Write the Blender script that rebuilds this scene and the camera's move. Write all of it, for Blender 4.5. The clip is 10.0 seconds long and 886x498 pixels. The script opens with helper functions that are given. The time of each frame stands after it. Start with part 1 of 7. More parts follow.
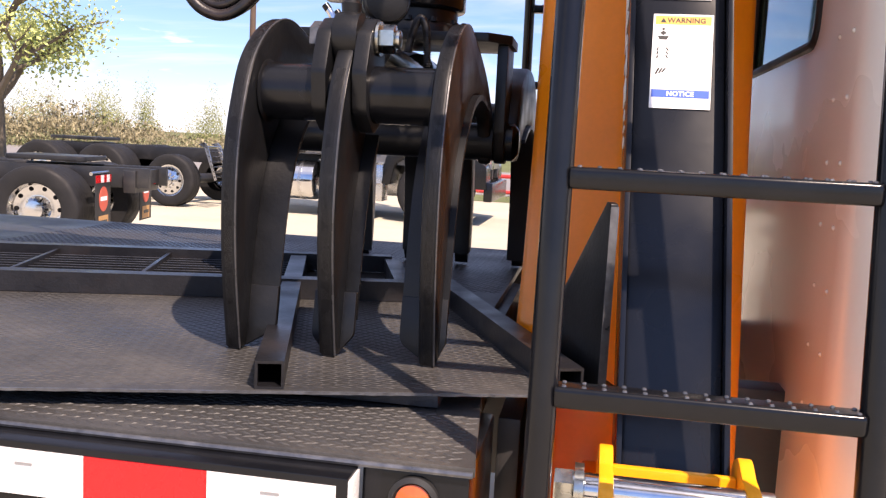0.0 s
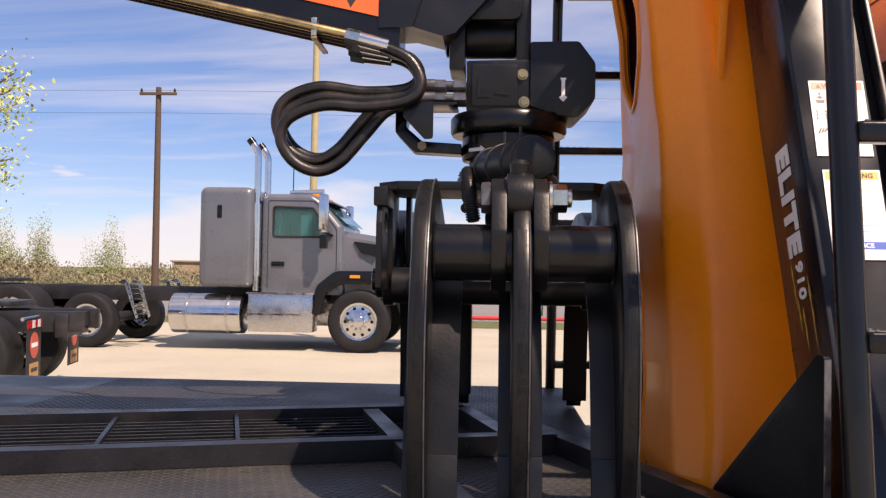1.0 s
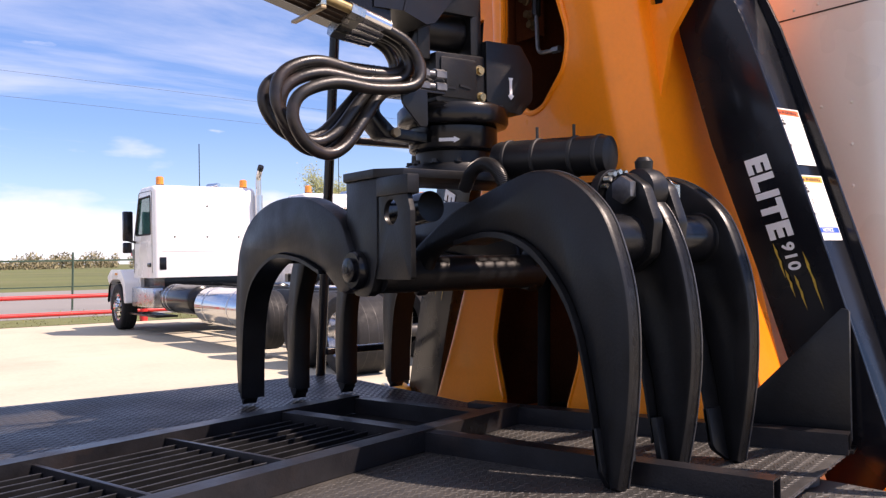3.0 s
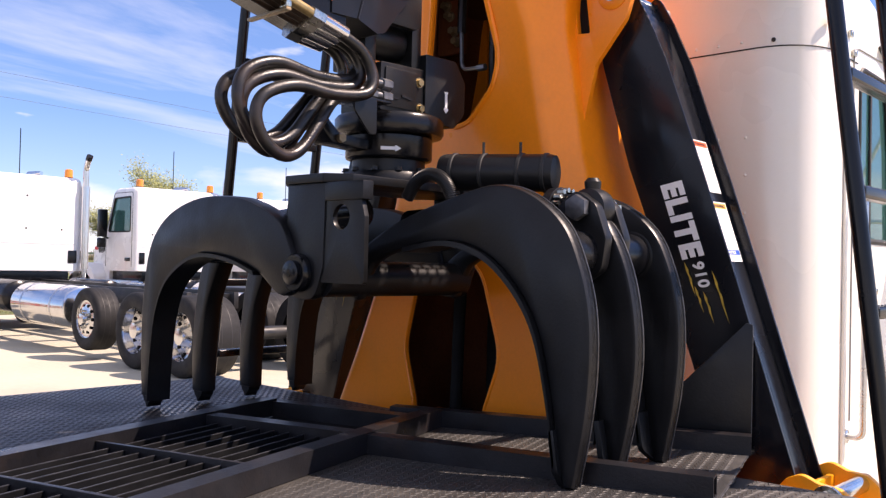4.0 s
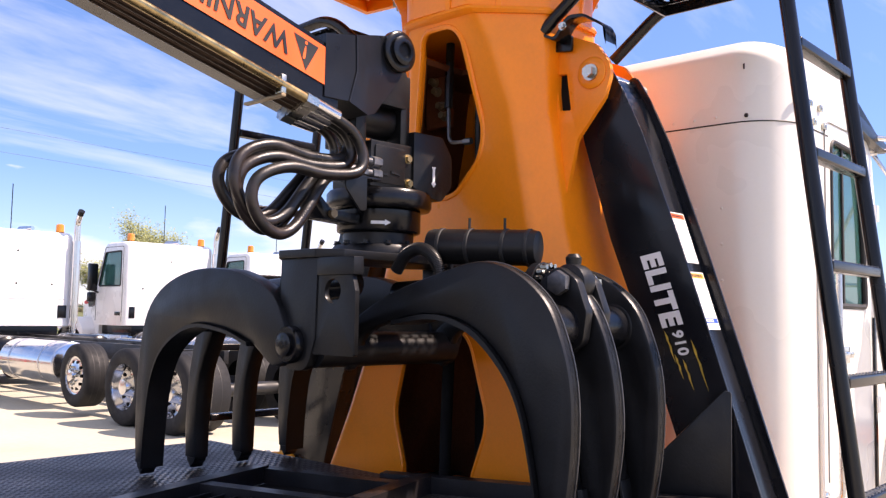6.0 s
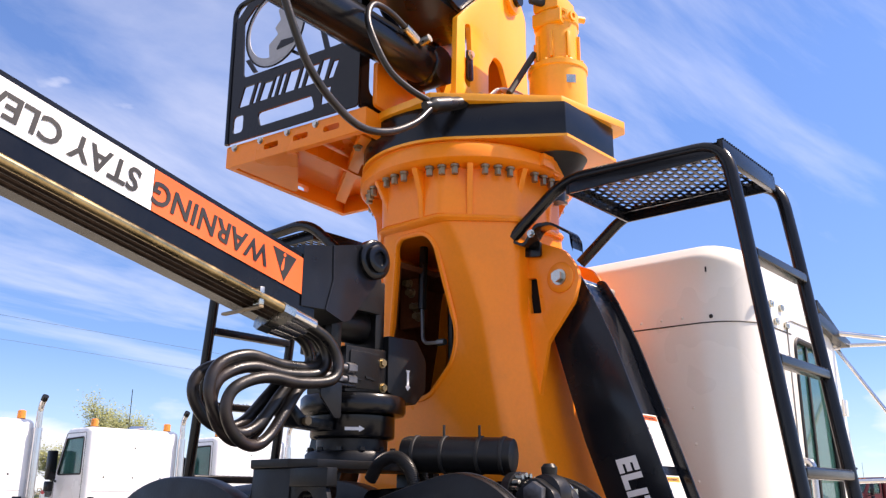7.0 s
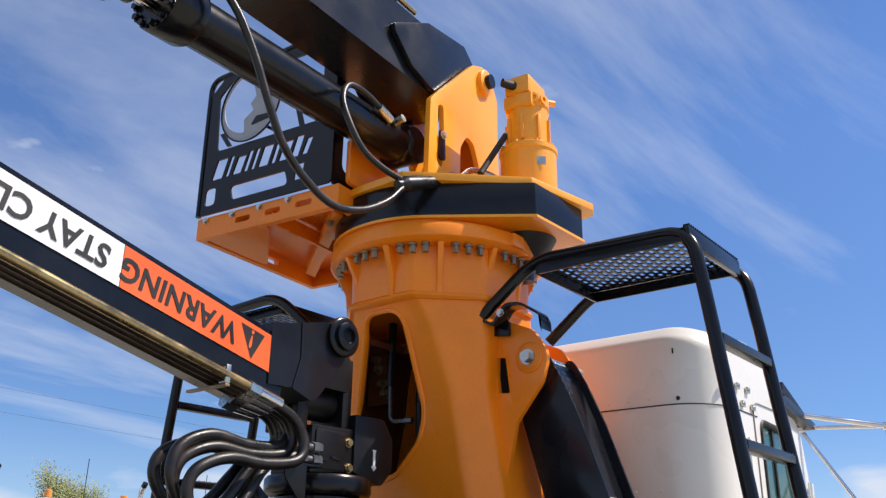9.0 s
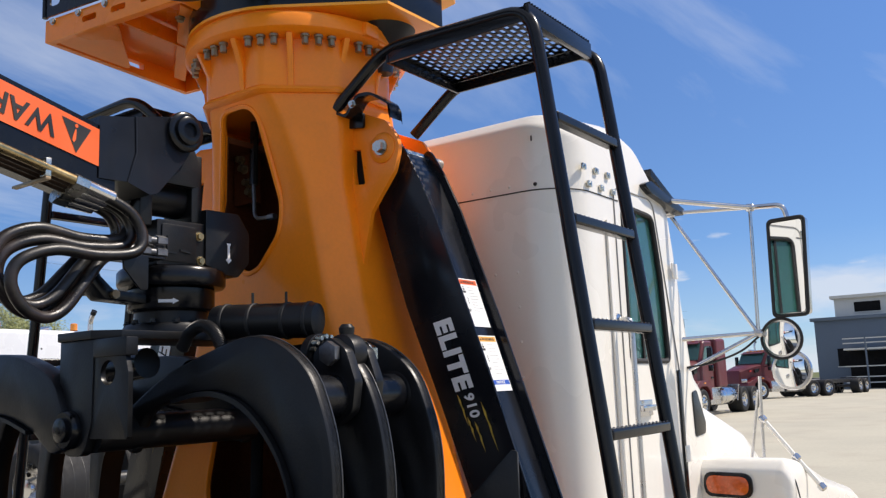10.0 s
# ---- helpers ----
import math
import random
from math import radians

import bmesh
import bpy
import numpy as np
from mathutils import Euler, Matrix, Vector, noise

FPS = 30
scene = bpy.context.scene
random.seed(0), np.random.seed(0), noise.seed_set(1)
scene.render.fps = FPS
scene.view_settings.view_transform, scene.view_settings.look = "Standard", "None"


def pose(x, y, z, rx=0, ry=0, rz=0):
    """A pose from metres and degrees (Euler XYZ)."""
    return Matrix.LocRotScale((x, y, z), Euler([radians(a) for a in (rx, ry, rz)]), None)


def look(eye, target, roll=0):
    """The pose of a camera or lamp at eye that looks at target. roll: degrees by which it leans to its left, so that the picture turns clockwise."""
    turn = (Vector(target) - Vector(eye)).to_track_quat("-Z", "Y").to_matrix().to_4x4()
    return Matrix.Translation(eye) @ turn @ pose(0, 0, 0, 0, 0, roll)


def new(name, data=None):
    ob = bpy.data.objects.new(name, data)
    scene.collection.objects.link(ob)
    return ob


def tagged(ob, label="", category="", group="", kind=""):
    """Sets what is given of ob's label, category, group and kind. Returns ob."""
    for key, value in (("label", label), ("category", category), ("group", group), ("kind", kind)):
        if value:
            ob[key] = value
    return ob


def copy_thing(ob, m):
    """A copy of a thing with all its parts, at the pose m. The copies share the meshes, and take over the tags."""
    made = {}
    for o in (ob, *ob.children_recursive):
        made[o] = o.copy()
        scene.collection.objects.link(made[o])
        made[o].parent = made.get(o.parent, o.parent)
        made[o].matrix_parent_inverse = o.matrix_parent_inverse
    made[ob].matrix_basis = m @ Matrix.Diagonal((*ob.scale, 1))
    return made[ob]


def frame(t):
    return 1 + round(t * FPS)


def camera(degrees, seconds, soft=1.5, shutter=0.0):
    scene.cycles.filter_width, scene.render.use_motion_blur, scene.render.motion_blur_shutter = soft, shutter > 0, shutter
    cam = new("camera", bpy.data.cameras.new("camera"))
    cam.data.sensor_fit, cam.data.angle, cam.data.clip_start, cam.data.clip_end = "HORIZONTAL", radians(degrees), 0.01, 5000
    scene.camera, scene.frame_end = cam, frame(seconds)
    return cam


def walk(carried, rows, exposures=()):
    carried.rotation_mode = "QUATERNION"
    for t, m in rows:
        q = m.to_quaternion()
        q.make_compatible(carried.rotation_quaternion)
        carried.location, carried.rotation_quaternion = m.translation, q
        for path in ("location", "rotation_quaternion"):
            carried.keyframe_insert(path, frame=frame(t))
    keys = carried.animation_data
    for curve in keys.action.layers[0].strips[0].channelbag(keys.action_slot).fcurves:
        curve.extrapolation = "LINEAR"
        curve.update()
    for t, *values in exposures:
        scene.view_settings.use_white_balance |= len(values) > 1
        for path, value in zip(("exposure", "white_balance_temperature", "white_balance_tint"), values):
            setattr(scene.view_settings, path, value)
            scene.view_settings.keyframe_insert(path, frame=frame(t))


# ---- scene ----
cam = camera(54.0, 10.0, soft=1.3)
PATH = [
    (0, (0.376, 0.189, 1.514), (0.054, 2.149, 1.278), 3.0),
    (0.5, (0.263, 0.151, 1.55), (0.052, 2.139, 1.485), 2.3),
    (1, (-0.2, 0.162, 1.57), (-0.31, 2.158, 1.623), 0.9),
    (1.2, (-0.398, 0.205, 1.551), (-0.411, 2.204, 1.603), 0.9),
    (1.5, (-0.659, 0.33, 1.545), (-0.463, 2.319, 1.615), 1.3),
    (2, (-1.118, 0.371, 1.557), (-0.519, 2.278, 1.606), 0.7),
    (2.2, (-1.287, 0.37, 1.56), (-0.537, 2.223, 1.621), 0.9),
    (3.3, (-1.882, 0.663, 1.576), (-0.612, 2.208, 1.599), -1.0),
    (3.5, (-1.972, 0.689, 1.575), (-0.633, 2.174, 1.618), -0.4),
    (4, (-2.031, 0.749, 1.577), (-0.571, 2.115, 1.613), 1.3),
    (4.5, (-2.052, 0.75, 1.588), (-0.578, 2.101, 1.634), 0.9),
    (5, (-2.08, 0.725, 1.607), (-0.608, 2.077, 1.686), 0.9),
    (5.2, (-2.087, 0.712, 1.61), (-0.618, 2.065, 1.694), 0.9),
    (6.3, (-2.108, 0.671, 1.656), (-0.633, 1.999, 1.904), 1.0),
    (6.5, (-2.119, 0.668, 1.67), (-0.641, 1.97, 2.015), 0.9),
    (7, (-2.143, 0.644, 1.716), (-0.689, 1.902, 2.268), 0.4),
    (7.5, (-2.163, 0.631, 1.765), (-0.731, 1.845, 2.456), -0.4),
    (8, (-2.165, 0.637, 1.776), (-0.741, 1.83, 2.516), 0.1),
    (8.5, (-2.164, 0.651, 1.759), (-0.742, 1.842, 2.507), 0.6),
    (9, (-2.16, 0.633, 1.743), (-0.701, 1.806, 2.446), 0.8),
    (9.5, (-2.129, 0.554, 1.695), (-0.591, 1.714, 2.233), -0.0),
    (9.8, (-2.013, 0.464, 1.657), (-0.426, 1.613, 2.059), -1.4),
    (10, (-1.928, 0.373, 1.633), (-0.324, 1.527, 1.942), -2.1),
]
walk(cam, [(t, look(eye, target, roll)) for t, eye, target, roll in PATH],
     exposures=[(0.0, 1.04, 7400, 25), (0.5, 0.55, 7500, 25), (1.0, 0.46, 7850, 26), (2.0, 0.86, 7500, 25), (3.5, 0.89, 7300, 26), (4.5, 1.02, 7300, 26),
                (5.2, 1.1, 7300, 26), (6.5, 1.10, 7300, 25), (7.5, 0.58, 6850, 16), (9.0, 0.34, 6650, 13), (10.0, 0.24, 6600, 12)])

# ---- light: high sun from the truck's front right, thin streaky cloud ----
SUN_AZ, SUN_EL = radians(-48), radians(52)
to_sun = Vector((math.cos(SUN_AZ) * math.cos(SUN_EL), math.sin(SUN_AZ) * math.cos(SUN_EL), math.sin(SUN_EL)))
sun = new("sun", bpy.data.lights.new("sun", "SUN"))
sun.data.energy, sun.data.angle, sun.data.color = 4.4, radians(0.53), (1.0, 0.92, 0.81)
sun.matrix_world = look(to_sun * 50, (0, 0, 0))

world = bpy.data.worlds.new("sky")
scene.world = world
world.use_nodes = True
wn, wl = world.node_tree.nodes, world.node_tree.links
wn.clear()
sky = wn.new("ShaderNodeTexSky")
sky.sky_type, sky.sun_disc = "NISHITA", False
sky.sun_elevation, sky.sun_rotation = SUN_EL, radians(90) - SUN_AZ
sky.altitude, sky.air_density, sky.dust_density, sky.ozone_density = 2600, 1.0, 0.08, 4.0
wcoord = wn.new("ShaderNodeTexCoord")
wsep = wn.new("ShaderNodeSeparateXYZ")
wl.new(wcoord.outputs["Generated"], wsep.inputs[0])
# cloud sheet: the direction projected onto a flat layer overhead
wup = wn.new("ShaderNodeMath"); wup.operation = "MAXIMUM"; wup.inputs[1].default_value = 0.0
wl.new(wsep.outputs["Z"], wup.inputs[0])
wadd = wn.new("ShaderNodeMath"); wadd.operation = "ADD"; wadd.inputs[1].default_value = 0.10
wl.new(wup.outputs[0], wadd.inputs[0])
wdx = wn.new("ShaderNodeMath"); wdx.operation = "DIVIDE"
wdy = wn.new("ShaderNodeMath"); wdy.operation = "DIVIDE"
wl.new(wsep.outputs["X"], wdx.inputs[0]); wl.new(wadd.outputs[0], wdx.inputs[1])
wl.new(wsep.outputs["Y"], wdy.inputs[0]); wl.new(wadd.outputs[0], wdy.inputs[1])
wcmb = wn.new("ShaderNodeCombineXYZ")
wl.new(wdx.outputs[0], wcmb.inputs[0]); wl.new(wdy.outputs[0], wcmb.inputs[1])
wmap = wn.new("ShaderNodeMapping")
wmap.inputs["Rotation"].default_value = (0, 0, radians(25))
wmap.inputs["Scale"].default_value = (0.28, 0.75, 1)
wl.new(wcmb.outputs[0], wmap.inputs[0])
wnoise = wn.new("ShaderNodeTexNoise")
wnoise.inputs["Scale"].default_value, wnoise.inputs["Detail"].default_value = 1.5, 9
wnoise.inputs["Roughness"].default_value, wnoise.inputs["Distortion"].default_value = 0.58, 0.5
wl.new(wmap.outputs[0], wnoise.inputs["Vector"])
wramp = wn.new("ShaderNodeValToRGB")
wramp.color_ramp.elements[0].position, wramp.color_ramp.elements[0].color = 0.515, (0, 0, 0, 1)
wramp.color_ramp.elements[1].position, wramp.color_ramp.elements[1].color = 0.80, (0.74, 0.74, 0.74, 1)
# more cloud towards the west, clearer in the east
wwest = wn.new("ShaderNodeMath"); wwest.operation = "MULTIPLY_ADD"
wwest.inputs[1].default_value = -0.065
wl.new(wsep.outputs["X"], wwest.inputs[0]); wl.new(wnoise.outputs["Fac"], wwest.inputs[2])
wtop = wn.new("ShaderNodeMath"); wtop.operation = "MULTIPLY_ADD"
wtop.inputs[1].default_value = 0.22
wl.new(wsep.outputs["Z"], wtop.inputs[0]); wl.new(wwest.outputs[0], wtop.inputs[2])
wl.new(wtop.outputs[0], wramp.inputs[0])
# low bank of pale cloud and haze near the horizon
whz = wn.new("ShaderNodeMapRange")
whz.inputs["From Min"].default_value, whz.inputs["From Max"].default_value = -0.02, 0.15
whz.inputs["To Min"].default_value, whz.inputs["To Max"].default_value = 0.26, 0.0
wl.new(wsep.outputs["Z"], whz.inputs["Value"])
wbank = wn.new("ShaderNodeMapping")
wbank.inputs["Scale"].default_value = (5.0, 5.0, 16.0)
wl.new(wcoord.outputs["Generated"], wbank.inputs[0])
wbn = wn.new("ShaderNodeTexNoise")
wbn.inputs["Scale"].default_value, wbn.inputs["Detail"].default_value = 1.0, 8
wl.new(wbank.outputs[0], wbn.inputs["Vector"])
wbz = wn.new("ShaderNodeMath"); wbz.operation = "MULTIPLY_ADD"
wbz.inputs[1].default_value = -3.2
wl.new(wsep.outputs["Z"], wbz.inputs[0]); wl.new(wbn.outputs["Fac"], wbz.inputs[2])
wbr = wn.new("ShaderNodeMapRange")
wbr.inputs["From Min"].default_value, wbr.inputs["From Max"].default_value = 0.20, 0.36
wbr.inputs["To Min"].default_value, wbr.inputs["To Max"].default_value = 0.0, 0.78
wl.new(wbz.outputs[0], wbr.inputs["Value"])
wmx0 = wn.new("ShaderNodeMath"); wmx0.operation = "MAXIMUM"
wl.new(wbr.outputs[0], wmx0.inputs[0]); wl.new(whz.outputs[0], wmx0.inputs[1])
# a few small puffs
wpuff = wn.new("ShaderNodeTexNoise")
wpuff.inputs["Scale"].default_value, wpuff.inputs["Detail"].default_value = 1.9, 6
wl.new(wcmb.outputs[0], wpuff.inputs["Vector"])
wpr = wn.new("ShaderNodeMapRange")
wpr.inputs["From Min"].default_value, wpr.inputs["From Max"].default_value = 0.655, 0.72
wpr.inputs["To Min"].default_value, wpr.inputs["To Max"].default_value = 0.0, 0.6
wl.new(wpuff.outputs["Fac"], wpr.inputs["Value"])
wmx1 = wn.new("ShaderNodeMath"); wmx1.operation = "MAXIMUM"
wl.new(wmx0.outputs[0], wmx1.inputs[0]); wl.new(wpr.outputs[0], wmx1.inputs[1])
wmax = wn.new("ShaderNodeMath"); wmax.operation = "MAXIMUM"
wl.new(wramp.outputs[0], wmax.inputs[0]); wl.new(wmx1.outputs[0], wmax.inputs[1])
wmix = wn.new("ShaderNodeMix"); wmix.data_type = "RGBA"
wl.new(wmax.outputs[0], wmix.inputs["Factor"])
wtint = wn.new("ShaderNodeVectorMath"); wtint.operation = "MULTIPLY"
wtint.inputs[1].default_value = (0.80, 0.97, 1.15)
wl.new(sky.outputs[0], wtint.inputs[0])
wmix.inputs["B"].default_value = (4.7, 5.1, 5.7, 1)
wbg = wn.new("ShaderNodeBackground")
wbg.inputs["Strength"].default_value = 0.13
# the sky pales less towards the horizon than clear air would
wlow = wn.new("ShaderNodeMapRange")
wlow.inputs["From Min"].default_value, wlow.inputs["From Max"].default_value = 0.0, 0.45
wlow.inputs["To Min"].default_value, wlow.inputs["To Max"].default_value = 0.0, 1.0
wl.new(wsep.outputs["Z"], wlow.inputs["Value"])
wmild = wn.new("ShaderNodeMix"); wmild.data_type = "RGBA"
wmild.inputs["A"].default_value, wmild.inputs["B"].default_value = (0.63, 0.61, 0.58, 1), (1, 1, 1, 1)
wl.new(wlow.outputs[0], wmild.inputs["Factor"])
wdim = wn.new("ShaderNodeVectorMath"); wdim.operation = "MULTIPLY"
wl.new(wtint.outputs[0], wdim.inputs[0]); wl.new(wmild.outputs["Result"], wdim.inputs[1])
wl.new(wdim.outputs[0], wmix.inputs["A"])
wl.new(wmix.outputs["Result"], wbg.inputs["Color"])
wout = wn.new("ShaderNodeOutputWorld")
wl.new(wbg.outputs[0], wout.inputs[0])


# ---- materials ----
def mat(name, color, rough=0.5, metal=0.0, var=0.12, scale=6.0, fine=90.0, bump=0.0, bump_scale=200.0, coat=0.0,
        dirt=None, dirt_amount=0.0, dirt_scale=3.0, rough_var=0.12, per_object=0.0, per_island=0.0, spec=0.5):
    """A painted, metal or mineral surface: base colour, variation at two scales, optional dirt patches and fine relief."""
    m = bpy.data.materials.new(name)
    m.use_nodes = True
    n, l = m.node_tree.nodes, m.node_tree.links
    b = n["Principled BSDF"]
    b.inputs["Metallic"].default_value = metal
    b.inputs["Specular IOR Level"].default_value = spec
    if coat:
        b.inputs["Coat Weight"].default_value, b.inputs["Coat Roughness"].default_value = coat, 0.08
    tc = n.new("ShaderNodeTexCoord")
    big = n.new("ShaderNodeTexNoise"); big.inputs["Scale"].default_value = scale; big.inputs["Detail"].default_value = 4
    small = n.new("ShaderNodeTexNoise"); small.inputs["Scale"].default_value = fine; small.inputs["Detail"].default_value = 3
    l.new(tc.outputs["Object"], big.inputs["Vector"]); l.new(tc.outputs["Object"], small.inputs["Vector"])
    mix = n.new("ShaderNodeMix"); mix.data_type = "FLOAT"
    mix.inputs["Factor"].default_value = 0.4
    l.new(big.outputs["Fac"], mix.inputs["A"]); l.new(small.outputs["Fac"], mix.inputs["B"])
    mr = n.new("ShaderNodeMapRange")
    mr.inputs["From Min"].default_value, mr.inputs["From Max"].default_value = 0.3, 0.7
    mr.inputs["To Min"].default_value, mr.inputs["To Max"].default_value = 1 - var, 1 + var
    l.new(mix.outputs["Result"], mr.inputs["Value"])
    value = mr.outputs[0]
    if per_object or per_island:
        src = n.new("ShaderNodeObjectInfo" if per_object else "ShaderNodeNewGeometry")
        pr = n.new("ShaderNodeMapRange")
        k = per_object or per_island
        pr.inputs["To Min"].default_value, pr.inputs["To Max"].default_value = 1 - k, 1 + k
        l.new(src.outputs["Random" if per_object else "Random Per Island"], pr.inputs["Value"])
        mu = n.new("ShaderNodeMath"); mu.operation = "MULTIPLY"
        l.new(value, mu.inputs[0]); l.new(pr.outputs[0], mu.inputs[1])
        value = mu.outputs[0]
    col = n.new("ShaderNodeVectorMath"); col.operation = "SCALE"
    col.inputs[0].default_value = color
    l.new(value, col.inputs["Scale"])
    out = col.outputs[0]
    if dirt:
        dn = n.new("ShaderNodeTexNoise"); dn.inputs["Scale"].default_value = dirt_scale; dn.inputs["Detail"].default_value = 8
        dn.inputs["Roughness"].default_value = 0.65
        l.new(tc.outputs["Object"], dn.inputs["Vector"])
        dr = n.new("ShaderNodeMapRange")
        dr.inputs["From Min"].default_value, dr.inputs["From Max"].default_value = 0.5, 0.72
        dr.inputs["To Max"].default_value = dirt_amount
        l.new(dn.outputs["Fac"], dr.inputs["Value"])
        dm = n.new("ShaderNodeMix"); dm.data_type = "RGBA"
        l.new(dr.outputs[0], dm.inputs["Factor"]); l.new(out, dm.inputs["A"])
        dm.inputs["B"].default_value = (*dirt, 1)
        out = dm.outputs["Result"]
    l.new(out, b.inputs["Base Color"])
    rr = n.new("ShaderNodeMapRange")
    rr.inputs["From Min"].default_value, rr.inputs["From Max"].default_value = 0.3, 0.7
    rr.inputs["To Min"].default_value, rr.inputs["To Max"].default_value = max(0.02, rough - rough_var), min(1, rough + rough_var)
    l.new(big.outputs["Fac"], rr.inputs["Value"]); l.new(rr.outputs[0], b.inputs["Roughness"])
    if bump:
        bn = n.new("ShaderNodeTexNoise"); bn.inputs["Scale"].default_value = bump_scale; bn.inputs["Detail"].default_value = 4
        l.new(tc.outputs["Object"], bn.inputs["Vector"])
        bp = n.new("ShaderNodeBump"); bp.inputs["Strength"].default_value = bump; bp.inputs["Distance"].default_value = 0.002
        l.new(bn.outputs["Fac"], bp.inputs["Height"]); l.new(bp.outputs[0], b.inputs["Normal"])
    return m


ORANGE = mat("orange_paint", (0.98, 0.262, 0.008), 0.36, var=0.06, scale=3, bump=0.10, bump_scale=60, coat=0.12, dirt=(0.55, 0.18, 0.02), dirt_amount=0.2, dirt_scale=5, spec=0.4)
# lit copy of the orange paint, yellowed so the colour carries the sun
ORANGE_LIT = mat("sunlit_orange_paint", (0.94, 0.37, 0.010), 0.36, var=0.07, scale=3, bump=0.10, bump_scale=60, coat=0.25)
BLACK = mat("black_paint", (0.005, 0.0054, 0.007), 0.23, var=0.3, scale=8, bump=0.06, bump_scale=120, dirt=(0.011, 0.0115, 0.013), dirt_amount=0.35, dirt_scale=14, rough_var=0.05, spec=0.34)
SATIN = mat("satin_black_steel", (0.006, 0.0064, 0.0074), 0.40, var=0.3, scale=9, bump=0.22, bump_scale=120, dirt=(0.013, 0.0135, 0.0145), dirt_amount=0.4, dirt_scale=11, rough_var=0.1, spec=0.34)
RIM_SHEEN = mat("tine_rim_sheen", (0.08, 0.08, 0.083), 0.32, metal=0.5, var=0.4, scale=20, bump=0.2)
BRONZE = mat("dull_bronze_tube", (0.055, 0.038, 0.030), 0.42, metal=0.8, var=0.35, scale=12)
GRATE = mat("grating_top_glint", (0.07, 0.072, 0.08), 0.42, metal=0.6, var=0.4, scale=30)
EDGE = mat("worn_steel_edge", (0.14, 0.143, 0.152), 0.38, metal=0.7, var=0.35, scale=30, bump=0.2)
BOLTM = mat("dull_bolt_steel", (0.30, 0.22, 0.13), 0.4, metal=0.7, var=0.3, scale=30)
NAVY = mat("brace_black_paint", (0.007, 0.0078, 0.0105), 0.27, var=0.15, scale=4, bump=0.05, bump_scale=40, coat=0.1, spec=0.30)
DECKM = mat("dark_deck_steel", (0.033, 0.032, 0.031), 0.48, var=0.45, scale=3.2, fine=40, bump=0.6, bump_scale=220, dirt=(0.105, 0.095, 0.083), dirt_amount=0.55, dirt_scale=4, rough_var=0.14)
DECKF = mat("dull_deck_steel", (0.028, 0.029, 0.033), 0.46, metal=0.15, var=0.45, scale=3.2, fine=40, bump=0.5, bump_scale=260, dirt=(0.07, 0.064, 0.058), dirt_amount=0.5, dirt_scale=4, rough_var=0.14)
BARM = mat("scuffed_frame_steel", (0.010, 0.010, 0.012), 0.38, var=0.4, scale=7, bump=0.3, bump_scale=150, dirt=(0.06, 0.038, 0.028), dirt_amount=0.25, dirt_scale=6, spec=0.4)
WHITE = mat("white_cab_paint", (0.82, 0.785, 0.71), 0.3, var=0.02, scale=1.2, coat=0.3)
WHITE2 = mat("white_truck_paint", (0.82, 0.82, 0.82), 0.3, var=0.03, scale=2, coat=0.3)
GREY = mat("metallic_grey_paint", (0.145, 0.152, 0.168), 0.3, metal=0.35, var=0.08, scale=2, coat=0.5)
MAROON = mat("maroon_truck_paint", (0.10, 0.006, 0.011), 0.45, var=0.15, scale=2, coat=0.1)
RED = mat("red_paint", (0.55, 0.03, 0.03), 0.45, var=0.15, scale=6, dirt=(0.3, 0.06, 0.05), dirt_amount=0.4)
CHROME = mat("polished_metal", (0.62, 0.62, 0.63), 0.14, metal=1.0, var=0.12, scale=5, rough_var=0.08)
ALLOY = mat("brushed_aluminium", (0.55, 0.55, 0.56), 0.28, metal=1.0, var=0.12, scale=8, bump=0.1, rough_var=0.1)
ZINC = mat("zinc_plated_steel", (0.55, 0.54, 0.48), 0.28, metal=1.0, var=0.2, scale=20)
BRASS = mat("yellow_passivated_tube", (0.40, 0.30, 0.15), 0.3, metal=0.9, var=0.35, scale=12, rough_var=0.12)
HOSE = mat("rubber_hose", (0.008, 0.0075, 0.0075), 0.36, var=0.3, scale=14, bump=0.3, bump_scale=300, dirt=(0.07, 0.045, 0.04), dirt_amount=0.5, dirt_scale=8)
TYRE = mat("tyre_rubber", (0.012, 0.012, 0.013), 0.7, var=0.25, scale=9, bump=0.4, dirt=(0.035, 0.032, 0.03), dirt_amount=0.35, spec=0.3)
RUBBER = mat("black_rubber", (0.012, 0.012, 0.012), 0.6, var=0.2)
FRAMEM = mat("chassis_black", (0.014, 0.014, 0.015), 0.45, var=0.3, scale=5, dirt=(0.06, 0.055, 0.05), dirt_amount=0.5)
CONC = mat("pale_concrete", (0.44, 0.412, 0.33), 0.9, var=0.12, scale=0.35, fine=14, bump=0.5, bump_scale=90, dirt=(0.35, 0.30, 0.24), dirt_amount=0.6, dirt_scale=0.5, spec=0.2)
GRASSM = mat("spring_grass", (0.12, 0.135, 0.06), 0.95, var=0.3, scale=0.05, fine=1.5, bump=0.6, bump_scale=8, dirt=(0.19, 0.17, 0.10), dirt_amount=0.7, dirt_scale=0.03, spec=0.1)
ASPH = mat("grey_road", (0.21, 0.20, 0.19), 0.9, var=0.1, scale=0.3, bump=0.3)
WEEDM = mat("dry_weeds", (0.20, 0.19, 0.075), 0.9, var=0.4, per_island=0.4)
TEXTW = mat("white_lettering", (0.78, 0.78, 0.78), 0.45, var=0.04)
TEXTB = mat("black_lettering", (0.012, 0.012, 0.012), 0.5, var=0.1)
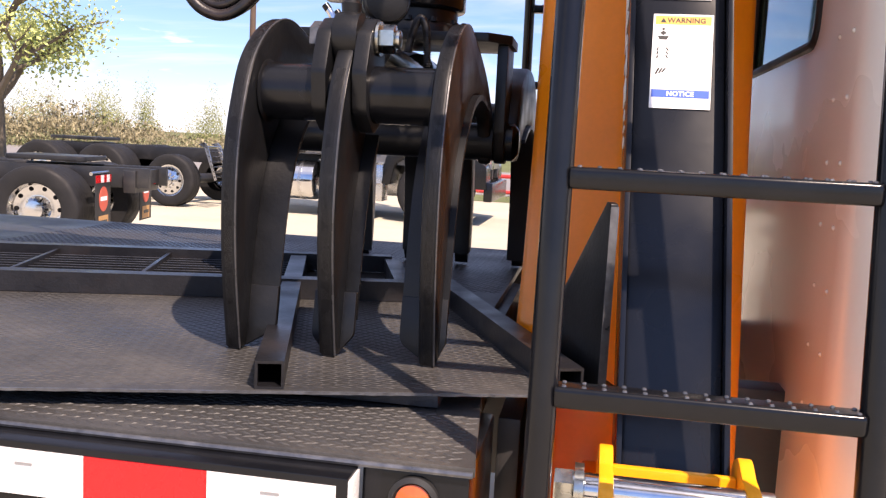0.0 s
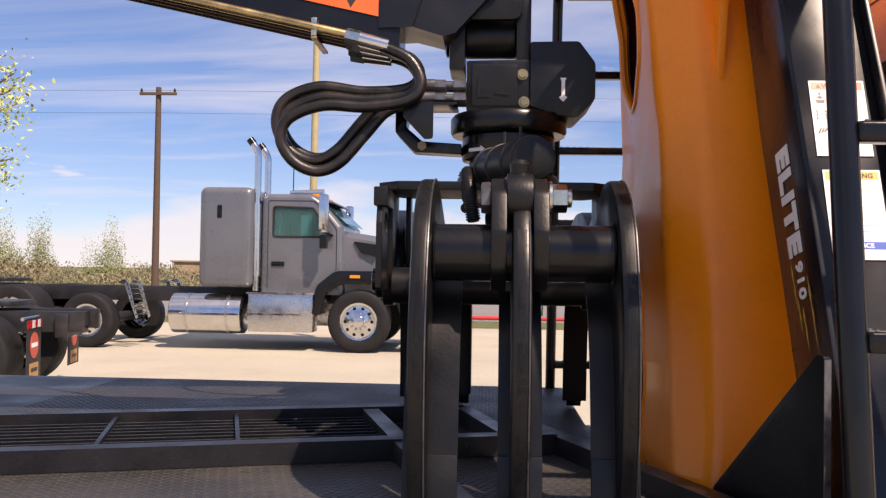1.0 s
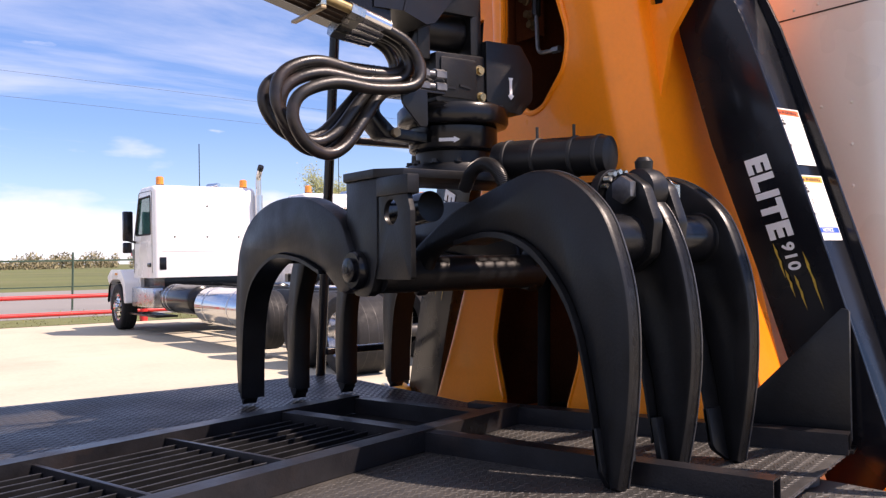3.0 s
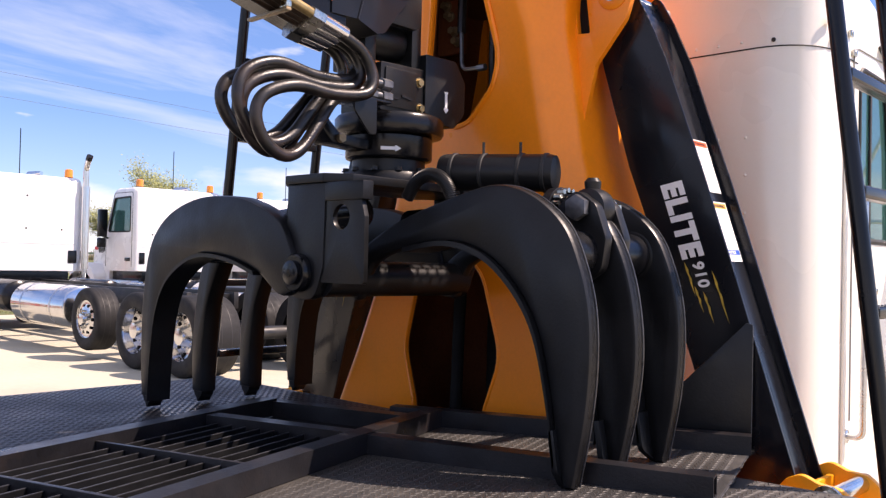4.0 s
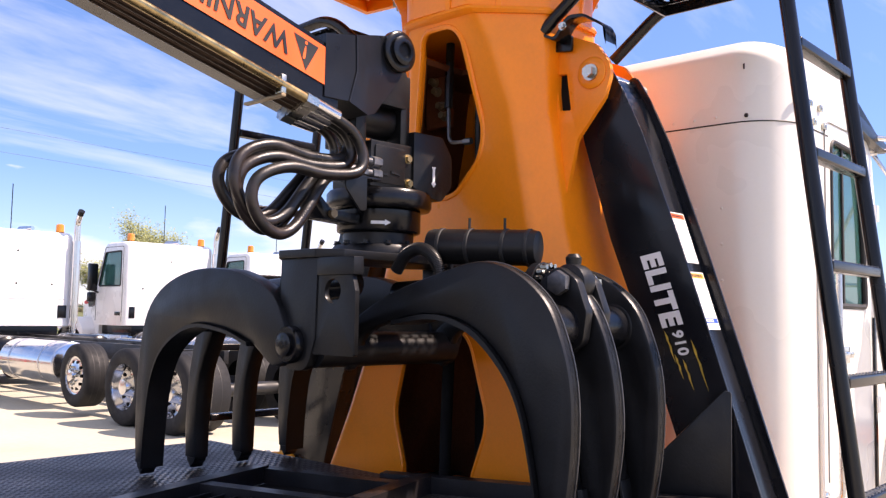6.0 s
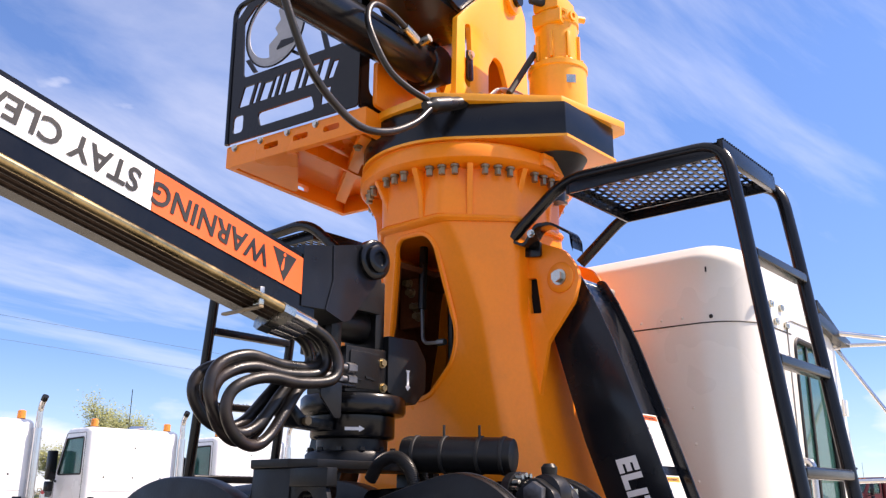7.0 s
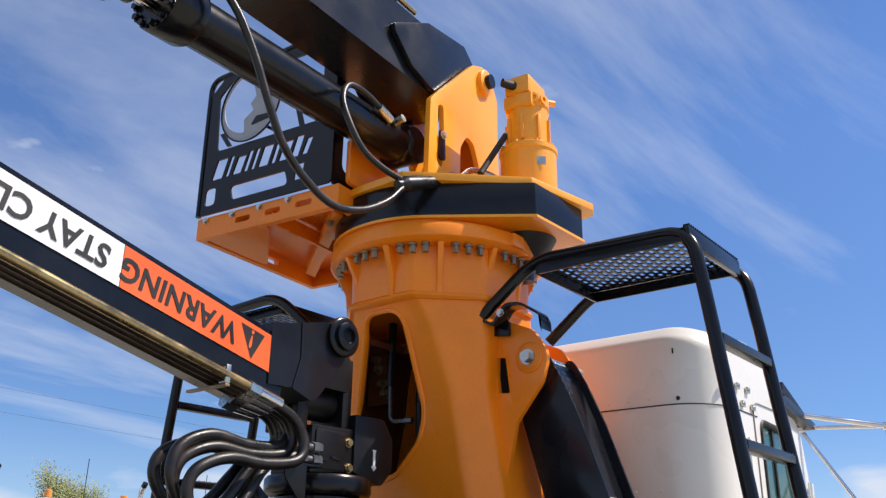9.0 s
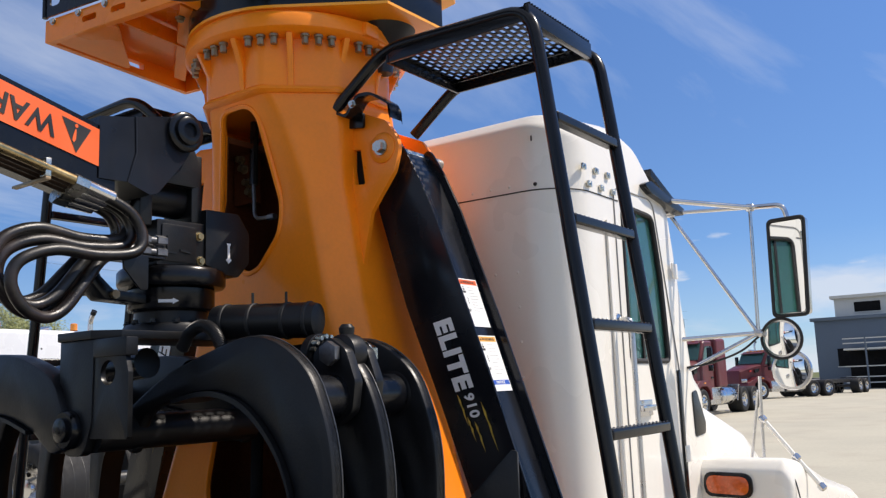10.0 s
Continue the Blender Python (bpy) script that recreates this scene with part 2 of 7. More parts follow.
LABW = mat("white_label", (0.80, 0.80, 0.79), 0.35, var=0.03)
LABO = mat("orange_label", (0.86, 0.135, 0.025), 0.4, var=0.05)
LABY = mat("yellow_label", (0.86, 0.42, 0.08), 0.4, var=0.05)
LABBLUE = mat("blue_label", (0.02, 0.09, 0.45), 0.4, var=0.05)
LIVID = mat("scuffed_tread", (0.034, 0.033, 0.032), 0.55, var=0.4, scale=5, fine=30, dirt=(0.09, 0.083, 0.075), dirt_amount=0.5, dirt_scale=6)
PALEG = mat("pale_grey_paint", (0.36, 0.37, 0.40), 0.45, var=0.12, scale=8, fine=60)
LABG = mat("grey_print", (0.25, 0.25, 0.25), 0.5, var=0.1)
FLAPR = mat("faded_red_print", (0.50, 0.085, 0.05), 0.6, var=0.2, scale=20)
FLAPT = mat("faded_tan_print", (0.45, 0.24, 0.09), 0.6, var=0.3, scale=30)
GOLD = mat("gold_decal", (0.50, 0.33, 0.05), 0.4, var=0.3, scale=40)
TAPER = mat("red_reflective_tape", (0.48, 0.004, 0.008), 0.25, var=0.08, scale=40, coat=0.4)
TAPEW = mat("white_reflective_tape", (0.72, 0.72, 0.71), 0.25, var=0.06, scale=40, coat=0.4)
AMBER = mat("amber_lens", (0.75, 0.25, 0.02), 0.2, var=0.15, scale=40, coat=0.6)
REDLENS = mat("red_orange_lens", (0.55, 0.10, 0.02), 0.2, var=0.2, scale=60, coat=0.6)
# orange paint darkened to brown, so the shade inside the mast is in the colour
SHADED_INSIDE = mat("shaded_mast_inside", (0.14, 0.040, 0.015), 0.7, var=0.35, scale=6, dirt=(0.05, 0.02, 0.010), dirt_amount=0.6, spec=0.2)
# near-black for openings and recesses, their shade put into the colour
DARKIN = mat("recess_shade_black", (0.004, 0.004, 0.0045), 0.8, var=0.2, spec=0.2)
BARK = mat("tree_bark", (0.13, 0.105, 0.08), 0.9, var=0.3, scale=10, bump=0.6, bump_scale=60)
LEAFM = mat("young_leaves", (0.42, 0.47, 0.16), 0.7, var=0.3, per_island=0.45)
LEAFT = mat("pale_bare_twigs", (0.25, 0.22, 0.13), 0.85, var=0.3, per_island=0.4)
BUDS = mat("pale_budding_crowns", (0.27, 0.29, 0.12), 0.85, var=0.3, per_island=0.3)
SHRUB = mat("dull_green_shrub", (0.16, 0.18, 0.08), 0.85, var=0.3, per_island=0.4)
WOODP = mat("weathered_pole_wood", (0.10, 0.065, 0.045), 0.85, var=0.25, scale=5, bump=0.5)
SANDP = mat("tan_pole_paint", (0.42, 0.36, 0.20), 0.6, var=0.12)
FENCEG = mat("green_fence_steel", (0.035, 0.07, 0.045), 0.6, var=0.2)
BUILDB = mat("blue_grey_cladding", (0.10, 0.13, 0.17), 0.6, var=0.1, scale=0.8)
BUILDW = mat("off_white_wall", (0.55, 0.55, 0.52), 0.7, var=0.06, scale=0.8)
BUILDT = mat("far_tan_wall", (0.36, 0.25, 0.16), 0.8, var=0.2, scale=0.8)


def glass_mat(name, tint, rough=0.03):
    m = bpy.data.materials.new(name)
    m.use_nodes = True
    b = m.node_tree.nodes["Principled BSDF"]
    b.inputs["Base Color"].default_value = (*tint, 1)
    b.inputs["Transmission Weight"].default_value = 0.85
    b.inputs["Roughness"].default_value = rough
    b.inputs["IOR"].default_value = 1.45
    return m


GLASS = glass_mat("tinted_glass", (0.17, 0.44, 0.41))
MIRROR = mat("mirror_glass", (0.88, 0.9, 0.9), 0.02, metal=1.0, var=0.0, rough_var=0.0)


# ---- building helpers ----
BASE = {}


def thing(name, label, category, at=(0, 0, 0), rz=0.0, group="", kind=""):
    ob = new(name)
    ob.empty_display_size = 0.1
    ob.matrix_world = pose(*at, 0, 0, rz)
    BASE[ob.name] = pose(*at, 0, 0, rz)
    return tagged(ob, label, category, group, kind)


def part(name, bm, material, parent=None, label="", smooth=40, kind=""):
    """Links a bmesh, given in the place's own coordinates, as one mesh object under a thing or a part."""
    me = bpy.data.meshes.new(name)
    base = BASE[parent.name] if parent else Matrix()
    bm.transform(base.inverted())
    if smooth:
        for f in bm.faces:
            f.smooth = True
        for e in bm.edges:
            if len(e.link_faces) == 2 and e.calc_face_angle(0) > radians(smooth):
                e.smooth = False
    bm.to_mesh(me)
    bm.free()
    for m in (material if isinstance(material, (list, tuple)) else (material,)):
        me.materials.append(m)
    ob = new(name, me)
    if parent:
        ob.parent = parent
        BASE[ob.name] = base
    if label:
        ob["label"] = label
    if kind:
        ob["kind"] = kind
    return ob


def join(*bms):
    out = bmesh.new()
    for b in bms:
        me = bpy.data.meshes.new("tmp")
        b.to_mesh(me)
        b.free()
        out.from_mesh(me)
        bpy.data.meshes.remove(me)
    return out


def bevelled(bm, width, seg=2, angle=30):
    es = [e for e in bm.edges if len(e.link_faces) == 2 and e.calc_face_angle(0) > radians(angle)]
    if es and width > 0:
        bmesh.ops.bevel(bm, geom=es, offset=width, segments=seg, profile=0.6, affect="EDGES", clamp_overlap=True)
    return bm


def box(x0, x1, y0, y1, z0, z1, bev=0.0, seg=2):
    bm = bmesh.new()
    bmesh.ops.create_cube(bm, size=1, matrix=Matrix.Translation(((x0 + x1) / 2, (y0 + y1) / 2, (z0 + z1) / 2)) @ Matrix.Diagonal((abs(x1 - x0), abs(y1 - y0), abs(z1 - z0), 1)))
    return bevelled(bm, bev, seg)


def frame_of(d):
    d = Vector(d).normalized()
    return d.to_track_quat("Z", "Y").to_matrix().to_4x4()


def rod(a, b, r, seg=20, r2=None, bev=0.0):
    a, b = Vector(a), Vector(b)
    bm = bmesh.new()
    bmesh.ops.create_cone(bm, cap_ends=True, segments=seg, radius1=r, radius2=r if r2 is None else r2, depth=(b - a).length,
                          matrix=Matrix.Translation((a + b) / 2) @ frame_of(b - a))
    return bevelled(bm, bev, 2, 60)


def spun(profile, at, axis=(0, 0, 1), seg=32, open_front=False, open_back=False):
    """A turned solid: profile of (radius, height) pairs round an axis."""
    bm = bmesh.new()
    m = Matrix.Translation(at) @ frame_of(axis)
    rings = []
    for r, h in profile:
        rings.append([bm.verts.new(m @ Vector((r * math.cos(2 * math.pi * i / seg), r * math.sin(2 * math.pi * i / seg), h))) for i in range(seg)])
    for p, q in zip(rings, rings[1:]):
        for i in range(seg):
            bm.faces.new((p[i], p[(i + 1) % seg], q[(i + 1) % seg], q[i]))
    if not open_front:
        bm.faces.new(rings[0][::-1])
    if not open_back:
        bm.faces.new(rings[-1])
    bmesh.ops.recalc_face_normals(bm, faces=bm.faces)
    return bm


def rounded(points, radii, seg=5):
    """A closed outline with its corners rounded. radii: one number or one a corner."""
    out, n = [], len(points)
    for i, p in enumerate(points):
        r = radii[i] if isinstance(radii, (list, tuple)) else radii
        p, a, b = Vector(p), Vector(points[i - 1]), Vector(points[(i + 1) % n])
        if r <= 0:
            out.append(p)
            continue
        u, v = (a - p), (b - p)
        lim = min(u.length, v.length) * 0.49
        u.normalize(); v.normalize()
        ang = max(0.05, u.angle(v))
        d = min(r / math.tan(ang / 2), lim)
        s, e = p + u * d, p + v * d
        for k in range(seg + 1):
            t = k / seg
            out.append((1 - t) ** 2 * s + 2 * t * (1 - t) * p + t * t * e)
    return [tuple(q) for q in out]


def smooth_line(points, n=6, closed=False):
    """Catmull-Rom through points."""
    pts = [Vector(p) for p in points]
    out, m = [], len(pts)
    for i in range(m if closed else m - 1):
        p1, p2 = pts[i], pts[(i + 1) % m]
        p0 = pts[i - 1] if closed or i > 0 else p1 * 2 - p2
        p3 = pts[(i + 2) % m] if closed or i + 2 < m else p2 * 2 - p1
        for k in range(n):
            t = k / n
            out.append(0.5 * ((2 * p1) + (p2 - p0) * t + (2 * p0 - 5 * p1 + 4 * p2 - p3) * t * t + (3 * p1 - p0 - 3 * p2 + p3) * t ** 3))
    if not closed:
        out.append(pts[-1])
    return [tuple(p) for p in out]


def slab(outline, axis, lo, hi, bev=0.0, seg=2, holes=()):
    """A plate: an outline in the two other axes, thick from lo to hi along axis ('x', 'y' or 'z'). holes: further outlines cut through."""
    def at(p, h):
        return {"x": (h, p[0], p[1]), "y": (p[0], h, p[1]), "z": (p[0], p[1], h)}[axis]
    bm = bmesh.new()
    if not holes:
        a = [bm.verts.new(at(p, lo)) for p in outline]
        b = [bm.verts.new(at(p, hi)) for p in outline]
        bm.faces.new(a); bm.faces.new(b)
        for i in range(len(a)):
            j = (i + 1) % len(a)
            bm.faces.new((a[i], a[j], b[j], b[i]))
    else:
        edges = []
        for loop in (outline, *holes):
            vs = [bm.verts.new(at(p, lo)) for p in loop]
            edges += [bm.edges.new((vs[i], vs[(i + 1) % len(vs)])) for i in range(len(vs))]
        got = bmesh.ops.triangle_fill(bm, use_beauty=True, use_dissolve=False, edges=edges)
        faces = [g for g in got["geom"] if isinstance(g, bmesh.types.BMFace)]
        ext = bmesh.ops.extrude_face_region(bm, geom=faces)
        d = {"x": (hi - lo, 0, 0), "y": (0, hi - lo, 0), "z": (0, 0, hi - lo)}[axis]
        bmesh.ops.translate(bm, vec=d, verts=[g for g in ext["geom"] if isinstance(g, bmesh.types.BMVert)])
    bmesh.ops.recalc_face_normals(bm, faces=bm.faces)
    return bevelled(bm, bev, seg)


def pipe(points, r, seg=12, closed=False, caps=True):
    """A round bar or hose along points."""
    pts = [Vector(p) for p in points]
    bm, rings, n = bmesh.new(), [], len(pts)
    up = None
    for i, p in enumerate(pts):
        d = (pts[(i + 1) % n] - pts[i - 1]) if closed or 0 < i < n - 1 else (pts[1] - pts[0] if i == 0 else pts[-1] - pts[-2])
        d.normalize()
        if up is None:
            up = d.orthogonal().normalized()
        up = (up - d * up.dot(d)).normalized()
        side = d.cross(up)
        rr = r[i] if isinstance(r, (list, tuple)) else r
        rings.append([bm.verts.new(p + (up * math.cos(2 * math.pi * k / seg) + side * math.sin(2 * math.pi * k / seg)) * rr) for k in range(seg)])
    for i in range(n if closed else n - 1):
        a, b = rings[i], rings[(i + 1) % n]
        for k in range(seg):
            bm.faces.new((a[k], a[(k + 1) % seg], b[(k + 1) % seg], b[k]))
    if caps and not closed:
        bm.faces.new(rings[0][::-1]); bm.faces.new(rings[-1])
    bmesh.ops.recalc_face_normals(bm, faces=bm.faces)
    return bm


def bent(points, radius, seg=6):
    """A polyline in space with rounded corners."""
    out = [tuple(points[0])]
    for i in range(1, len(points) - 1):
        p, a, b = Vector(points[i]), Vector(points[i - 1]), Vector(points[i + 1])
        u, v = (a - p), (b - p)
        d = min(radius, u.length * 0.49, v.length * 0.49)
        s, e = p + u.normalized() * d, p + v.normalized() * d
        for k in range(seg + 1):
            t = k / seg
            out.append(tuple((1 - t) ** 2 * s + 2 * t * (1 - t) * p + t * t * e))
    out.append(tuple(points[-1]))
    return out


def loft(sections):
    """A closed solid through outlines of equal point count (lists of 3D points)."""
    bm = bmesh.new()
    rings = [[bm.verts.new(p) for p in s] for s in sections]
    for a, b in zip(rings, rings[1:]):
        for k in range(len(a)):
            j = (k + 1) % len(a)
            bm.faces.new((a[k], a[j], b[j], b[k]))
    bm.faces.new(rings[0][::-1]); bm.faces.new(rings[-1])
    bmesh.ops.recalc_face_normals(bm, faces=bm.faces)
    return bm


def puffed(prof, y0, y1, rx, rz, seg=6):
    """A body: a side profile (x, z) carried from y0 to y1, drawn in at both flanks by rx and rz with a round corner; its foot stays level."""
    xs, zs = [p[0] for p in prof], [p[1] for p in prof]
    xc, hx, zf, hz = (min(xs) + max(xs)) / 2, (max(xs) - min(xs)) / 2, min(zs), max(zs) - min(zs)
    rows = []
    for k in range(seg + 1):
        a = k / seg * math.pi / 2
        rows.append((rx * (1 - math.sin(a)), rz * (1 - math.sin(a)), rx * (1 - math.cos(a))))
    secs = []
    for dx, dz, dy in rows:
        secs.append([(xc + (x - xc) * (1 - dx / hx), y0 + dy, zf + (z - zf) * (1 - dz / hz)) for x, z in prof])
    for dx, dz, dy in rows[::-1]:
        secs.append([(xc + (x - xc) * (1 - dx / hx), y1 - dy, zf + (z - zf) * (1 - dz / hz)) for x, z in prof])
    return loft(secs)


def cut(bm, *cutters):
    """The solid bm with the cutters taken away."""
    me = bpy.data.meshes.new("solid"); bm.to_mesh(me); bm.free()
    ob = new("solid", me)
    gone = [ob]
    for c in cutters:
        cm = bpy.data.meshes.new("cutter"); c.to_mesh(cm); c.free()
        co = new("cutter", cm)
        gone.append(co)
        mod = ob.modifiers.new("cut", "BOOLEAN")
        mod.operation, mod.object, mod.solver = "DIFFERENCE", co, "EXACT"
    bpy.context.view_layer.update()
    ev = ob.evaluated_get(bpy.context.evaluated_depsgraph_get())
    out = bmesh.new()
    out.from_mesh(ev.to_mesh())
    ev.to_mesh_clear()
    for g in gone:
        d = g.data
        bpy.data.objects.remove(g)
        bpy.data.meshes.remove(d)
    return out


def circle(cx, cy, r, n=48):
    return [(cx + r * math.cos(2 * math.pi * k / n), cy + r * math.sin(2 * math.pi * k / n)) for k in range(n)]


def hexbolt(at, axis, r=0.012, h=0.01):
    a = Vector(at); d = Vector(axis).normalized()
    return join(rod(a, a + d * h * 0.25, r * 1.35, 14), rod(a + d * h * 0.25, a + d * h, r, 6))


def words(text, size, m, extrude=0.0006, space=1.0, shear=0.0, bold=0.0):
    """Lettering as a mesh, its baseline's middle at the pose m (x along the line, y up the letters)."""
    cu = bpy.data.curves.new("text", "FONT")
    cu.body, cu.size, cu.extrude, cu.align_x, cu.space_character, cu.shear, cu.offset = text, size, extrude, "CENTER", space, shear, bold
    cu.resolution_u = 3
    ob = new("text", cu)
    bpy.context.view_layer.update()
    ev = ob.evaluated_get(bpy.context.evaluated_depsgraph_get())
    bm = bmesh.new()
    bm.from_mesh(ev.to_mesh())
    ev.to_mesh_clear()
    bpy.data.objects.remove(ob)
    bpy.data.curves.remove(cu)
    bm.transform(m)
    return bm


def placed(bm, m):
    bm.transform(m)
    return bm


def face_pose(origin, right, up):
    """A pose whose x runs along right, y along up."""
    x = Vector(right).normalized()
    z = x.cross(Vector(up)).normalized()
    y = z.cross(x)
    m = Matrix((x, y, z)).transposed().to_4x4()
    m.translation = origin
    return m


# ---- ground ----
def sheet(name, x0, x1, y0, y1, z, material, label, category, depth=0.0):
    ob = part(name, box(x0, x1, y0, y1, z - max(depth, 0.02), z), material, smooth=0)
    return tagged(ob, label, category, kind="structure")


sheet("ground", -1800, 1800, -900, 2600, -0.03, GRASSM, "open spring grassland reaching to the horizon", "ground", 0.3)
sheet("pavement", -70, 140, -40, 24.7, 0.0, CONC, "pale dusty concrete yard with joints", "pavement", 0.02)
sheet("road", -400, 400, 28.5, 57, -0.015, ASPH, "pale grey road beyond the fence", "road", 0.012)


# ---- the loader truck: deck, chassis, cab ----
DECK = 1.064
truck = thing("loader_truck", "white flatbed truck with a dark steel deck behind the cab", "truck", (0, 2.755, 0))

deck = part("deck", box(-6.5, 0.13, 1.722, 4.12, DECK - 0.03, DECK - 0.006, 0.003), DECKF, truck, "dark tread-plate deck, scuffed")
part("deck_edge_beam", box(-6.5, 0.13, 4.05, 4.115, DECK - 0.16, DECK - 0.031, 0.004), FRAMEM, truck)
part("side_ledge", slab([(-6.5, 1.432), (0.236, 1.455), (0.228, 1.52), (0.198, 1.83), (0.196, 1.98), (-6.5, 1.98)], "z", DECK - 0.05, DECK - 0.034, 0.003), DECKM, truck, "lower tread-plate side ledge")
part("side_rail", box(-6.5, 0.052, 1.40, 1.46, 0.86, DECK - 0.0515, 0.003), BLACK, truck, "black side rail carrying the reflective tape")
# end face coloured white to carry the sun that falls on it
part("sunlit_rail_end", box(0.0525, 0.0565, 1.398, 1.452, 0.86, DECK - 0.054, 0.001), TAPEW, truck, "end face of the rail, sunlit white put into its colour")
part("rail_end_box", box(0.057, 0.228, 1.462, 1.80, 0.78, DECK - 0.051, 0.008), BLACK, truck)
part("rail_lip", rod((-6.5, 1.434, DECK - 0.046), (0.232, 1.457, DECK - 0.046), 0.006, 8), EDGE, truck, "rubbed folded edge of the ledge")
lamp_ring = part("side_marker_lamp", spun([(0.040, 0), (0.040, 0.010), (0.032, 0.014), (0.029, 0.007)], (0.142, 1.462, 0.966), (0, -1, 0)), RUBBER, truck)
part("lens", spun([(0.0285, 0.0), (0.028, 0.008), (0.016, 0.013), (0.003, 0.015)], (0.142, 1.460, 0.966), (0, -1, 0)), REDLENS, lamp_ring, "red-orange marker lens")
# conspicuity tape in alternating red and white lengths along the rail
x = 0.034
i = 0
while x > -1.6:
    w = 0.206
    seg = slab([(x - w + 0.001, 0.925), (x, 0.925), (x, 1.000), (x - w + 0.001, 1.000)], "y", 1.3975, 1.3995)
    part("tape_strip", seg, TAPEW if i % 2 == 0 else TAPER, truck, "white reflective tape" if i % 2 == 0 else "red reflective tape", 0)
    if i % 2 == 0:
        part("print", box(x - w / 2 - 0.015, x - w / 2 + 0.015, 1.3962, 1.3973, 0.975, 0.979), LABG, truck, "small grey print")
    x -= w
    i += 1
for y0 in (2.30, 3.13):
    part("frame_rail", box(-6.3, 3.8, y0, y0 + 0.085, 0.70, 0.98, 0.006), FRAMEM, truck)
for xx in (-6.2, -4.6, -3.0, -1.4, -0.1):
    part("cross_member", box(xx, xx + 0.08, 2.0, 4.02, DECK - 0.13, DECK - 0.031, 0.003), FRAMEM, truck)
for xx in (-1.7, 0.16):
    part("bed_stringer", box(xx - 0.3, xx + 0.0, 2.2, 3.3, 0.88, DECK - 0.031), FRAMEM, truck)

# raised lugs of the tread plate
def lugs(x0, x1, y0, y1, z, step=0.026, rise=0.0018):
    verts, faces = [], []
    row = step * 0.58
    nx, ny = int((x1 - x0) / step), int((y1 - y0) / row)
    for i in range(nx):
        for j in range(ny):
            cx, cy = x0 + (i + 0.5 + 0.5 * (j % 2)) * step, y0 + (j + 0.5) * row
            a = radians(24 if j % 2 else -24)
            u, v = Vector((math.cos(a), math.sin(a))), Vector((-math.sin(a), math.cos(a)))
            k = len(verts)
            for p, h in ((u * 0.0125, 0), (v * 0.0030, 0), (-u * 0.0125, 0), (-v * 0.0030, 0), (u * 0.006, rise), (-u * 0.006, rise)):
                X, Y = cx + p.x, cy + p.y
                verts.append((X, Y, z + h))
            faces += [(k, k + 1, k + 4), (k + 1, k + 2, k + 5), (k + 1, k + 5, k + 4), (k + 2, k + 3, k + 5), (k + 3, k, k + 4), (k + 3, k + 4, k + 5)]
    me = bpy.data.meshes.new("lug")
    me.from_pydata(verts, [], faces)
    bm = bmesh.new()
    bm.from_mesh(me)
    bpy.data.meshes.remove(me)
    return bm


part("tread_pattern", lugs(-1.9, 0.12, 2.9, 4.11, DECK - 0.006, 0.030, 0.0012), DECKF, deck, "raised tread pattern", 0, "stuff")
part("tread_pattern", lugs(-1.1, 0.205, 1.462, 1.71, DECK - 0.034), LIVID, truck, "raised tread pattern", 0, "stuff")

# ---- the loose frame with the grating, lying askew on the deck ----
SKID = pose(-0.163, 1.632, DECK, 0, 0, 17.0)
skid = thing("grating_frame", "dark steel frame with tread plate and bar grating, on the deck", "steel frame", (-0.163, 1.632, DECK), 17.0)


def sk(bm):
    return placed(bm, SKID)


plate = part("tread_plate", sk(box(-1.9, 0.535, 0.0, 0.905, -0.005, 0.0, 0.001)), DECKM, skid, "tread plate with a rough torch-cut edge")
part("tread_pattern", sk(lugs(-1.2, 0.52, 0.02, 0.90, 0.0, 0.026, 0.0012)), LIVID, plate, "raised tread pattern", 0, "stuff")
rng = random.Random(5)
edge = [(-1.9, -0.004)]
u = -1.9
while u < 0.535:
    u += rng.uniform(0.006, 0.02)
    edge.append((min(u, 0.535), -0.002 - rng.random() * 0.004))
edge += [(0.535, 0.004), (-1.9, 0.004)]
part("cut_edge", sk(slab(edge, "z", -0.0055, -0.0005)), EDGE, plate, "bright torch-cut edge", 0)


def square_tube(a, b, w, wall=0.005):
    """A hollow square section from a to b, both on the bottom's middle."""
    a, b = Vector(a), Vector(b)
    d = (b - a).normalized()
    s = d.cross(Vector((0, 0, 1))).normalized()
    up = Vector((0, 0, 1))
    bm = bmesh.new()
    def ring(c, k):
        return [bm.verts.new(c + s * sx * (w / 2 - k) + up * (w / 2 + sz * (w / 2 - k))) for sx, sz in ((-1, -1), (1, -1), (1, 1), (-1, 1))]
    o0, o1, i0, i1 = ring(a, 0), ring(b, 0), ring(a, wall), ring(b, wall)
    for k in range(4):
        j = (k + 1) % 4
        bm.faces.new((o0[k], o0[j], o1[j], o1[k])); bm.faces.new((i0[k], i1[k], i1[j], i0[j]))
        bm.faces.new((o0[k], i0[k], i0[j], o0[j])); bm.faces.new((o1[k], o1[j], i1[j], i1[k]))
    bmesh.ops.recalc_face_normals(bm, faces=bm.faces)
    return bm


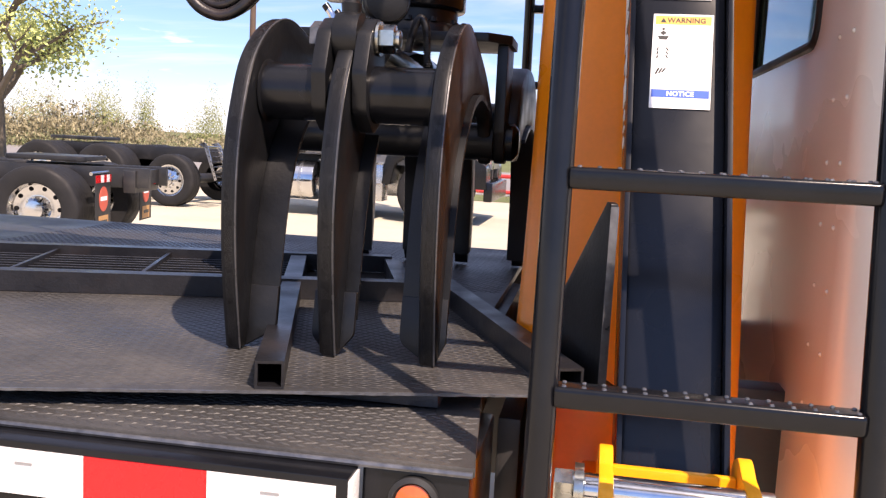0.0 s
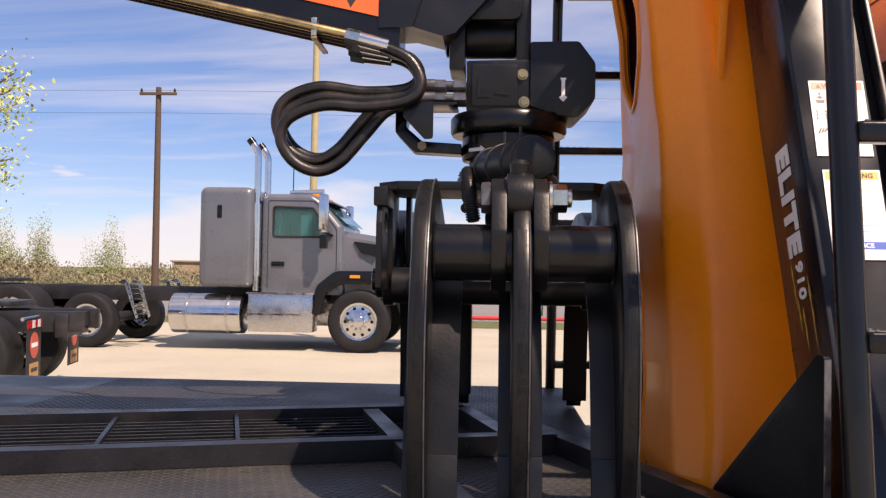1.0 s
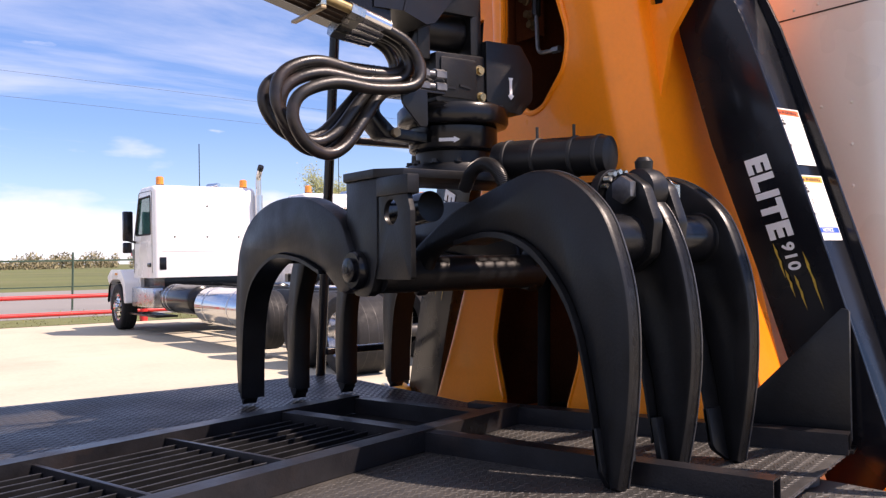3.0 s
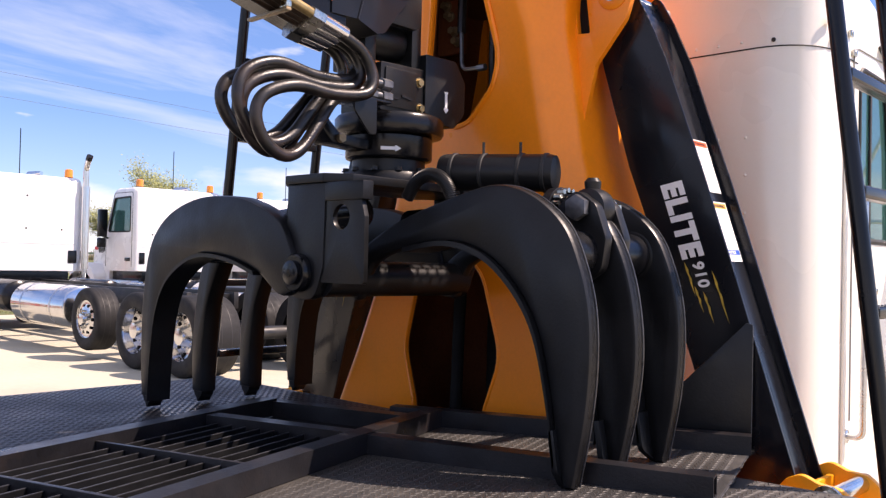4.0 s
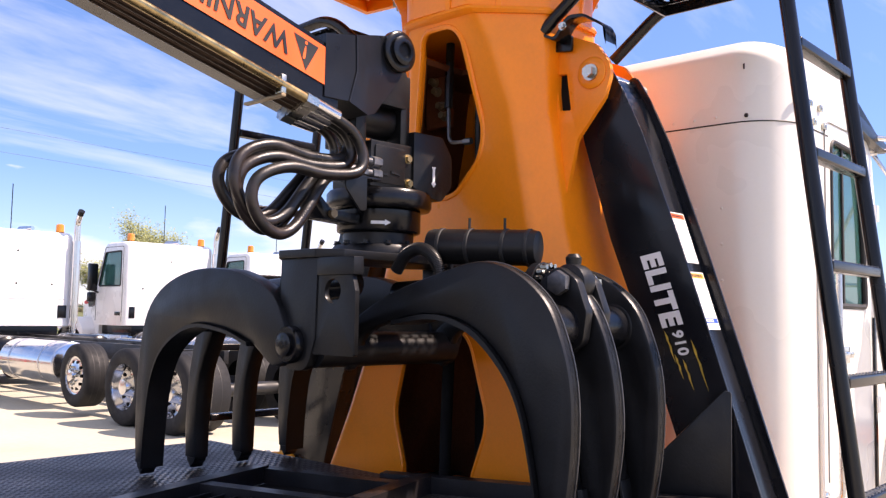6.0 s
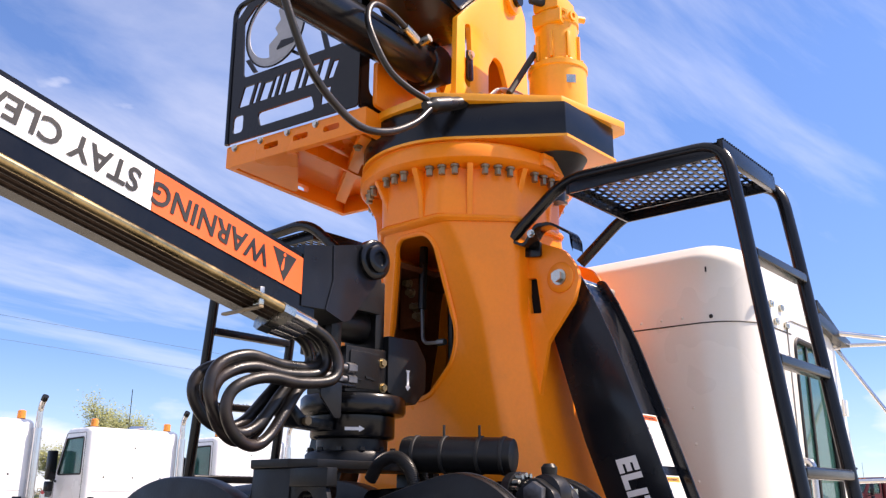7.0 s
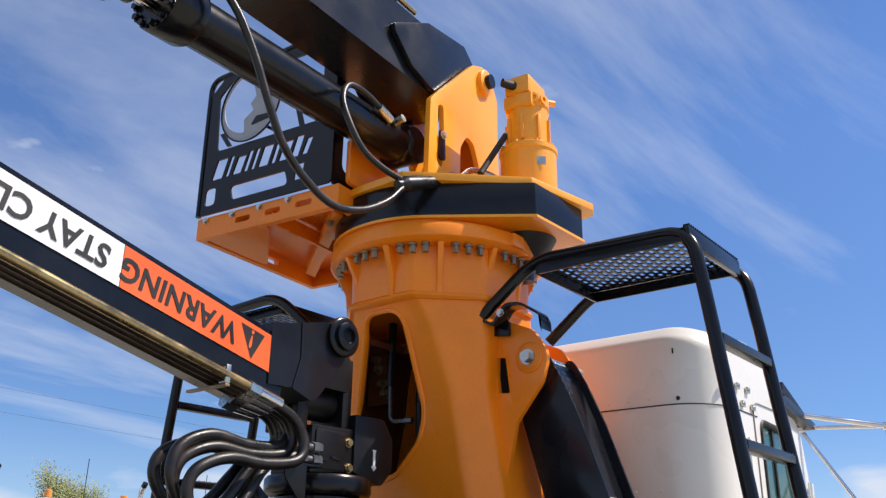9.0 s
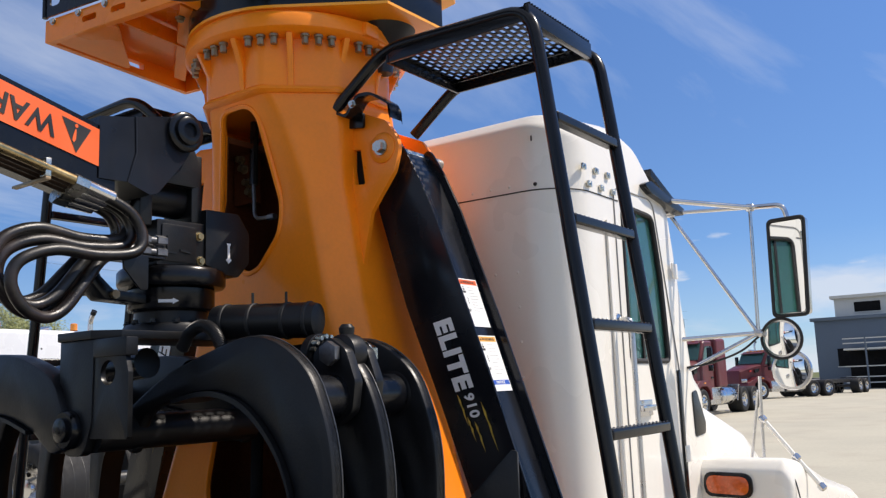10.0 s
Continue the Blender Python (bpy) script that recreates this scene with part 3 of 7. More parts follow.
part("stop_tube", sk(square_tube((0, 0.006, 0), (0, 0.904, 0), 0.052)), BARM, skid, "open-ended square tube, rubbed to rust on top")
part("stop_tube", sk(square_tube((0, 0.962, 0), (0, 1.46, 0), 0.052)), BARM, skid)
part("near_bar", sk(square_tube((-1.9, 0.933, 0.001), (0.44, 0.933, 0.001), 0.056)), BARM, skid, "scuffed frame bar")
part("far_bar", sk(square_tube((-1.9, 1.49, 0.001), (0.32, 1.49, 0.001), 0.056)), BARM, skid)
part("end_bar", square_tube((0.366, 1.785, DECK), (-0.06, 2.80, DECK), 0.052), BARM, skid)
# near-black sheet over the bay beside the grating
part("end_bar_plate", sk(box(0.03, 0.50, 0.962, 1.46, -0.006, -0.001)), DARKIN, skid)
part("end_bar_stub", sk(square_tube((0.32, 0.962, 0), (0.32, 1.46, 0), 0.05)), BARM, skid)
part("far_bar_stub", sk(box(-0.06, 0.05, 1.52, 1.555, 0.0, 0.03, 0.003)), BARM, skid)
# gratings: cross bars, bearing bars and a black sheet painted as the shade below
part("grating_shade", sk(box(-1.9, -0.028, 0.962, 1.461, -0.0055, -0.0015)), DARKIN, skid, "black sheet standing in for the shade under the grating")
for uu in (-0.43, -0.79, -1.15, -1.51, -1.87):
    part("cross_bar", sk(box(uu - 0.006, uu + 0.006, 0.962, 1.461, 0.0, 0.045, 0.001)), BARM, skid)
for k in range(9):
    v = 1.004 + k * 0.051
    # black sides and a paler top strip: the bar's glint is put into colour
    gb = part("grating_bar", sk(box(-1.9, -0.03, v - 0.0014, v + 0.0014, 0.018, 0.031)), SATIN, skid)
    part("top_glint", sk(box(-1.9, -0.03, v - 0.0015, v + 0.0015, 0.0311, 0.0335, 0.0006)), GRATE, gb, "glint on the bar's top edge, put into a paler strip")
# two triangular end plates at the mast
GUS = face_pose((0.424, 1.812, DECK), (-0.39, 0.92, 0), (0, 0, 1))
part("gusset_plate", placed(slab(rounded([(0, 0.005), (0, 0.360), (0.018, 0.363), (0.318, 0.05), (0.345, 0.005)], 0.004), "z", -0.007, 0.007, 0.001), GUS), SATIN, skid, "black triangular end plate with a rough cut edge")
part("gusset_edge", placed(box(-0.0022, -0.0006, 0.02, 0.355, -0.008, 0.008), GUS), EDGE, skid, "bright torch-cut edge", 0)
part("gusset_foot", placed(box(-0.01, 0.36, -0.004, 0.004, -0.05, 0.05), GUS), SATIN, skid)


# ---- the loader crane ----
CX, CY = 0.42, 2.755
crane = thing("loader_crane", "orange and black truck-mounted loader crane behind the cab", "crane", (CX, CY, 0.7))


def octo(a, b, w, d, z, seg=4, front=0.32):
    """Eight-sided outline with softened corners: half-depths a (x) and b (y), facet half-widths w (rear) and d (side)."""
    f = max(a, front)
    lean = -0.025 * min(1.0, max(0.0, (z - 1.75) / 0.8))
    far = 0.085 * max(0.0, (1.6 - z) / 0.6)   # the foot spreads more on the far flank
    pts = [(-a, -w), (-d, -b), (d + f - a, -b), (f, -w), (f, w + far), (d + f - a, b + far), (-d, b + far), (-a, w + far)]
    return [(CX + p[0], CY + lean + p[1], z) for p in rounded(pts, 0.06, seg)]


SEC = [(0.70, 0.20, 0.71, 0.64, 0.14), (1.02, 0.195, 0.64, 0.57, 0.13), (1.25, 0.19, 0.585, 0.50, 0.11), (1.55, 0.188, 0.515, 0.42, 0.10), (1.95, 0.19, 0.405, 0.325, 0.10), (2.35, 0.22, 0.335, 0.25, 0.12),
       (2.58, 0.275, 0.335, 0.19, 0.135), (2.69, 0.325, 0.345, 0.145, 0.145)]
outer = loft([octo(a, b, w, d, z) for z, a, b, w, d in SEC] + [octo(0.340, 0.340, 0.141, 0.141, 2.70), octo(0.345, 0.345, 0.143, 0.143, 2.92)])
inner = loft([octo(a - 0.02, b - 0.02, w - 0.012, d - 0.012, z, 4, 0.30) for z, a, b, w, d in [(0.6, 0.20, 0.71, 0.64, 0.14)] + SEC] + [octo(0.31, 0.31, 0.128, 0.128, 2.86)])
win_out = rounded([(CY - 0.094, 2.655), (CY + 0.075, 2.655), (CY + 0.19, 2.28), (CY + 0.20, 2.17), (CY + 0.06, 2.055), (CY - 0.01, 2.075), (CY - 0.117, 2.18), (CY - 0.148, 2.27)], [0.07, 0.07, 0.3, 0.12, 0.08, 0.08, 0.12, 0.3], 6)
arch_out = rounded([(CY - 0.09, 0.95), (CY - 0.10, 1.09), (CY - 0.165, 1.27), (CY - 0.06, 1.60), (CY + 0.22, 1.60), (CY + 0.30, 1.27), (CY + 0.24, 1.08), (CY + 0.23, 0.95)], [0, 0.1, 0.2, 0.14, 0.14, 0.2, 0.1, 0], 6)
mast = part("mast", cut(outer, inner, slab(win_out, "x", -0.3, CX - 0.05), slab(arch_out, "x", -0.3, CX - 0.05)), ORANGE, crane, "orange tapered column with a tall rear opening", 35)


# added inner shell: its brown paints the shade on the column's orange inside
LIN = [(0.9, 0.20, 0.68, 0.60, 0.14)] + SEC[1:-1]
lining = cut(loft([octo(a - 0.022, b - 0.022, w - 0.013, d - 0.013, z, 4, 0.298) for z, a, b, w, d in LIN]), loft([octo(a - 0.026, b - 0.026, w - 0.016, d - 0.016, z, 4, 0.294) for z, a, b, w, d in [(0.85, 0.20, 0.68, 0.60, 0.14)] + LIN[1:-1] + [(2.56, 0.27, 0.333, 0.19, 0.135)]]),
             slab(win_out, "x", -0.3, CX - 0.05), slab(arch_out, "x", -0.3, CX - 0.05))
part("mast_shade_lining", lining, SHADED_INSIDE, mast, "added shell with the column's inner shade put into its colour")


def rear_x(z):
    for (z0, a0, *_), (z1, a1, *_) in zip(SEC, SEC[1:]):
        if z <= z1:
            return CX - (a0 + (a1 - a0) * (z - z0) / (z1 - z0))
    return CX - SEC[-1][1]


part("window_rim", pipe([(rear_x(z) + 0.004, y, z) for y, z in win_out], 0.011, 8, closed=True), ORANGE, mast, "rolled rim of the opening")
part("arch_rim", pipe([(rear_x(max(z, 1.02)) + 0.002, y, z) for y, z in arch_out[1:-1]], 0.007, 8), ORANGE, mast)
part("seam_band", loft([octo(0.340, 0.352, 0.146, 0.146, 2.672), octo(0.352, 0.356, 0.150, 0.150, 2.682), octo(0.346, 0.350, 0.147, 0.147, 2.694)]), ORANGE, mast)
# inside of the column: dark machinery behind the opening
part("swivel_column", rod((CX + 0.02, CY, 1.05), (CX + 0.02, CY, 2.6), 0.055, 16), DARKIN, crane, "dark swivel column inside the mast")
part("valve_block", box(0.33, 0.36, 2.885, 3.01, 2.36, 2.58, 0.006), SHADED_INSIDE, crane, "dark bracket plate inside the mast")
for zz in (2.40, 2.44, 2.50, 2.54):
    part("fitting", hexbolt((0.33, 2.92 + 0.4 * (zz - 2.44), zz), (-1, 0, 0), 0.014, 0.03), BOLTM, crane)
part("hose_elbow", pipe(bent([(0.30, 2.862, 2.43), (0.30, 2.856, 2.285), (0.30, 2.78, 2.281)], 0.03), 0.008, 8), EDGE, crane, "steel hose elbow")
part("hose_fitting", rod((0.30, 2.78, 2.281), (0.30, 2.745, 2.28), 0.013, 6), EDGE, crane)
part("inner_hose", pipe([(0.30, 2.862, 2.42), (0.31, 2.866, 2.68)], 0.016, 8), HOSE, crane)
for k in range(2):
    part("inner_hose", pipe(smooth_line([(0.35, 2.70 + 0.04 * k, 2.0), (0.345, 2.71 + 0.04 * k, 2.3), (0.35, 2.70 + 0.05 * k, 2.68)], 5), 0.014, 8), HOSE, crane)
for k, (yy, rr) in enumerate(((CY + 0.06, 0.022),)):
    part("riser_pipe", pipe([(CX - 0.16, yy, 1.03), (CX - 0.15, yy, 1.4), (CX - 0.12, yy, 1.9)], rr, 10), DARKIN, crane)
# upper flange, ribs and bolts
FZ, FY = 0.004, CY - 0.018
part("flange", spun([(0.34, 2.865 + FZ), (0.412, 2.872 + FZ), (0.428, 2.885 + FZ), (0.428, 2.925 + FZ), (0.418, 2.94 + FZ), (0.37, 2.942 + FZ)], (CX, FY, 0), seg=64), ORANGE, crane)
for k in range(12):
    a = radians(30 * k + 11)
    ca, sa = math.cos(a), math.sin(a)
    rib = slab([(0.33, 2.69), (0.352, 2.69), (0.362, 2.78), (0.408, 2.868 + FZ), (0.33, 2.868 + FZ)], "y", -0.011, 0.011, 0.004)
    part("rib", placed(rib, Matrix.Translation((CX, FY, 0)) @ Matrix.Rotation(a, 4, "Z")), ORANGE, crane)
    for j in range(3):
        b = a + radians(8 + 7 * j)
        part("bolt", hexbolt((CX + 0.39 * math.cos(b), FY + 0.39 * math.sin(b), 2.866 + FZ), (0, 0, -1), 0.0125, 0.034), BOLTM, crane)
part("flange_lug", box(CX - 0.09, CX - 0.02, CY - 0.455, CY - 0.39, 2.885, 2.935, 0.006), ORANGE, crane)
part("flange_lug", box(CX + 0.0, CX + 0.03, CY - 0.44, CY - 0.39, 2.875, 2.93, 0.005), ORANGE, crane)

# ears and braces on both flanks
def side(y):
    return 2 * CY - y + 0.06


EAR = rounded([(2.50, 2.61), (2.38, 2.62), (2.245, 2.56), (2.18, 2.47), (2.212, 2.37), (2.32, 2.24), (2.352, 2.10), (2.375, 1.98), (2.50, 1.98)], [0, 0.05, 0.05, 0.09, 0.06, 0.05, 0.05, 0, 0], 6)
SLOT = rounded([(2.362, 2.475), (2.407, 2.48), (2.391, 2.35), (2.344, 2.345)], 0.006, 3)
BRACE = rounded([(1.645, 0.86), (1.695, 1.00), (1.868, 1.545), (1.972, 1.86), (2.108, 2.25), (2.175, 2.40), (2.238, 2.512), (2.296, 2.44), (2.338, 2.27), (2.232, 1.905), (2.095, 1.54), (2.005, 1.28), (1.91, 0.98), (1.87, 0.86)],
                [0.03, 0.05, 0.3, 0.3, 0.2, 0.06, 0.06, 0.06, 0.10, 0.3, 0.3, 0.3, 0.1, 0.03], 5)
WEB = rounded([(1.675, 0.86), (1.727, 1.00), (1.902, 1.545), (2.006, 1.86), (2.135, 2.25), (2.19, 2.38), (2.245, 2.48), (2.285, 2.42), (2.32, 2.27), (2.212, 1.905), (2.075, 1.54), (1.985, 1.28), (1.89, 0.98), (1.85, 0.86)],
              [0.03, 0.05, 0.3, 0.3, 0.2, 0.06, 0.06, 0.06, 0.10, 0.3, 0.3, 0.3, 0.1, 0.03], 5)


def leaning(bm):
    """The braces lean back a little towards their tops."""
    for v in bm.verts:
        v.co.x -= 0.03 * (v.co.z - 1.6)
    return bm


for flip in (False, True):
    f = (lambda p: (side(p[0]), p[1])) if flip else (lambda p: p)
    dx = -0.05 if flip else 0.0
    ear = part("ear_plate", slab([f(p) for p in EAR], "x", 0.355 + dx, 0.375 + dx, 0.003, holes=[[f(p) for p in SLOT]]), ORANGE, crane, "orange ear plate with a slot")
    part("ear_plate", slab([f((p[0] + 0.07, p[1])) for p in EAR], "x", 0.655 + dx, 0.675 + dx, 0.003), ORANGE, crane)
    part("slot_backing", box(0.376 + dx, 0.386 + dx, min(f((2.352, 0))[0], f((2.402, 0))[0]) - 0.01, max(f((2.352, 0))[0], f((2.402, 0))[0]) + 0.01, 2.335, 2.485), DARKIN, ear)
    py = f((2.260, 0))[0]
    part("pin_boss", spun([(0.055, 0), (0.055, 0.004), (0.05, 0.007), (0.03, 0.008)], (0.355 + dx, py, 2.461), (-1, 0, 0), 28), ORANGE, ear)
    part("pin_bolt", hexbolt((0.347 + dx, py, 2.461), (-1, 0, 0), 0.021, 0.026), ZINC, ear, "bright hexagon pin bolt")
    part("pin", rod((0.36 + dx, py, 2.461), (0.69 + dx, py, 2.461), 0.022), ZINC, crane)
    body = leaning(slab([f(p) for p in WEB], "x", 0.447 + dx, 0.618 + dx, 0.004))
    brace = part("brace", body, NAVY, crane, "glossy black diagonal brace with white lettering")
    # raised side flanges of the brace
    for xx in (0.436, 0.619):
        part("brace_flange", leaning(slab([f(p) for p in BRACE], "x", xx + dx, xx + 0.010 + dx, 0.0015)), NAVY, brace)
    # foot yoke
    for xx in (0.424, 0.654):
        part("yoke_plate", slab([f(p) for p in rounded([(1.52, 0.87), (1.52, 0.955), (1.56, 0.995), (1.62, 1.00), (1.67, 1.02), (1.71, 1.00), (1.82, 0.87), (1.86, 0.70), (1.62, 0.70)], [0.05, 0.05, 0.05, 0.04, 0.04, 0.02, 0.02, 0.02, 0.08], 5)], "x", xx + dx, xx + 0.024 + dx, 0.004), ORANGE_LIT, crane, "orange foot yoke, sunlit yellow put into its paint")
    fy = f((1.585, 0))[0]
    part("yoke_pin", rod((0.37 + dx, fy, 0.968), (0.70 + dx, fy, 0.968), 0.026, 24, bev=0.003), CHROME, crane, "polished steel pin")
    part("yoke_nut", join(rod((0.352 + dx, fy, 0.968), (0.385 + dx, fy, 0.968), 0.030, 6, bev=0.003), rod((0.385 + dx, fy, 0.968), (0.40 + dx, fy, 0.968), 0.040, 20)), ZINC, crane)
    w0, w1 = sorted((f((1.655, 0))[0], f((1.672, 0))[0]))
    part("yoke_web", box(0.449 + dx, 0.653 + dx, w0, w1, 0.80, 0.985, 0.003), ORANGE_LIT, crane)
    y0, y1 = sorted((f((1.60, 0))[0], f((2.3, 0))[0]))
    part("base_beam", box(0.40 + dx, 0.67 + dx, y0 + 0.02, y1, 0.60, 0.84, 0.01), ORANGE, crane)
part("base_box", box(0.30, 0.70, 2.2, 3.31, 0.60, 0.97, 0.012), ORANGE, crane, "orange pedestal box on the chassis")
part("base_web", slab([(1.72, 0.62), (1.72, 0.99), (2.2, 0.99), (2.2, 0.62)], "x", 0.30, 0.32, 0.002), ORANGE, crane)
# added block, dark in place of the shadow on the pedestal's web
part("pedestal_shade_block", box(0.23, 0.275, 1.86, 2.2, 0.62, 0.985, 0.004), FRAMEM, crane, "added dark block standing in for the shadow beside the pedestal")

# lettering and claw marks on the rear face of the near brace, running down the beam
def along_brace(z, inset, x):
    """A point on the brace's rear face, inset metres from its outer edge."""
    pts = [(1.675, 0.86), (1.727, 1.00), (1.902, 1.545), (2.006, 1.86), (2.135, 2.25), (2.19, 2.38)]
    for (y0, z0), (y1, z1) in zip(pts, pts[1:]):
        if z <= z1:
            return Vector((x - 0.03 * (z - 1.6), y0 + (y1 - y0) * (z - z0) / (z1 - z0) + inset, z))
    return Vector((x, 2.19 + inset, z))


for flip in (False, True):
    xf = 0.4335 - (0.05 if flip else 0.0)
    a, b = along_brace(1.860, 0.077, xf), along_brace(1.605, 0.077, xf)
    if flip:
        a.y, b.y = side(a.y), side(b.y)
    d = (b - a).normalized()
    up = Vector((1, 0, 0)).cross(d) * -1
    up = up if not flip else up
    m = face_pose((a + b) / 2 - up * 0.035 - d * 0.006, d, up)
    part("lettering", words("ELITE", 0.093, m, 0.001, 1.14, 0.12, 0.0050), TEXTW, crane, "white lettering ELITE", 0)
    c = b + d * 0.042
    part("lettering", words("910", 0.050, face_pose(c - up * 0.012, d, up), 0.001, 1.12, 0.12, 0.0014), TEXTW, crane, "white lettering 910", 0)
    for along, across, length in ((-0.05, -0.036, 0.11), (0.030, -0.026, 0.085), (0.052, -0.004, 0.105), (0.0, 0.042, 0.17)):
        s = c + d * along + up * across
        e = s + d * length + up * 0.004
        w = up * 0.0055
        jag = [(0.0, 0.0), (0.22, 1.0), (0.36, 0.5), (0.5, 1.1), (0.66, 0.5), (1.0, 0.1), (0.62, -0.5), (0.45, -0.15), (0.25, -0.6)]
        bm = bmesh.new()
        bm.faces.new([bm.verts.new(s.lerp(e, f) + w * g + Vector((-0.001, 0, 0))) for f, g in jag])
        part("claw_mark", bm, GOLD, crane, "gold claw-mark decal", 0)

# warning labels on the outer face of the near brace
def brace_label(z_top, z_bot, head, foot):
    a, b = along_brace(z_top, -0.0025, 0.5365), along_brace(z_bot, -0.0025, 0.5365)
    up = (a - b)
    h, w = up.length, 0.114
    m = face_pose((a + b) / 2, (1, 0, 0), up)
    lab = part("warning_label", placed(box(-w / 2, w / 2, -h / 2, h / 2, -0.0008, 0.0004), m), LABW, crane, "white safety label with coloured header", 0)
    part("header", placed(box(-w / 2 + 0.004, w / 2 - 0.004, h / 2 - 0.022, h / 2 - 0.004, 0.0004, 0.0007), m), head, lab)
    part("print", words("WARNING", 0.0145, m @ Matrix.Translation((0.006, h / 2 - 0.018, 0.0009)), 0.0002, 1.05, 0, 0.0004), TEXTB, lab, "black word WARNING", 0)
    tri = bmesh.new()
    tri.faces.new([tri.verts.new(m @ Vector(p)) for p in ((-0.044, h / 2 - 0.018, 0.001), (-0.032, h / 2 - 0.018, 0.001), (-0.038, h / 2 - 0.008, 0.001))])
    part("symbol", tri, TEXTB, lab, "", 0)
    if foot:
        part("footer", placed(box(-w / 2 + 0.003, w / 2 - 0.003, -h / 2 + 0.022, -h / 2 + 0.038, 0.0004, 0.0007), m), LABBLUE, lab, "blue footer band")
        part("print", words("NOTICE", 0.0135, m @ Matrix.Translation((0, -h / 2 + 0.0255, 0.0009)), 0.0002, 1.05, 0, 0.0004), LABW, lab, "white word NOTICE", 0)
    r = random.Random(3)
    for k in range(9):
        yy = h / 2 - 0.032 - k * (h - 0.08) / 9
        part("print", placed(box(-0.012, -0.012 + r.uniform(0.03, 0.06), yy - 0.0012, yy, 0.0004, 0.0006), m), LABG, lab, "", 0)
    sign = [join(slab([(-0.044, -0.008), (-0.030, -0.008), (-0.026, 0.000), (-0.048, 0.000)], "z", 0.0004, 0.0006), slab([(-0.037, 0.001), (-0.030, 0.006), (-0.037, 0.011), (-0.044, 0.006)], "z", 0.0004, 0.0006), slab(circle(-0.037, 0.0145, 0.003, 10), "z", 0.0004, 0.0006)),
            join(*[slab([(u, v), (u + 0.0035, v), (u + 0.002 + q, v + 0.007), (u - 0.001 + q, v + 0.007)], "z", 0.0004, 0.0006) for u, q in ((-0.049, 0.003), (-0.028, -0.003)) for v in (-0.011, -0.003, 0.005)]),
            join(*[slab([(-0.050 + 0.006 * k, -0.008 + 0.002 * k), (-0.046 + 0.006 * k, -0.008 + 0.002 * k), (-0.040 + 0.006 * k, 0.005), (-0.044 + 0.006 * k, 0.005)], "z", 0.0004, 0.0006) for k in range(3)])]
    for k, bm in enumerate(sign):
        part("pictogram", placed(bm, m @ Matrix.Translation((0, h / 2 - 0.046 - k * 0.036, 0))), TEXTB, lab, "", 0)


brace_label(1.792, 1.607, LABY, True)
brace_label(1.990, 1.822, LABO, False)

# ---- slewing head ----
MX, MY = 0.459, 2.337
TURN = Matrix.Translation((CX, CY, 0)) @ Matrix.Rotation(radians(7), 4, "Z") @ Matrix.Translation((-CX, -CY, 0))


def raised(name, bm, material, parent=None, label="", smooth=40):
    """A part of the upper works, which are slewed a little; the boom side climbs slightly towards its far end."""
    for v in bm.verts:
        if v.co.z > 3.137:
            v.co.z = 3.137 + (v.co.z - 3.137) * 1.10 + max(0.0, 0.2 - v.co.x) * 0.05
    return part(name, placed(bm, TURN), material, parent, label, smooth)


def motor_part(name, bm, material, parent=None, label="", smooth=40):
    for v in bm.verts:
        v.co.z = 3.137 + (v.co.z - 3.137) * 1.10
    return raised(name, bm, material, parent, label, smooth)


def hull_outline(points):
    pts = sorted(set((round(x, 5), round(y, 5)) for x, y in points))
    def half(seq):
        out = []
        for p in seq:
            while len(out) > 1 and (out[-1][0] - out[-2][0]) * (p[1] - out[-2][1]) - (out[-1][1] - out[-2][1]) * (p[0] - out[-2][0]) <= 0:
                out.pop()
            out.append(p)
        return out
    return half(pts)[:-1] + half(pts[::-1])[:-1]


raised("slew_bearing", spun([(0.30, 2.90), (0.395, 2.915), (0.395, 2.965), (0.30, 2.975)], (CX, CY, 0), seg=64), ORANGE, crane)
gear_out = hull_outline(circle(CX, CY, 0.405) + [(0.253, 2.213), (0.579, 2.167), (0.665, 2.25), (0.69, 2.44)])
raised("gear_case", slab(gear_out, "z", 2.977, 3.105, 0.004), BLACK, crane, "black gear case band")
raised("case_rim", slab(hull_outline([(CX + (p[0] - CX) * 1.012, CY + (p[1] - CY) * 1.012) for p in gear_out]), "z", 2.966, 2.9765), ORANGE_LIT, crane)
raised("pinion_cover", spun([(0.03, 2.80), (0.035, 2.87), (0.10, 2.93), (0.13, 2.984)], (MX, MY + 0.02, 0), seg=32), FRAMEM, crane)
top_out = hull_outline(circle(CX, CY, 0.42) + [(0.265, 2.23), (0.61, 2.13), (0.663, 2.151), (0.75, 2.40), (-0.02, 2.62)])
raised("slew_plate", slab(top_out, "z", 3.106, 3.136, 0.004), ORANGE_LIT, crane, "orange slewing plate")
motor = motor_part("slew_motor", spun([(0.125, 3.137), (0.125, 3.155), (0.113, 3.16), (0.113, 3.29), (0.118, 3.294), (0.118, 3.31), (0.10, 3.316), (0.084, 3.33), (0.084, 3.46), (0.09, 3.464), (0.09, 3.50), (0.075, 3.51)], (MX, MY, 0), seg=36), ORANGE_LIT, crane, "orange slew gearbox and motor")
motor_part("motor_head", box(MX - 0.095, MX + 0.065, MY - 0.055, MY + 0.055, 3.50, 3.565, 0.01), ORANGE_LIT, motor)
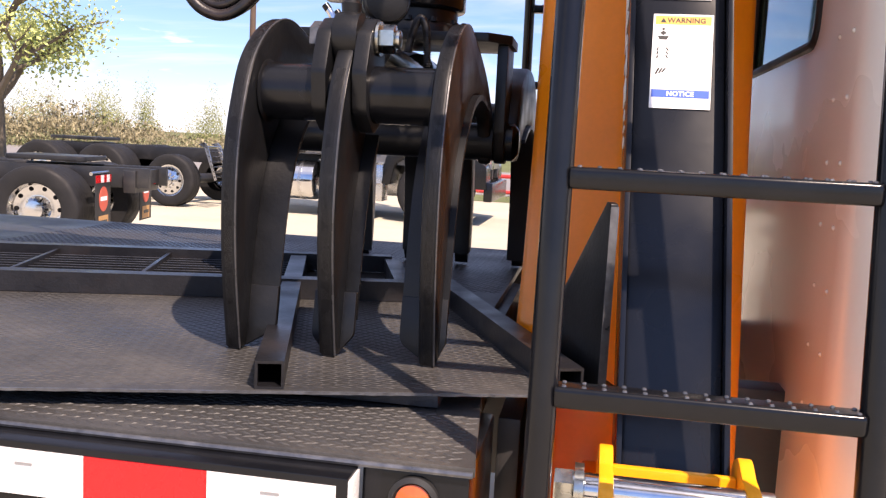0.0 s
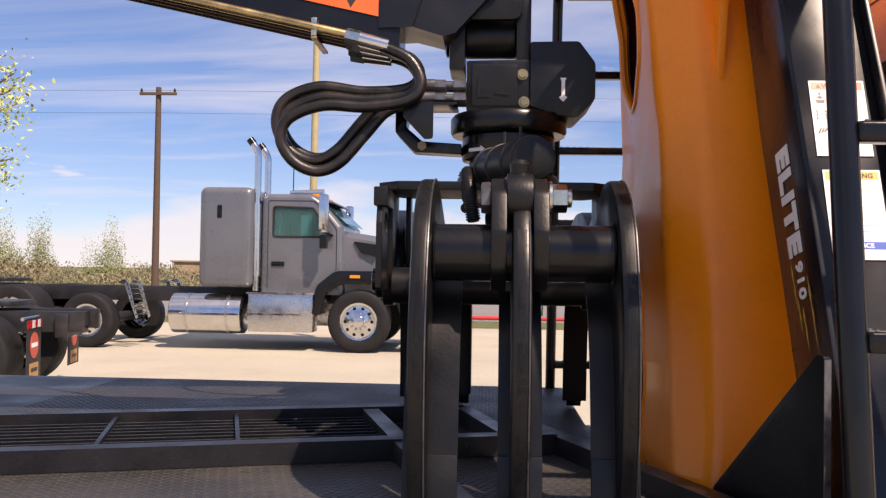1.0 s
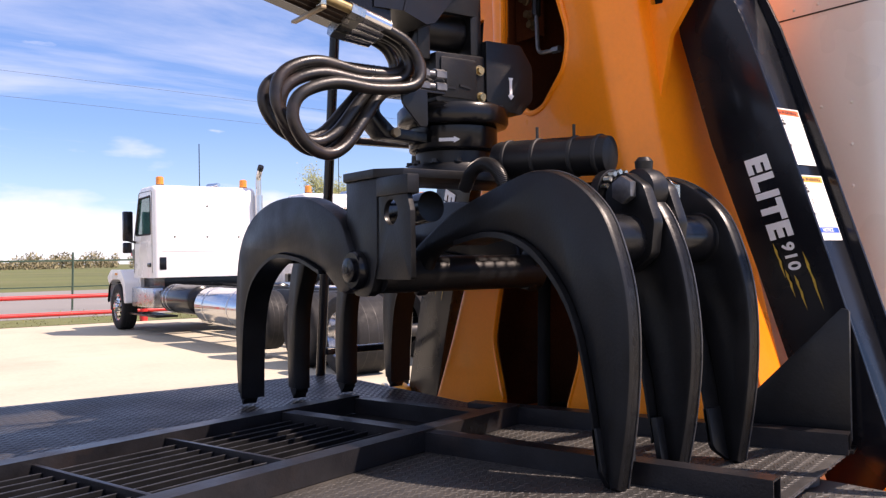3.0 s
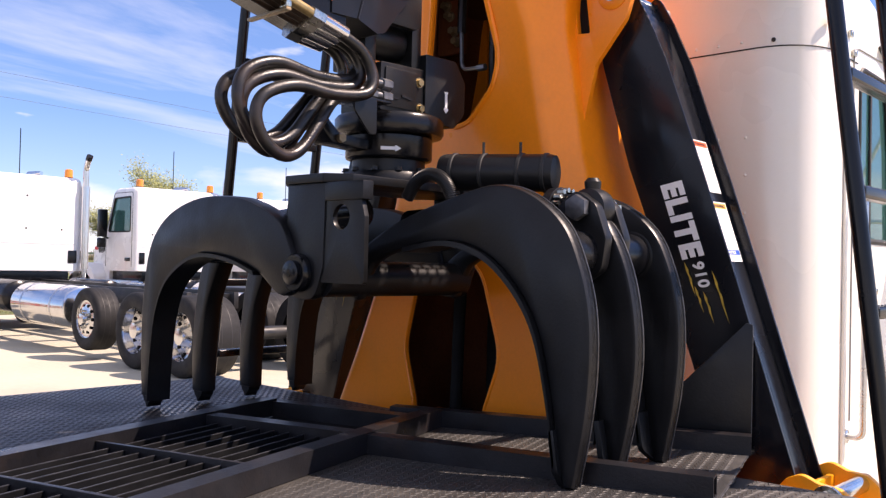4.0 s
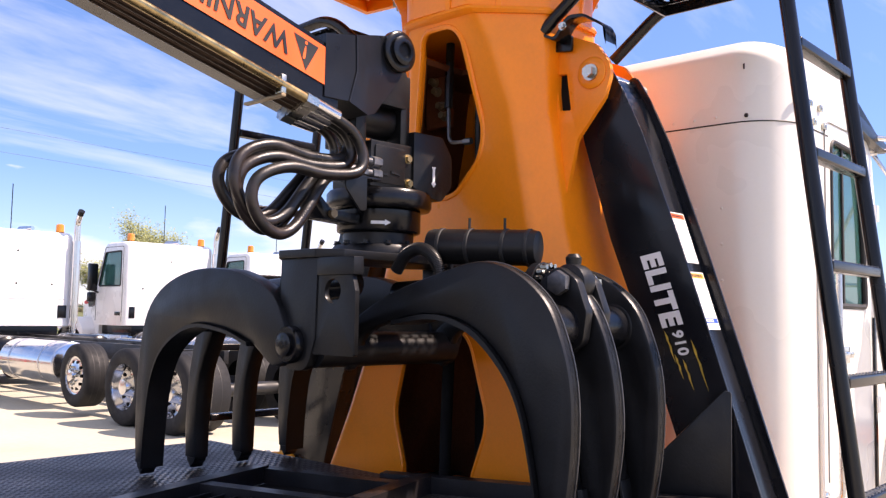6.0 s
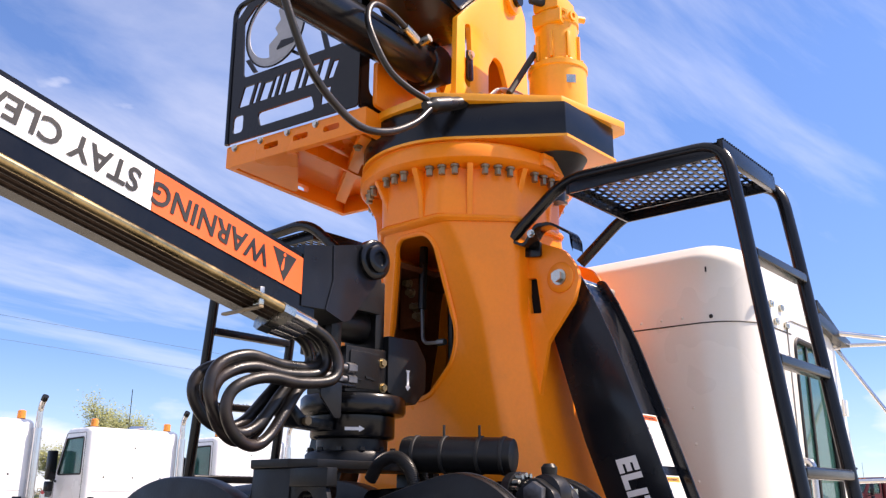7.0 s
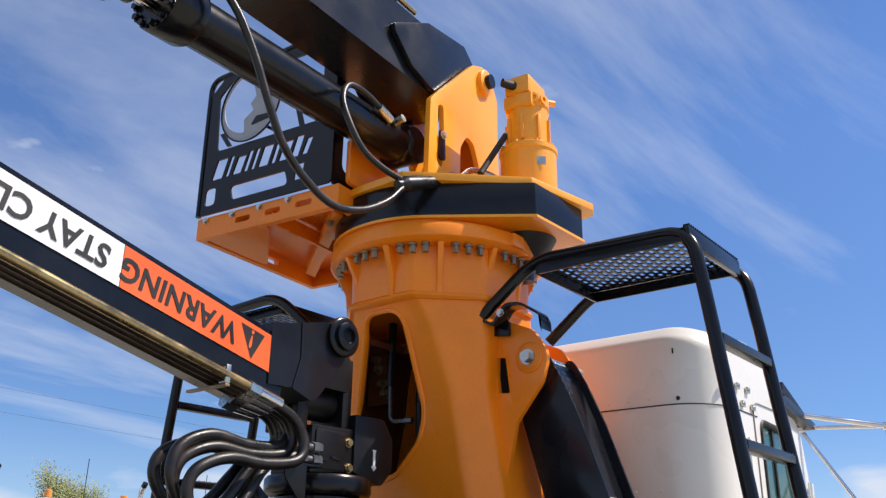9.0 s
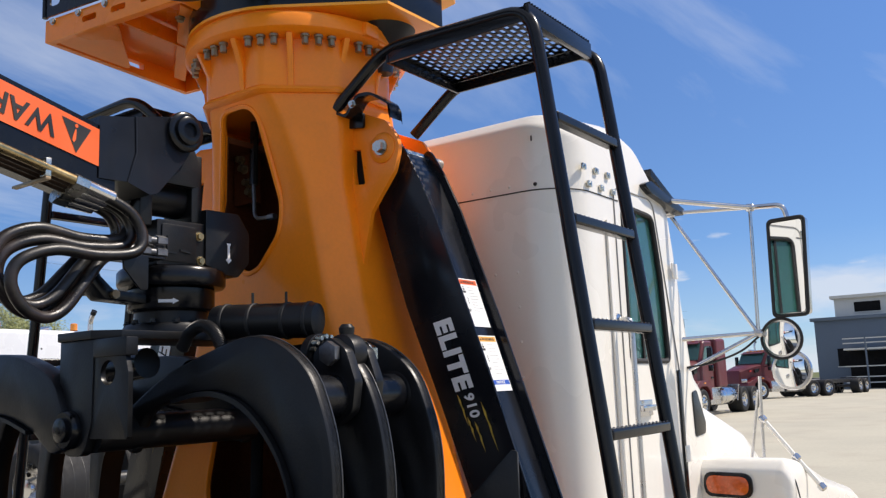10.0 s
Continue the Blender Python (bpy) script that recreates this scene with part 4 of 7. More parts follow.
motor_part("head_shoulder", slab(rounded([(MX - 0.09, 3.45), (MX - 0.09, 3.50), (MX + 0.085, 3.50), (MX + 0.085, 3.47), (MX + 0.05, 3.43)], 0.01), "y", MY - 0.062, MY + 0.062, 0.006), ORANGE_LIT, motor)
motor_part("motor_port", rod((MX + 0.065, MY - 0.01, 3.535), (MX + 0.14, MY - 0.06, 3.54), 0.012, 12), ORANGE_LIT, motor)
motor_part("motor_port", rod((MX - 0.09, MY + 0.01, 3.53), (MX - 0.14, MY + 0.04, 3.53), 0.016, 12), RUBBER, motor)
for k in range(8):
    a = 2 * math.pi * k / 8
    motor_part("motor_bolt", hexbolt((MX + 0.104 * math.cos(a), MY + 0.104 * math.sin(a), 3.31), (0, 0, 1), 0.008, 0.012), ORANGE_LIT, motor)
    motor_part("motor_rib", placed(box(0.080, 0.094, -0.007, 0.007, 3.33, 3.42, 0.002), Matrix.Translation((MX, MY, 0)) @ Matrix.Rotation(a + 0.2, 4, "Z")), ORANGE_LIT, motor)
for a in (-2.4, -1.9):
    motor_part("port_boss", spun([(0.018, 0), (0.018, 0.012), (0.009, 0.012), (0.009, 0.004)], (MX + 0.086 * math.cos(a), MY + 0.086 * math.sin(a), 3.48), (math.cos(a), math.sin(a), 0), 14), ORANGE_LIT, motor)
motor_part("rating_plate", placed(box(-0.018, 0.018, -0.014, 0.014, 0, 0.002), face_pose((MX - 0.07, MY - 0.0895, 3.24), (0.62, -0.78, 0), (0, 0, 1))), ZINC, motor)

# two tower plates that carry the boom
TOW = rounded([(0.10, 3.136), (0.11, 3.462), (0.44, 3.765), (0.53, 3.80), (0.60, 3.785), (0.665, 3.70), (0.665, 3.50), (0.69, 3.136)], [0, 0.02, 0.05, 0.06, 0.05, 0.06, 0.2, 0], 6)
T_SLOT = rounded([(0.165, 3.46), (0.205, 3.48), (0.215, 3.33), (0.20, 3.22), (0.165, 3.23)], 0.018, 4)
T_ARCH = rounded([(0.34, 3.145), (0.34, 3.36), (0.39, 3.43), (0.45, 3.42), (0.50, 3.33), (0.54, 3.145)], [0, 0.06, 0.05, 0.05, 0.08, 0], 5)
for y0 in (2.585, 2.90):
    tow = raised("tower_plate", slab(TOW, "y", y0, y0 + 0.022, 0.003, holes=[T_SLOT, T_ARCH]), ORANGE_LIT, crane, "orange tower plate, sunlit yellow put into its paint")
    raised("pin_boss", spun([(0.055, 0), (0.055, 0.02), (0.045, 0.024)], (0.535, y0 + (0 if y0 < 2.7 else 0.022), 3.725), (0, -1 if y0 < 2.7 else 1, 0), 24), ORANGE_LIT, tow)
raised("tower_pin", rod((0.535, 2.54, 3.725), (0.535, 2.96, 3.725), 0.03), BLACK, crane)
raised("pin_keeper", slab(rounded([(0.17, 3.36), (0.205, 3.37), (0.21, 3.25), (0.17, 3.245)], 0.015), "y", 2.574, 2.585, 0.002), BLACK, crane)
raised("keeper_bolt", hexbolt((0.188, 2.574, 3.345), (0, -1, 0), 0.013, 0.012), ZINC, crane)
raised("tower_back", box(0.63, 0.66, 2.607, 2.899, 3.137, 3.6, 0.003), ORANGE, crane)
raised("low_side_plate", slab(rounded([(-0.02, 3.137), (-0.02, 3.30), (0.10, 3.40), (0.30, 3.40), (0.30, 3.137)], 0.02), "y", 2.865, 2.885, 0.002), ORANGE, crane)

# main boom, level over the deck, and its lift cylinder below
boom = raised("main_boom", loft([[(x, y, z) for y, z in ((2.64, zb), (2.87, zb), (2.87, zt), (2.64, zt))] for x, zb, zt in ((0.62, 3.66, 3.80), (0.40, 3.55, 3.82), (0.15, 3.53, 3.80), (-0.6, 3.47, 3.73), (-3.2, 3.30, 3.52))]), NAVY, crane, "black box-section main boom", 25)
raised("boom_cheek", slab(rounded([(0.50, 3.80), (0.42, 3.85), (0.13, 3.80), (-0.11, 3.66), (-0.10, 3.63), (0.02, 3.555), (0.16, 3.535), (0.42, 3.54)], 0.03), "y", 2.615, 2.638, 0.004), NAVY, boom, "black cheek plate")
raised("boom_cheek", slab(rounded([(0.50, 3.80), (0.42, 3.85), (0.13, 3.80), (-0.11, 3.66), (-0.10, 3.63), (0.02, 3.555), (0.16, 3.535), (0.42, 3.54)], 0.03), "y", 2.872, 2.895, 0.004), NAVY, boom)
for k in range(3):
    raised("boom_pipe", rod((0.12, 2.68 + 0.04 * k, 3.86), (-3.0, 2.68 + 0.04 * k, 3.60), 0.011, 10), BRASS, boom, "gold-toned hydraulic pipe")
raised("pipe_clamp", box(-0.008, 0.008, 2.63, 2.80, 3.845, 3.872, 0.003), BOLTM, boom)
raised("pipe_clamp", box(-0.155, -0.145, 2.62, 2.70, 3.80, 3.83, 0.002), BOLTM, boom)
def slewed(name, bm, material, parent=None, label="", smooth=40):
    return part(name, placed(bm, TURN), material, parent, label, smooth)


CYL0, CYLD = Vector((0.15, CY, 3.345)), Vector((-1, 0, -0.063)).normalized()
cyl = slewed("lift_cylinder", spun([(0.05, -0.02), (0.064, 0.0), (0.076, 0.01), (0.076, 1.10), (0.090, 1.105), (0.096, 1.12), (0.096, 1.215), (0.088, 1.225), (0.045, 1.23)], CYL0, CYLD, 36), BLACK, crane, "glossy black lift cylinder")
slewed("cylinder_rod", rod(CYL0 + CYLD * 1.20, CYL0 + CYLD * 1.32, 0.042, 24), CHROME, cyl, "chromed piston rod")
eye = CYL0 + CYLD * 1.375
clevis = slewed("rod_clevis", join(spun([(0.048, 0), (0.056, 0.006), (0.056, 0.02), (0.05, 0.03)], CYL0 + CYLD * 1.305, CYLD, 24), rod(eye + Vector((0, -0.045, 0)), eye + Vector((0, 0.045, 0)), 0.062, 28, bev=0.006)), BLACK, cyl, "black rod eye")
for yy in (-0.062, 0.047):
    slewed("link_plate", slab(rounded([(eye.x + 0.055, eye.z + 0.02), (eye.x + 0.03, eye.z - 0.055), (eye.x - 0.03, eye.z - 0.06), (eye.x - 0.42, eye.z - 0.02), (eye.x - 0.42, eye.z + 0.07), (eye.x + 0.02, eye.z + 0.055)], 0.03), "y", CY + yy, CY + yy + 0.015, 0.002), BLACK, clevis)
slewed("link_pin", rod(eye + Vector((0, -0.085, 0)), eye + Vector((0, 0.085, 0)), 0.026, 20, bev=0.004), ZINC, clevis)
slewed("link_grease_cap", rod(eye + Vector((-0.13, -0.075, 0.01)), eye + Vector((-0.13, 0.075, 0.01)), 0.04, 20, bev=0.004), BLACK, clevis)
slewed("cylinder_eye", rod(CYL0 + Vector((0.02, -0.07, 0)), CYL0 + Vector((0.02, 0.07, 0)), 0.075, 28), BLACK, cyl)
CYLX = CYL0 + CYLD * 1.226
for k in range(12):
    a = 2 * math.pi * k / 12
    slewed("gland_bolt", hexbolt(CYLX + Vector((0, 0.080 * math.cos(a), 0.080 * math.sin(a))), CYLD, 0.011, 0.016), BLACK, cyl)
slewed("weld_bead", spun([(0.077, 0), (0.082, 0.006), (0.077, 0.012)], CYL0 + CYLD * 0.03, CYLD, 30), BLACK, cyl)
slewed("cylinder_port", rod((0.0, CY - 0.08, 3.36), (0.0, CY - 0.12, 3.37), 0.016, 12), ZINC, cyl)
# two hoses hanging from the cylinder to the junction sleeve
part("lift_hose", pipe(smooth_line([(-1.05, 2.50, 3.32), (-1.013, 2.47, 3.352), (-0.945, 2.45, 3.328), (-0.882, 2.43, 3.256), (-0.816, 2.42, 3.14), (-0.757, 2.42, 3.026), (-0.685, 2.425, 2.918), (-0.577, 2.44, 2.851), (-0.443, 2.455, 2.816), (-0.297, 2.475, 2.854), (-0.16, 2.49, 2.937), (-0.072, 2.50, 3.022)], 6), 0.0125, 12), HOSE, crane, "black rubber hydraulic hose")
part("lift_hose", pipe(smooth_line([(-0.02, 2.61, 3.345), (-0.082, 2.60, 3.358), (-0.195, 2.58, 3.373), (-0.301, 2.56, 3.352), (-0.347, 2.54, 3.268), (-0.324, 2.52, 3.172), (-0.265, 2.51, 3.096), (-0.176, 2.505, 3.063), (-0.084, 2.50, 3.051)], 6), 0.0115, 12), HOSE, crane, "black rubber hydraulic hose")
part("hose_ferrule", rod((-0.03, 2.609, 3.347), (-0.11, 2.596, 3.363), 0.017, 12), ZINC, crane, "bright crimped ferrule")
part("hose_ferrule", rod((-1.05, 2.50, 3.32), (-1.00, 2.466, 3.35), 0.019, 12), ZINC, crane, "bright crimped ferrule")
part("hose_sleeve", pipe(smooth_line([(-0.10, 2.50, 3.025), (-0.03, 2.50, 3.055), (0.08, 2.50, 3.10), (0.243, 2.505, 3.181), (0.311, 2.52, 3.20)], 5), [0.016] * 3 + [0.027] * 6 + [0.024] * 6 + [0.017] * 6, 12), HOSE, crane, "black woven hose sleeve")
part("hose_end", pipe(smooth_line([(0.29, 2.515, 3.20), (0.355, 2.52, 3.255), (0.417, 2.50, 3.265), (0.48, 2.455, 3.235)], 5), 0.017, 10), ZINC, crane)
part("motor_line", pipe([(0.30, 2.43, 3.20), (0.43, 2.40, 3.41)], 0.013, 8), RUBBER, crane)

# operator tray with its cut-out guard
def on_tray(name, bm, material, parent=None, label="", smooth=40):
    return part(name, placed(bm, TURN @ Matrix.Translation((-0.057, -0.065, 0.010))), material, parent, label, smooth)


tray = on_tray("operator_tray", cut(box(0.0, 0.76, 2.95, 3.70, 3.03, 3.125, 0.006),
            *[box(0.08 + 0.155 * k, 0.17 + 0.155 * k, 3.60, 3.80, 3.06, 3.09, 0.01) for k in (2,)],
            *[box(-0.1, 0.1, 3.08 + 0.16 * k, 3.16 + 0.16 * k, 3.065, 3.09, 0.01) for k in range(3)],
            box(0.03, 0.73, 2.98, 3.67, 3.0, 3.11)), ORANGE, crane, "orange sheet-metal operator tray, seen from below")
on_tray("tray_rib", slab([(0.03, 3.04), (0.73, 3.04), (0.73, 3.10), (0.03, 3.10)], "y", 3.30, 3.312), ORANGE, tray)
on_tray("tray_brace", slab([(0.06, 3.02), (0.13, 3.02), (0.66, 3.60), (0.59, 3.60)], "z", 3.045, 3.085, 0.003), ORANGE, tray)
on_tray("tray_floor", slab(rounded([(0.033, 3.32), (0.40, 3.66), (0.033, 3.66)], 0.02), "z", 3.034, 3.040), ORANGE, tray)
for p in ((0.14, 3.10), (0.30, 3.08), (0.45, 3.12)):
    on_tray("tray_bolt", hexbolt((p[0], p[1], 3.044), (0, 0, -1), 0.014, 0.016), BOLTM, tray)
on_tray("tray_arm", box(0.2, 0.5, 2.85, 3.0, 3.05, 3.12, 0.01), ORANGE, tray)
for k in range(5):
    on_tray("tray_bolt", hexbolt((-0.001, 3.05 + 0.15 * k, 3.11), (-1, 0, 0), 0.011, 0.01), ZINC, tray)
G = [(2.98, 3.13), (3.69, 3.13), (3.70, 3.70), (3.60, 3.80), (2.98, 3.80)]
gx0, gx1 = -0.012, -0.004
LOGO = [(0.00, 0.062, 0.0), (0.078, 0.022, 0.0), (0.118, 0.05, 0.012), (0.182, 0.024, 0.0), (0.222, 0.022, 0.0), (0.262, 0.055, 0.0), (0.332, 0.024, 0.0), (0.372, 0.05, 0.008), (0.438, 0.04, 0.0), (0.494, 0.03, 0.02)]
bars = [[(3.635 - o, 3.285), (3.635 - o - w, 3.285), (3.635 - o - w - 0.028, 3.375 - d), (3.635 - o - 0.028, 3.375 - d)] for o, w, d in LOGO]
guard = on_tray("guard_panel", slab(rounded(G, [0.02, 0.02, 0.08, 0.08, 0.02], 5), "x", gx0, gx1, 0.0, holes=bars + [
    rounded([(3.05, 3.42), (3.62, 3.42), (3.64, 3.69), (3.57, 3.755), (3.05, 3.755)], 0.03, 4),
    rounded([(3.20, 3.17), (3.50, 3.17), (3.52, 3.235), (3.22, 3.235)], 0.018, 4),
    rounded([(3.60, 3.17), (3.66, 3.17), (3.66, 3.25), (3.60, 3.25)], 0.02, 4),
    rounded([(3.13, 3.18), (3.17, 3.18), (3.165, 3.25), (3.12, 3.25)], 0.006, 3)]), BLACK, crane, "black laser-cut guard panel with a round emblem")
# round emblem: a thin ring, a bent plate inside it and a curved bar
EY, EZ = 3.44, 3.60
ring = [(EY + 0.168 * math.cos(k * math.pi / 20), EZ + 0.176 * math.sin(k * math.pi / 20)) for k in range(40)]
ring_in = [(EY + 0.02 + 0.132 * math.cos(k * math.pi / 20), EZ + 0.012 + 0.142 * math.sin(k * math.pi / 20)) for k in range(40)]
on_tray("emblem_ring", slab(ring, "x", gx0 - 0.006, gx0 - 0.002, holes=[ring_in]), PALEG, guard, "pale grey ring emblem")
on_tray("emblem_shape", slab(rounded([(3.37, 3.45), (3.46, 3.44), (3.47, 3.53), (3.42, 3.565), (3.44, 3.60), (3.41, 3.63), (3.43, 3.69), (3.38, 3.665), (3.36, 3.73), (3.30, 3.70), (3.29, 3.62), (3.33, 3.59), (3.30, 3.55)], 0.008), "x", gx0 - 0.007, gx0 - 0.003), PALEG, guard, "bare metal emblem shape")
on_tray("emblem_outline", pipe([(gx0 - 0.008, EY + 0.168 * math.cos(k * math.pi / 20), EZ + 0.176 * math.sin(k * math.pi / 20)) for k in range(40)], 0.004, 6, closed=True), BLACK, guard)
on_tray("emblem_slot", slab(rounded([(3.43, 3.49), (3.33, 3.50), (3.32, 3.525), (3.40, 3.53)], 0.008), "x", gx0 - 0.0085, gx0 - 0.0072), BLACK, guard)
for a, b in (((3.05, 3.50), (3.30, 3.75)), ((3.15, 3.42), (3.25, 3.75)), ((3.60, 3.50), (3.55, 3.43)), ((3.30, 3.44), (3.36, 3.48))):
    on_tray("guard_bar", slab([(a[0] - 0.012, a[1]), (a[0] + 0.012, a[1]), (b[0] + 0.012, b[1]), (b[0] - 0.012, b[1])], "x", gx0, gx1), BLACK, guard)
on_tray("guard_side", slab([(0.0, 3.13), (0.34, 3.13), (0.34, 3.5), (0.0, 3.78)], "y", 2.98, 2.988, 0, holes=[rounded([(0.05, 3.2), (0.26, 3.2), (0.26, 3.46), (0.05, 3.66)], 0.04)]), BLACK, guard)
on_tray("guard_top", pipe(bent([(-0.008, 3.69, 3.13), (-0.008, 3.70, 3.79), (-0.008, 3.0, 3.83), (0.3, 2.96, 3.80)], 0.06), 0.012, 8), BLACK, guard)

# stick folded back over the deck, its pipes below
def stick_z(x):
    return 2.333 - 0.19 * (x + 0.487)


SY0, SY1 = 2.602, 2.762
stick = part("stick_boom", loft([[(x, y, z) for y, z in ((SY0 + o, stick_z(x) - 0.125), (SY1 + o, stick_z(x) - 0.125), (SY1 + o, stick_z(x) + 0.075), (SY0 + o, stick_z(x) + 0.075))] for x, o in ((-0.467, 0), (-3.0, -0.3166))]), BLACK, crane, "black telescopic stick with warning lettering", 25)
part("stick_tip", loft([[(x, y, z) for y, z in ((SY0 - 0.012 + o, zb), (SY1 + 0.012 - o, zb), (SY1 + 0.012 - o, zt), (SY0 - 0.012 + o, zt))] for x, zb, zt, o in ((-0.527, 2.258, 2.443, 0.0), (-0.43, 2.262, 2.462, 0.004), (-0.345, 2.238, 2.485, 0.014), (-0.31, 2.250, 2.495, 0.022), (-0.20, 2.375, 2.522, 0.034), (-0.165, 2.435, 2.50, 0.036))]), NAVY, stick, "black welded stick tip", 25)
part("tip_seam", pipe([(-0.43, SY0 - 0.009, 2.262), (-0.40, SY0 - 0.006, 2.36), (-0.405, SY0 - 0.007, 2.47)], 0.003, 6), NAVY, stick)
for yy, dd in ((SY0 + 0.024, -1), (SY1 - 0.024, 1)):
    part("tip_boss", spun([(0.066, 0), (0.066, 0.022), (0.060, 0.027), (0.046, 0.027), (0.046, 0.040), (0.036, 0.044), (0.024, 0.044), (0.022, 0.036)], (-0.212, yy, 2.466), (0, dd, 0), 32), BLACK, stick, "black pin boss")
sd = Vector((-1, -0.125, 0.19)).normalized()


def on_stick(s, h, out=0.0):
    """A point on the stick's camera-side face: s metres back from the tip's end, h above its middle."""
    p = Vector((-0.527, SY0 - 0.0075 - out, stick_z(-0.527))) + sd * s
    return p + Vector((0, 0, 1)) * h


def stick_panel(name, s0, s1, h0, h1, material, label):
    bm = bmesh.new()
    bm.faces.new([bm.verts.new(on_stick(s, h, 0.0035)) for s, h in ((s0, h0), (s1, h0), (s1, h1), (s0, h1))])
    return part(name, bm, material, stick, label, 0)


lab_o = stick_panel("warning_panel", 0.0, 0.56, -0.050, 0.060, LABO, "orange panel with an upside-down warning")
lab_w = stick_panel("clear_panel", 0.562, 1.45, -0.050, 0.060, LABW, "white panel with an upside-down notice")
um = lambda s, h: face_pose(on_stick(s, h, 0.0050), sd, Vector((0, 0, -1)))
part("lettering", words("WARNING", 0.084, um(0.352, 0.031), 0.0005, 1.03, 0, 0.0016), TEXTB, lab_o, "black upside-down lettering WARNING", 0)
part("lettering", words("STAY CLEAR", 0.084, um(0.832, 0.031), 0.0005, 1.0, 0, 0.0018), TEXTB, lab_w, "black upside-down lettering STAY CLEAR", 0)
tri = bmesh.new()
tri.faces.new([tri.verts.new(on_stick(s, h, 0.0045)) for s, h in ((0.03, 0.045), (0.13, 0.045), (0.08, -0.042))])
part("triangle", tri, TEXTB, lab_o, "", 0)
part("mark", words("!", 0.075, um(0.08, 0.040), 0.0004, 1, 0, 0.001), LABO, lab_o, "", 0)
for k in range(4):
    yy, zz = SY0 - 0.032 + 0.023 * k, -0.125 - 0.004 * k
    a = Vector((-0.60, yy, stick_z(-0.60) + zz))
    part("stick_pipe", rod(a, a + sd * 2.4, 0.0115 if k else 0.0135, 12), BRONZE if k else BRASS, stick, "gold-toned hydraulic pipe")
part("pipe_clamp", box(-0.710, -0.694, SY0 - 0.055, SY1 - 0.04, stick_z(-0.70) - 0.158, stick_z(-0.70) - 0.150, 0.002), BOLTM, stick)
part("pipe_clamp", cut(box(-0.710, -0.694, SY0 - 0.055, SY0 - 0.025, stick_z(-0.70) - 0.149, stick_z(-0.70) - 0.098, 0.002), box(-0.8, -0.6, SY0 - 0.049, SY0 - 0.031, stick_z(-0.70) - 0.143, stick_z(-0.70) - 0.104)), ZINC, stick)


# ---- rotator and grapple ----
RX, RY = -0.153, 2.75
grap = thing("log_grapple", "black steel log grapple with curved tines resting on the deck", "grapple", (RX, RY, DECK))
# rotator: hanger, housing, slewing disc and neck
link = part("hanger_link", box(-0.329, -0.283, RY - 0.075, RY + 0.075, 2.16, 2.40, 0.008), SATIN, grap)
part("hanger_link", box(-0.135, -0.092, RY - 0.075, RY + 0.075, 2.188, 2.42, 0.008), SATIN, grap)
part("hanger_barrel", rod((-0.282, RY, 2.268), (-0.136, RY, 2.268), 0.058, 28, bev=0.006), SATIN, link)
part("barrel_cap", spun([(0.055, 0), (0.055, 0.01), (0.045, 0.014), (0.02, 0.014)], (-0.33, RY, 2.268), (-1, 0, 0), 24), BLACK, link)
for yy in (RY - 0.10, RY + 0.076):
    part("hanger_plate", slab(rounded([(-0.31, 2.30), (-0.31, 2.38), (-0.26, 2.48), (-0.17, 2.48), (-0.12, 2.38), (-0.12, 2.30)], 0.03), "y", yy, yy + 0.024, 0.003), SATIN, link)
rot = part("rotator_body", slab(rounded([(-0.277, 2.036), (-0.277, 2.182), (-0.20, 2.184), (-0.095, 2.186), (-0.095, 2.05)], 0.006, 3), "y", RY - 0.09, RY + 0.09, 0.004), SATIN, grap, "black rotator housing with a white arrow")
part("motor_end", slab(rounded([(-0.094, 2.05), (-0.094, 2.236), (0.045, 2.238), (0.092, 2.175), (0.092, 2.07), (0.042, 2.018), (-0.014, 2.024)], [0.004, 0.006, 0.02, 0.03, 0.03, 0.02, 0.01], 4), "y", RY - 0.098, RY + 0.098, 0.005), SATIN, rot, "black motor end with angled corners")
part("cover_plate", slab(rounded([(-0.262, 2.05), (-0.262, 2.17), (-0.13, 2.17), (-0.13, 2.05)], 0.01), "y", RY - 0.095, RY - 0.0902, 0.002), SATIN, rot)
for pts in ([(-0.245, 2.075), (-0.245, 2.13), (-0.238, 2.13), (-0.238, 2.082), (-0.21, 2.082), (-0.21, 2.075)], [(-0.195, 2.092), (-0.155, 2.086), (-0.155, 2.080), (-0.195, 2.085)]):
    part("cast_mark", slab(pts, "y", RY - 0.0985, RY - 0.0952), SATIN, rot)
for p in ((-0.116, 2.142), (-0.111, 2.062)):
    part("cover_bolt", hexbolt((p[0], RY - 0.0902, p[1]), (0, -1, 0), 0.012, 0.012), BRASS, rot, "yellow-plated bolt head")
arrow = [(-0.012, 2.075), (0.0, 2.062), (0.012, 2.075), (0.005, 2.08), (0.005, 2.122), (0.009, 2.131), (-0.009, 2.131), (-0.005, 2.122), (-0.005, 2.08)]
part("arrow_decal", slab(arrow, "y", RY - 0.1005, RY - 0.0985), TEXTW, rot, "white arrow decal", 0)
part("swivel_disc", spun([(0.12, 1.968), (0.166, 1.974), (0.172, 1.984), (0.172, 2.022), (0.164, 2.032), (0.10, 2.034)], (RX, RY, 0), seg=48), BLACK, grap, "black slewing disc")
part("swivel_ring", spun([(0.12, 1.895), (0.134, 1.90), (0.137, 1.905), (0.137, 1.967), (0.12, 1.968)], (RX, RY, 0), seg=48), BLACK, grap)
part("swivel_neck", spun([(0.115, 1.84), (0.115, 1.896)], (RX, RY, 0), seg=40), SATIN, grap)
